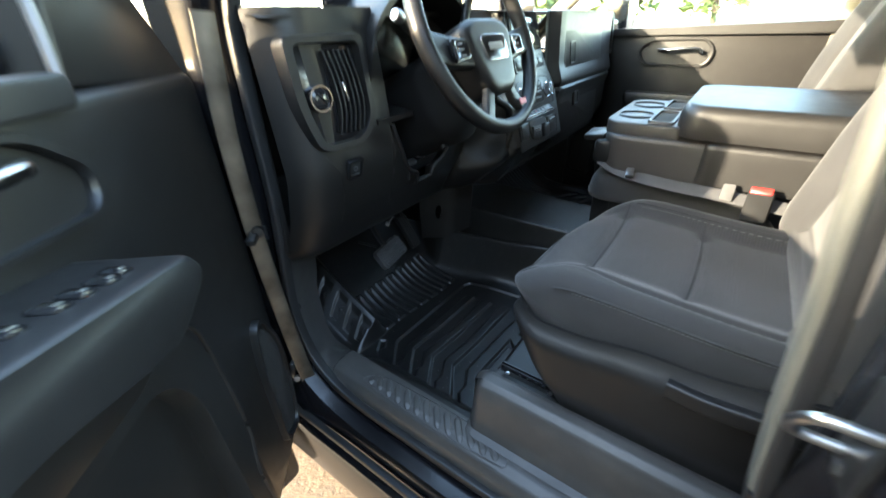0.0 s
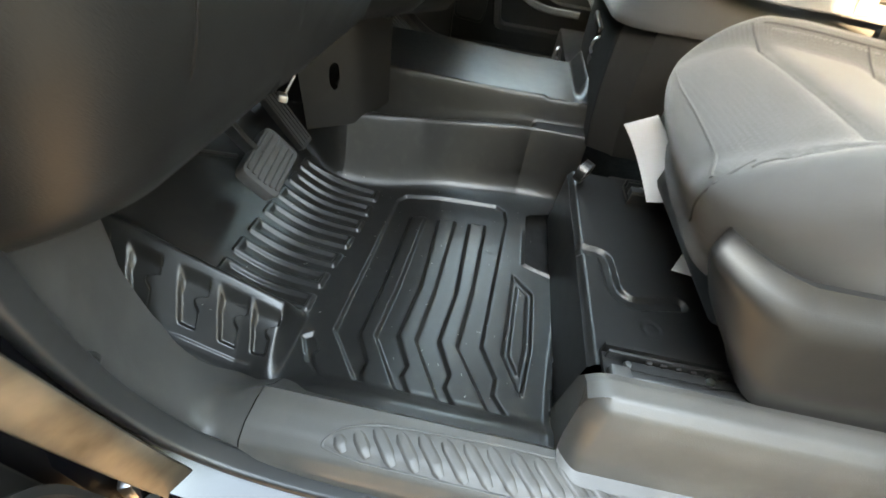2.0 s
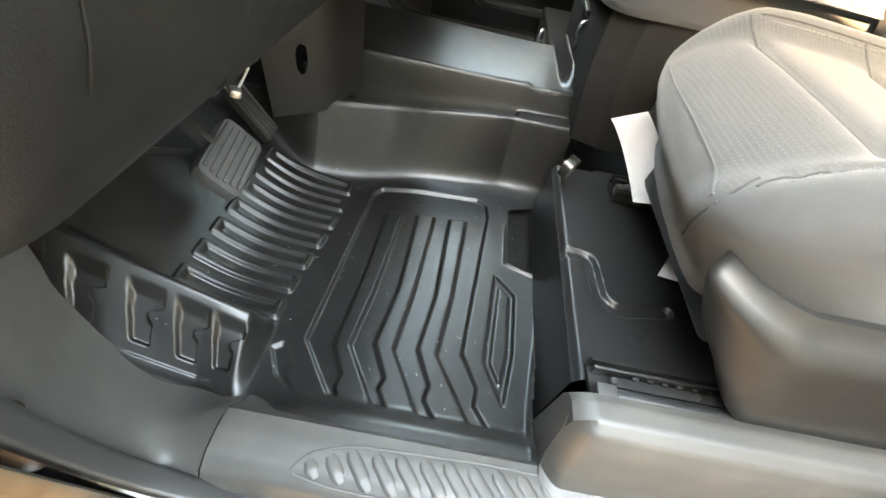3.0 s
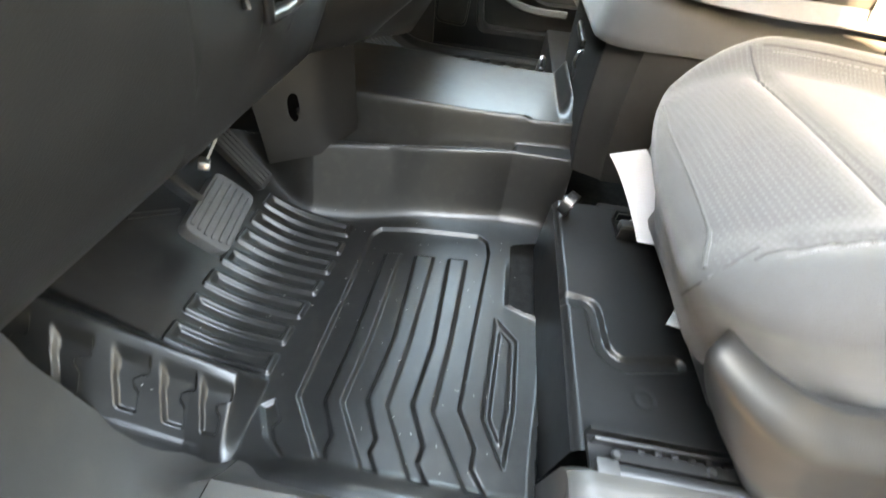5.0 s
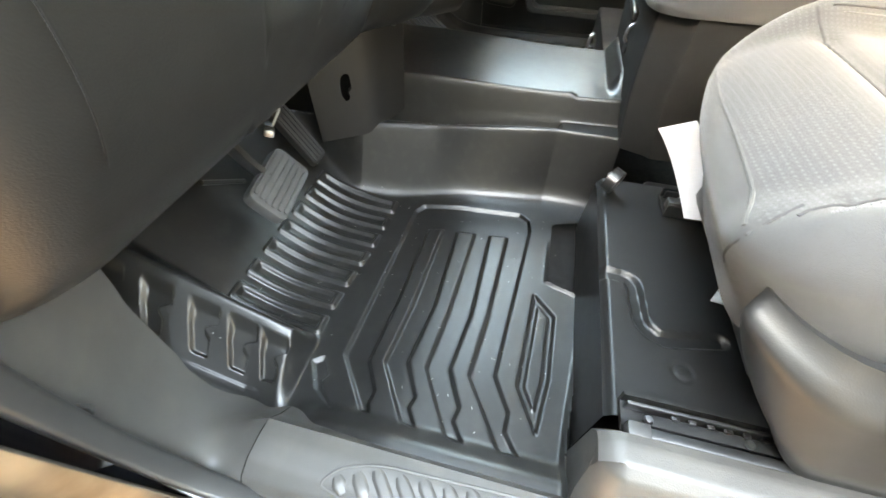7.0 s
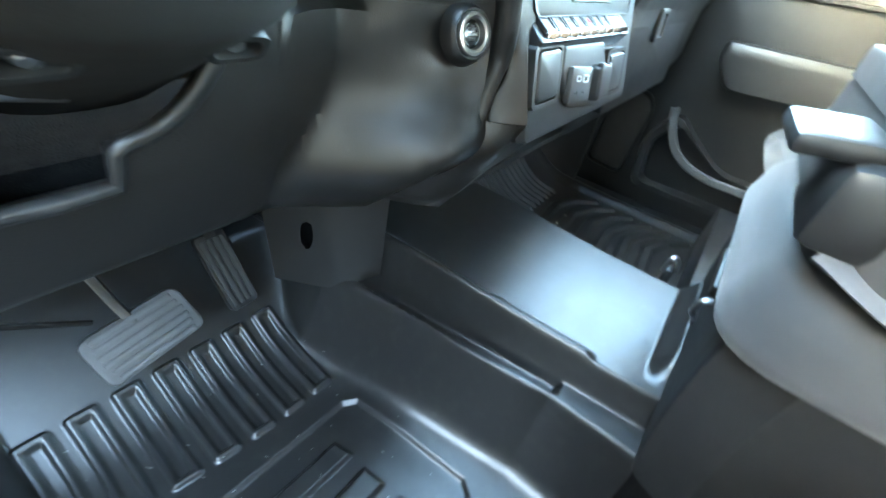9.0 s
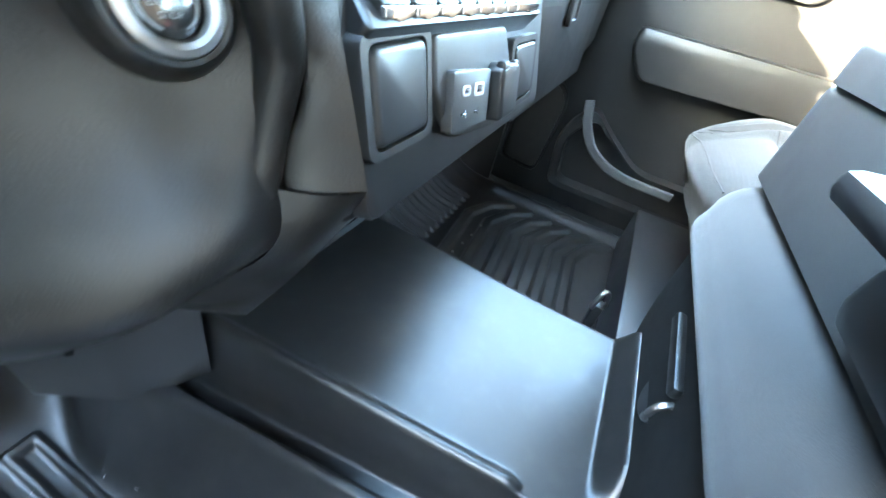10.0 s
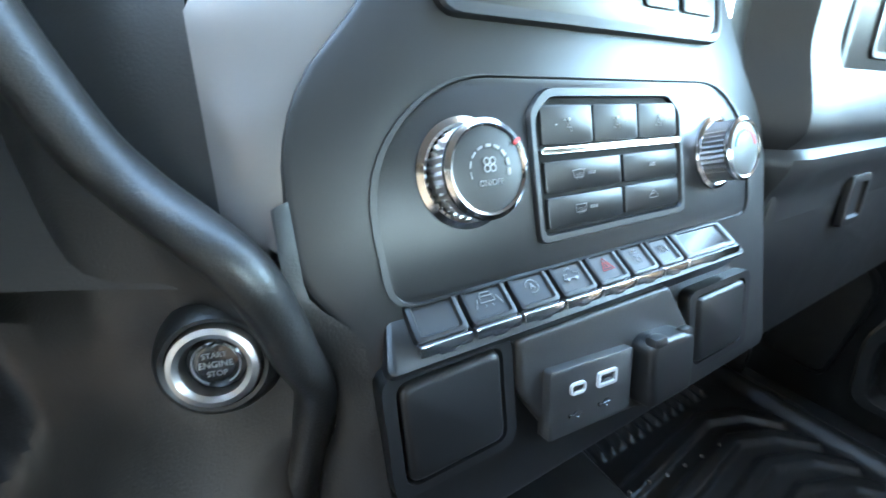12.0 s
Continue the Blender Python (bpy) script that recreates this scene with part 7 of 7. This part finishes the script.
# ---- passenger door, footwell and mat ----
def passenger_door():
    t = thing("door_passenger", (XR, 0.2, 0.0), "closed dark passenger door panel with a silver handle", "door")
    M = axes((XR, 0, 0), (0, -1, 0), (-1, 0, 0))       # local x rearwards, y up, z into the cab
    o = round_poly([(-0.70, 0.018), (0.22, 0.018), (0.24, 0.74), (-0.66, 0.735)], [0.06, 0.03, 0.02, 0.04], 6)
    part("inner_panel", plate(o, -0.05, 0.0, 0.01, M, seg=3), PLASTIC, t)
    part("belt_pad", pillow(round_poly([(-0.64, 0.712), (0.22, 0.715), (0.22, 0.755), (-0.62, 0.735)], 0.02, 4), -0.01, lambda x, y: 0.022, 0.012, 5, m=M), PLASTIC_SOFT, t)
    rec = round_poly([(-0.40, 0.60), (-0.16, 0.60), (-0.14, 0.66), (-0.18, 0.705), (-0.38, 0.70), (-0.43, 0.66)], 0.03, 5)
    part("handle_recess", frame_plate(rec, [(-0.28 + (x + 0.28) * 0.92, 0.655 + (y - 0.655) * 0.85) for x, y in rec], 0.0, 0.014, M), PLASTIC_SMOOTH, t)
    part("door_handle", sweep(smooth_path([M @ Vector(p) for p in ((-0.34, 0.66, 0.012), (-0.30, 0.662, 0.030), (-0.21, 0.668, 0.030), (-0.19, 0.65, 0.02))], 6), round_poly([(-0.010, -0.005), (0.010, -0.005), (0.010, 0.005), (-0.010, 0.005)], 0.003, 3), up=(0, 0, 1)), CHROME, t, "silver inner door handle")
    arm = round_poly([(-0.44, 0.46), (-0.40, 0.40), (0.22, 0.42), (0.22, 0.50), (-0.44, 0.50)], 0.015, 4)
    part("armrest", plate(arm, -0.01, 0.050, 0.012, M, seg=3), PLASTIC, t)
    pk = round_poly([(-0.50, 0.09), (0.20, 0.09), (0.20, 0.20), (-0.30, 0.20), (-0.40, 0.27), (-0.46, 0.32), (-0.52, 0.24)], [0.03, 0.02, 0.02, 0.04, 0.04, 0.03, 0.05], 5)
    part("map_pocket", frame_plate(pk, [(-0.17 + (x + 0.17) * 0.93, 0.18 + (y - 0.18) * 0.80) for x, y in pk], -0.01, 0.045, M, r=0.006), PLASTIC, t)
    tr = smooth_path([M @ Vector(p) for p in ((-0.475, 0.33, 0.05), (-0.455, 0.27, 0.052), (-0.41, 0.215, 0.054), (-0.33, 0.185, 0.054), (-0.20, 0.18, 0.054))], 8)
    part("pocket_edge", sweep(tr, round_poly([(-0.012, -0.004), (0.012, -0.004), (0.010, 0.004), (-0.010, 0.004)], 0.003, 3), up=(-1, 0, 0)), PALE_PLASTIC, t, "paler grey pocket edge")
    sp = round_poly([(-0.66, 0.10), (-0.545, 0.09), (-0.525, 0.30), (-0.55, 0.34), (-0.65, 0.34)], 0.025, 5)
    part("speaker_rim", frame_plate(sp, [(-0.59 + (x + 0.59) * 0.88, 0.21 + (y - 0.21) * 0.92) for x, y in sp], -0.005, 0.016, M, r=0.004), PLASTIC_SMOOTH, t)
    part("speaker_grille", plate([(-0.59 + (x + 0.59) * 0.88, 0.21 + (y - 0.21) * 0.92) for x, y in sp], -0.01, 0.010, 0.002, M), RUBBER_MATT, t, "fine black speaker grille")


passenger_door()
m = thing("passenger_mirror", (1.12, 0.55, 0.80), "silver door mirror outside the passenger window", "mirror")
part("mirror_housing", pillow(rrect(0.16, 0.20, 0.045, 5), -0.06, lambda x, y: 0.03, 0.03, 6, m=axes((1.10, 0.56, 0.82), (1, 0.1, 0), (0, -1, 0))), PAINT, m)
part("mirror_glass", plate(rrect(0.135, 0.17, 0.03, 4), 0.029, 0.034, 0.002, axes((1.10, 0.56, 0.82), (1, 0.1, 0), (0, -1, 0))), CHROME, m, "mirror glass")
part("mirror_arm", rbox(0.18, 0.04, 0.04, 0.01, Matrix.Translation((0.98, 0.57, 0.755))), PAINT, m)


def pmat_h(x, y):
    z = 0.030
    r = y - 0.74
    z += 0.5 * (r + math.sqrt(r * r + 0.05 ** 2)) * 0.95 - 0.010
    z += 0.09 * sm(0.285, 0.235, x) + 0.012 * sm(0.76, 0.80, x) - 0.010 * sm(0.805, 0.830, x)
    if y < 0.66 and 0.28 < x < 0.78:
        for k in range(6):
            yk = 0.33 + 0.055 * k
            line = [(0.36, yk), (0.62, yk + 0.025), (0.70, yk - 0.005), (0.745, yk - 0.05)]
            z += bar(seg_dist(x, y, line), 0.0125, 0.0035, 0.0075)
    if y > 0.655 and 0.33 < x < 0.72:
        for k in range(14):
            tx = 0.35 + 0.026 * k
            if abs(x - tx) < 0.012:
                z += bar(abs(x - tx), 0.0065, 0.003, 0.0085) * sm(0.66, 0.672, y)
    return z


t = thing("passenger_liner", (0.52, 0.45, 0.03), "black ribbed rubber passenger floor liner", "floor mat")
for name, y0, y1, n in (("heel_area", 0.25, 0.656, 104), ("toe_board", 0.656, 0.93, 70)):
    part(name, sheet(lambda u, v: (0.232 + 0.605 * u, y0 + (y1 - y0) * v, pmat_h(0.232 + 0.605 * u, y0 + (y1 - y0) * v)), steps(0, 1, 150), steps(0, 1, n)), RUBBER, t, angle=60)
# rubber nubs, given a pale colour in place of the highlight on each
for k in range(6):
    part("nub", lathe([(0.0, 0.004), (0.0026, 0.0034), (0.0036, 0.0)], 10, Matrix.Translation((0.358 + 0.0443 * k, 0.603 - 0.0045 * k, pmat_h(0.358 + 0.0443 * k, 0.603 - 0.0045 * k) - 0.0003))), LINT_GLINT, t, "small rubber nub, pale for its highlight")
solo("passenger_sill", sweep([(0.835, -0.2, -0.006), (0.835, 0.98, -0.006)], round_poly([(-0.045, -0.02), (0.09, -0.02), (0.09, 0.034), (-0.03, 0.030)], 0.010, 4)), SHIELD, "dark passenger door sill", "sill plate", "structure")
solo("passenger_kick", sheet(lambda u, v: (0.83 - 0.06 * u, 0.66 + 0.30 * u, 0.03 + 0.36 * v), steps(0, 1, 8), steps(0, 1, 8), thick=(0.01, 0, 0)), PLASTIC, "dark passenger kick panel", "kick panel", "structure")
solo("passenger_riser", rbox(0.50, 0.60, 0.12, 0.008, Matrix.Translation((0.525, -0.04, 0.085))), PLASTIC_SMOOTH, "black riser under the passenger seat", "seat riser", "structure")
t = thing("passenger_floor_clip", (0.285, 0.305, 0.20), "bright steel floor anchor on the liner's edge", "anchor")
part("anchor_loop", tube(smooth_path([(0.275, 0.315, 0.185), (0.280, 0.310, 0.215), (0.295, 0.300, 0.205), (0.300, 0.295, 0.180)], 6), 0.004, 8), STEEL, t)
part("anchor_post", rbox(0.02, 0.015, 0.09, 0.003, Matrix.Translation((0.287, 0.305, 0.145))), DARK_STEEL, t)
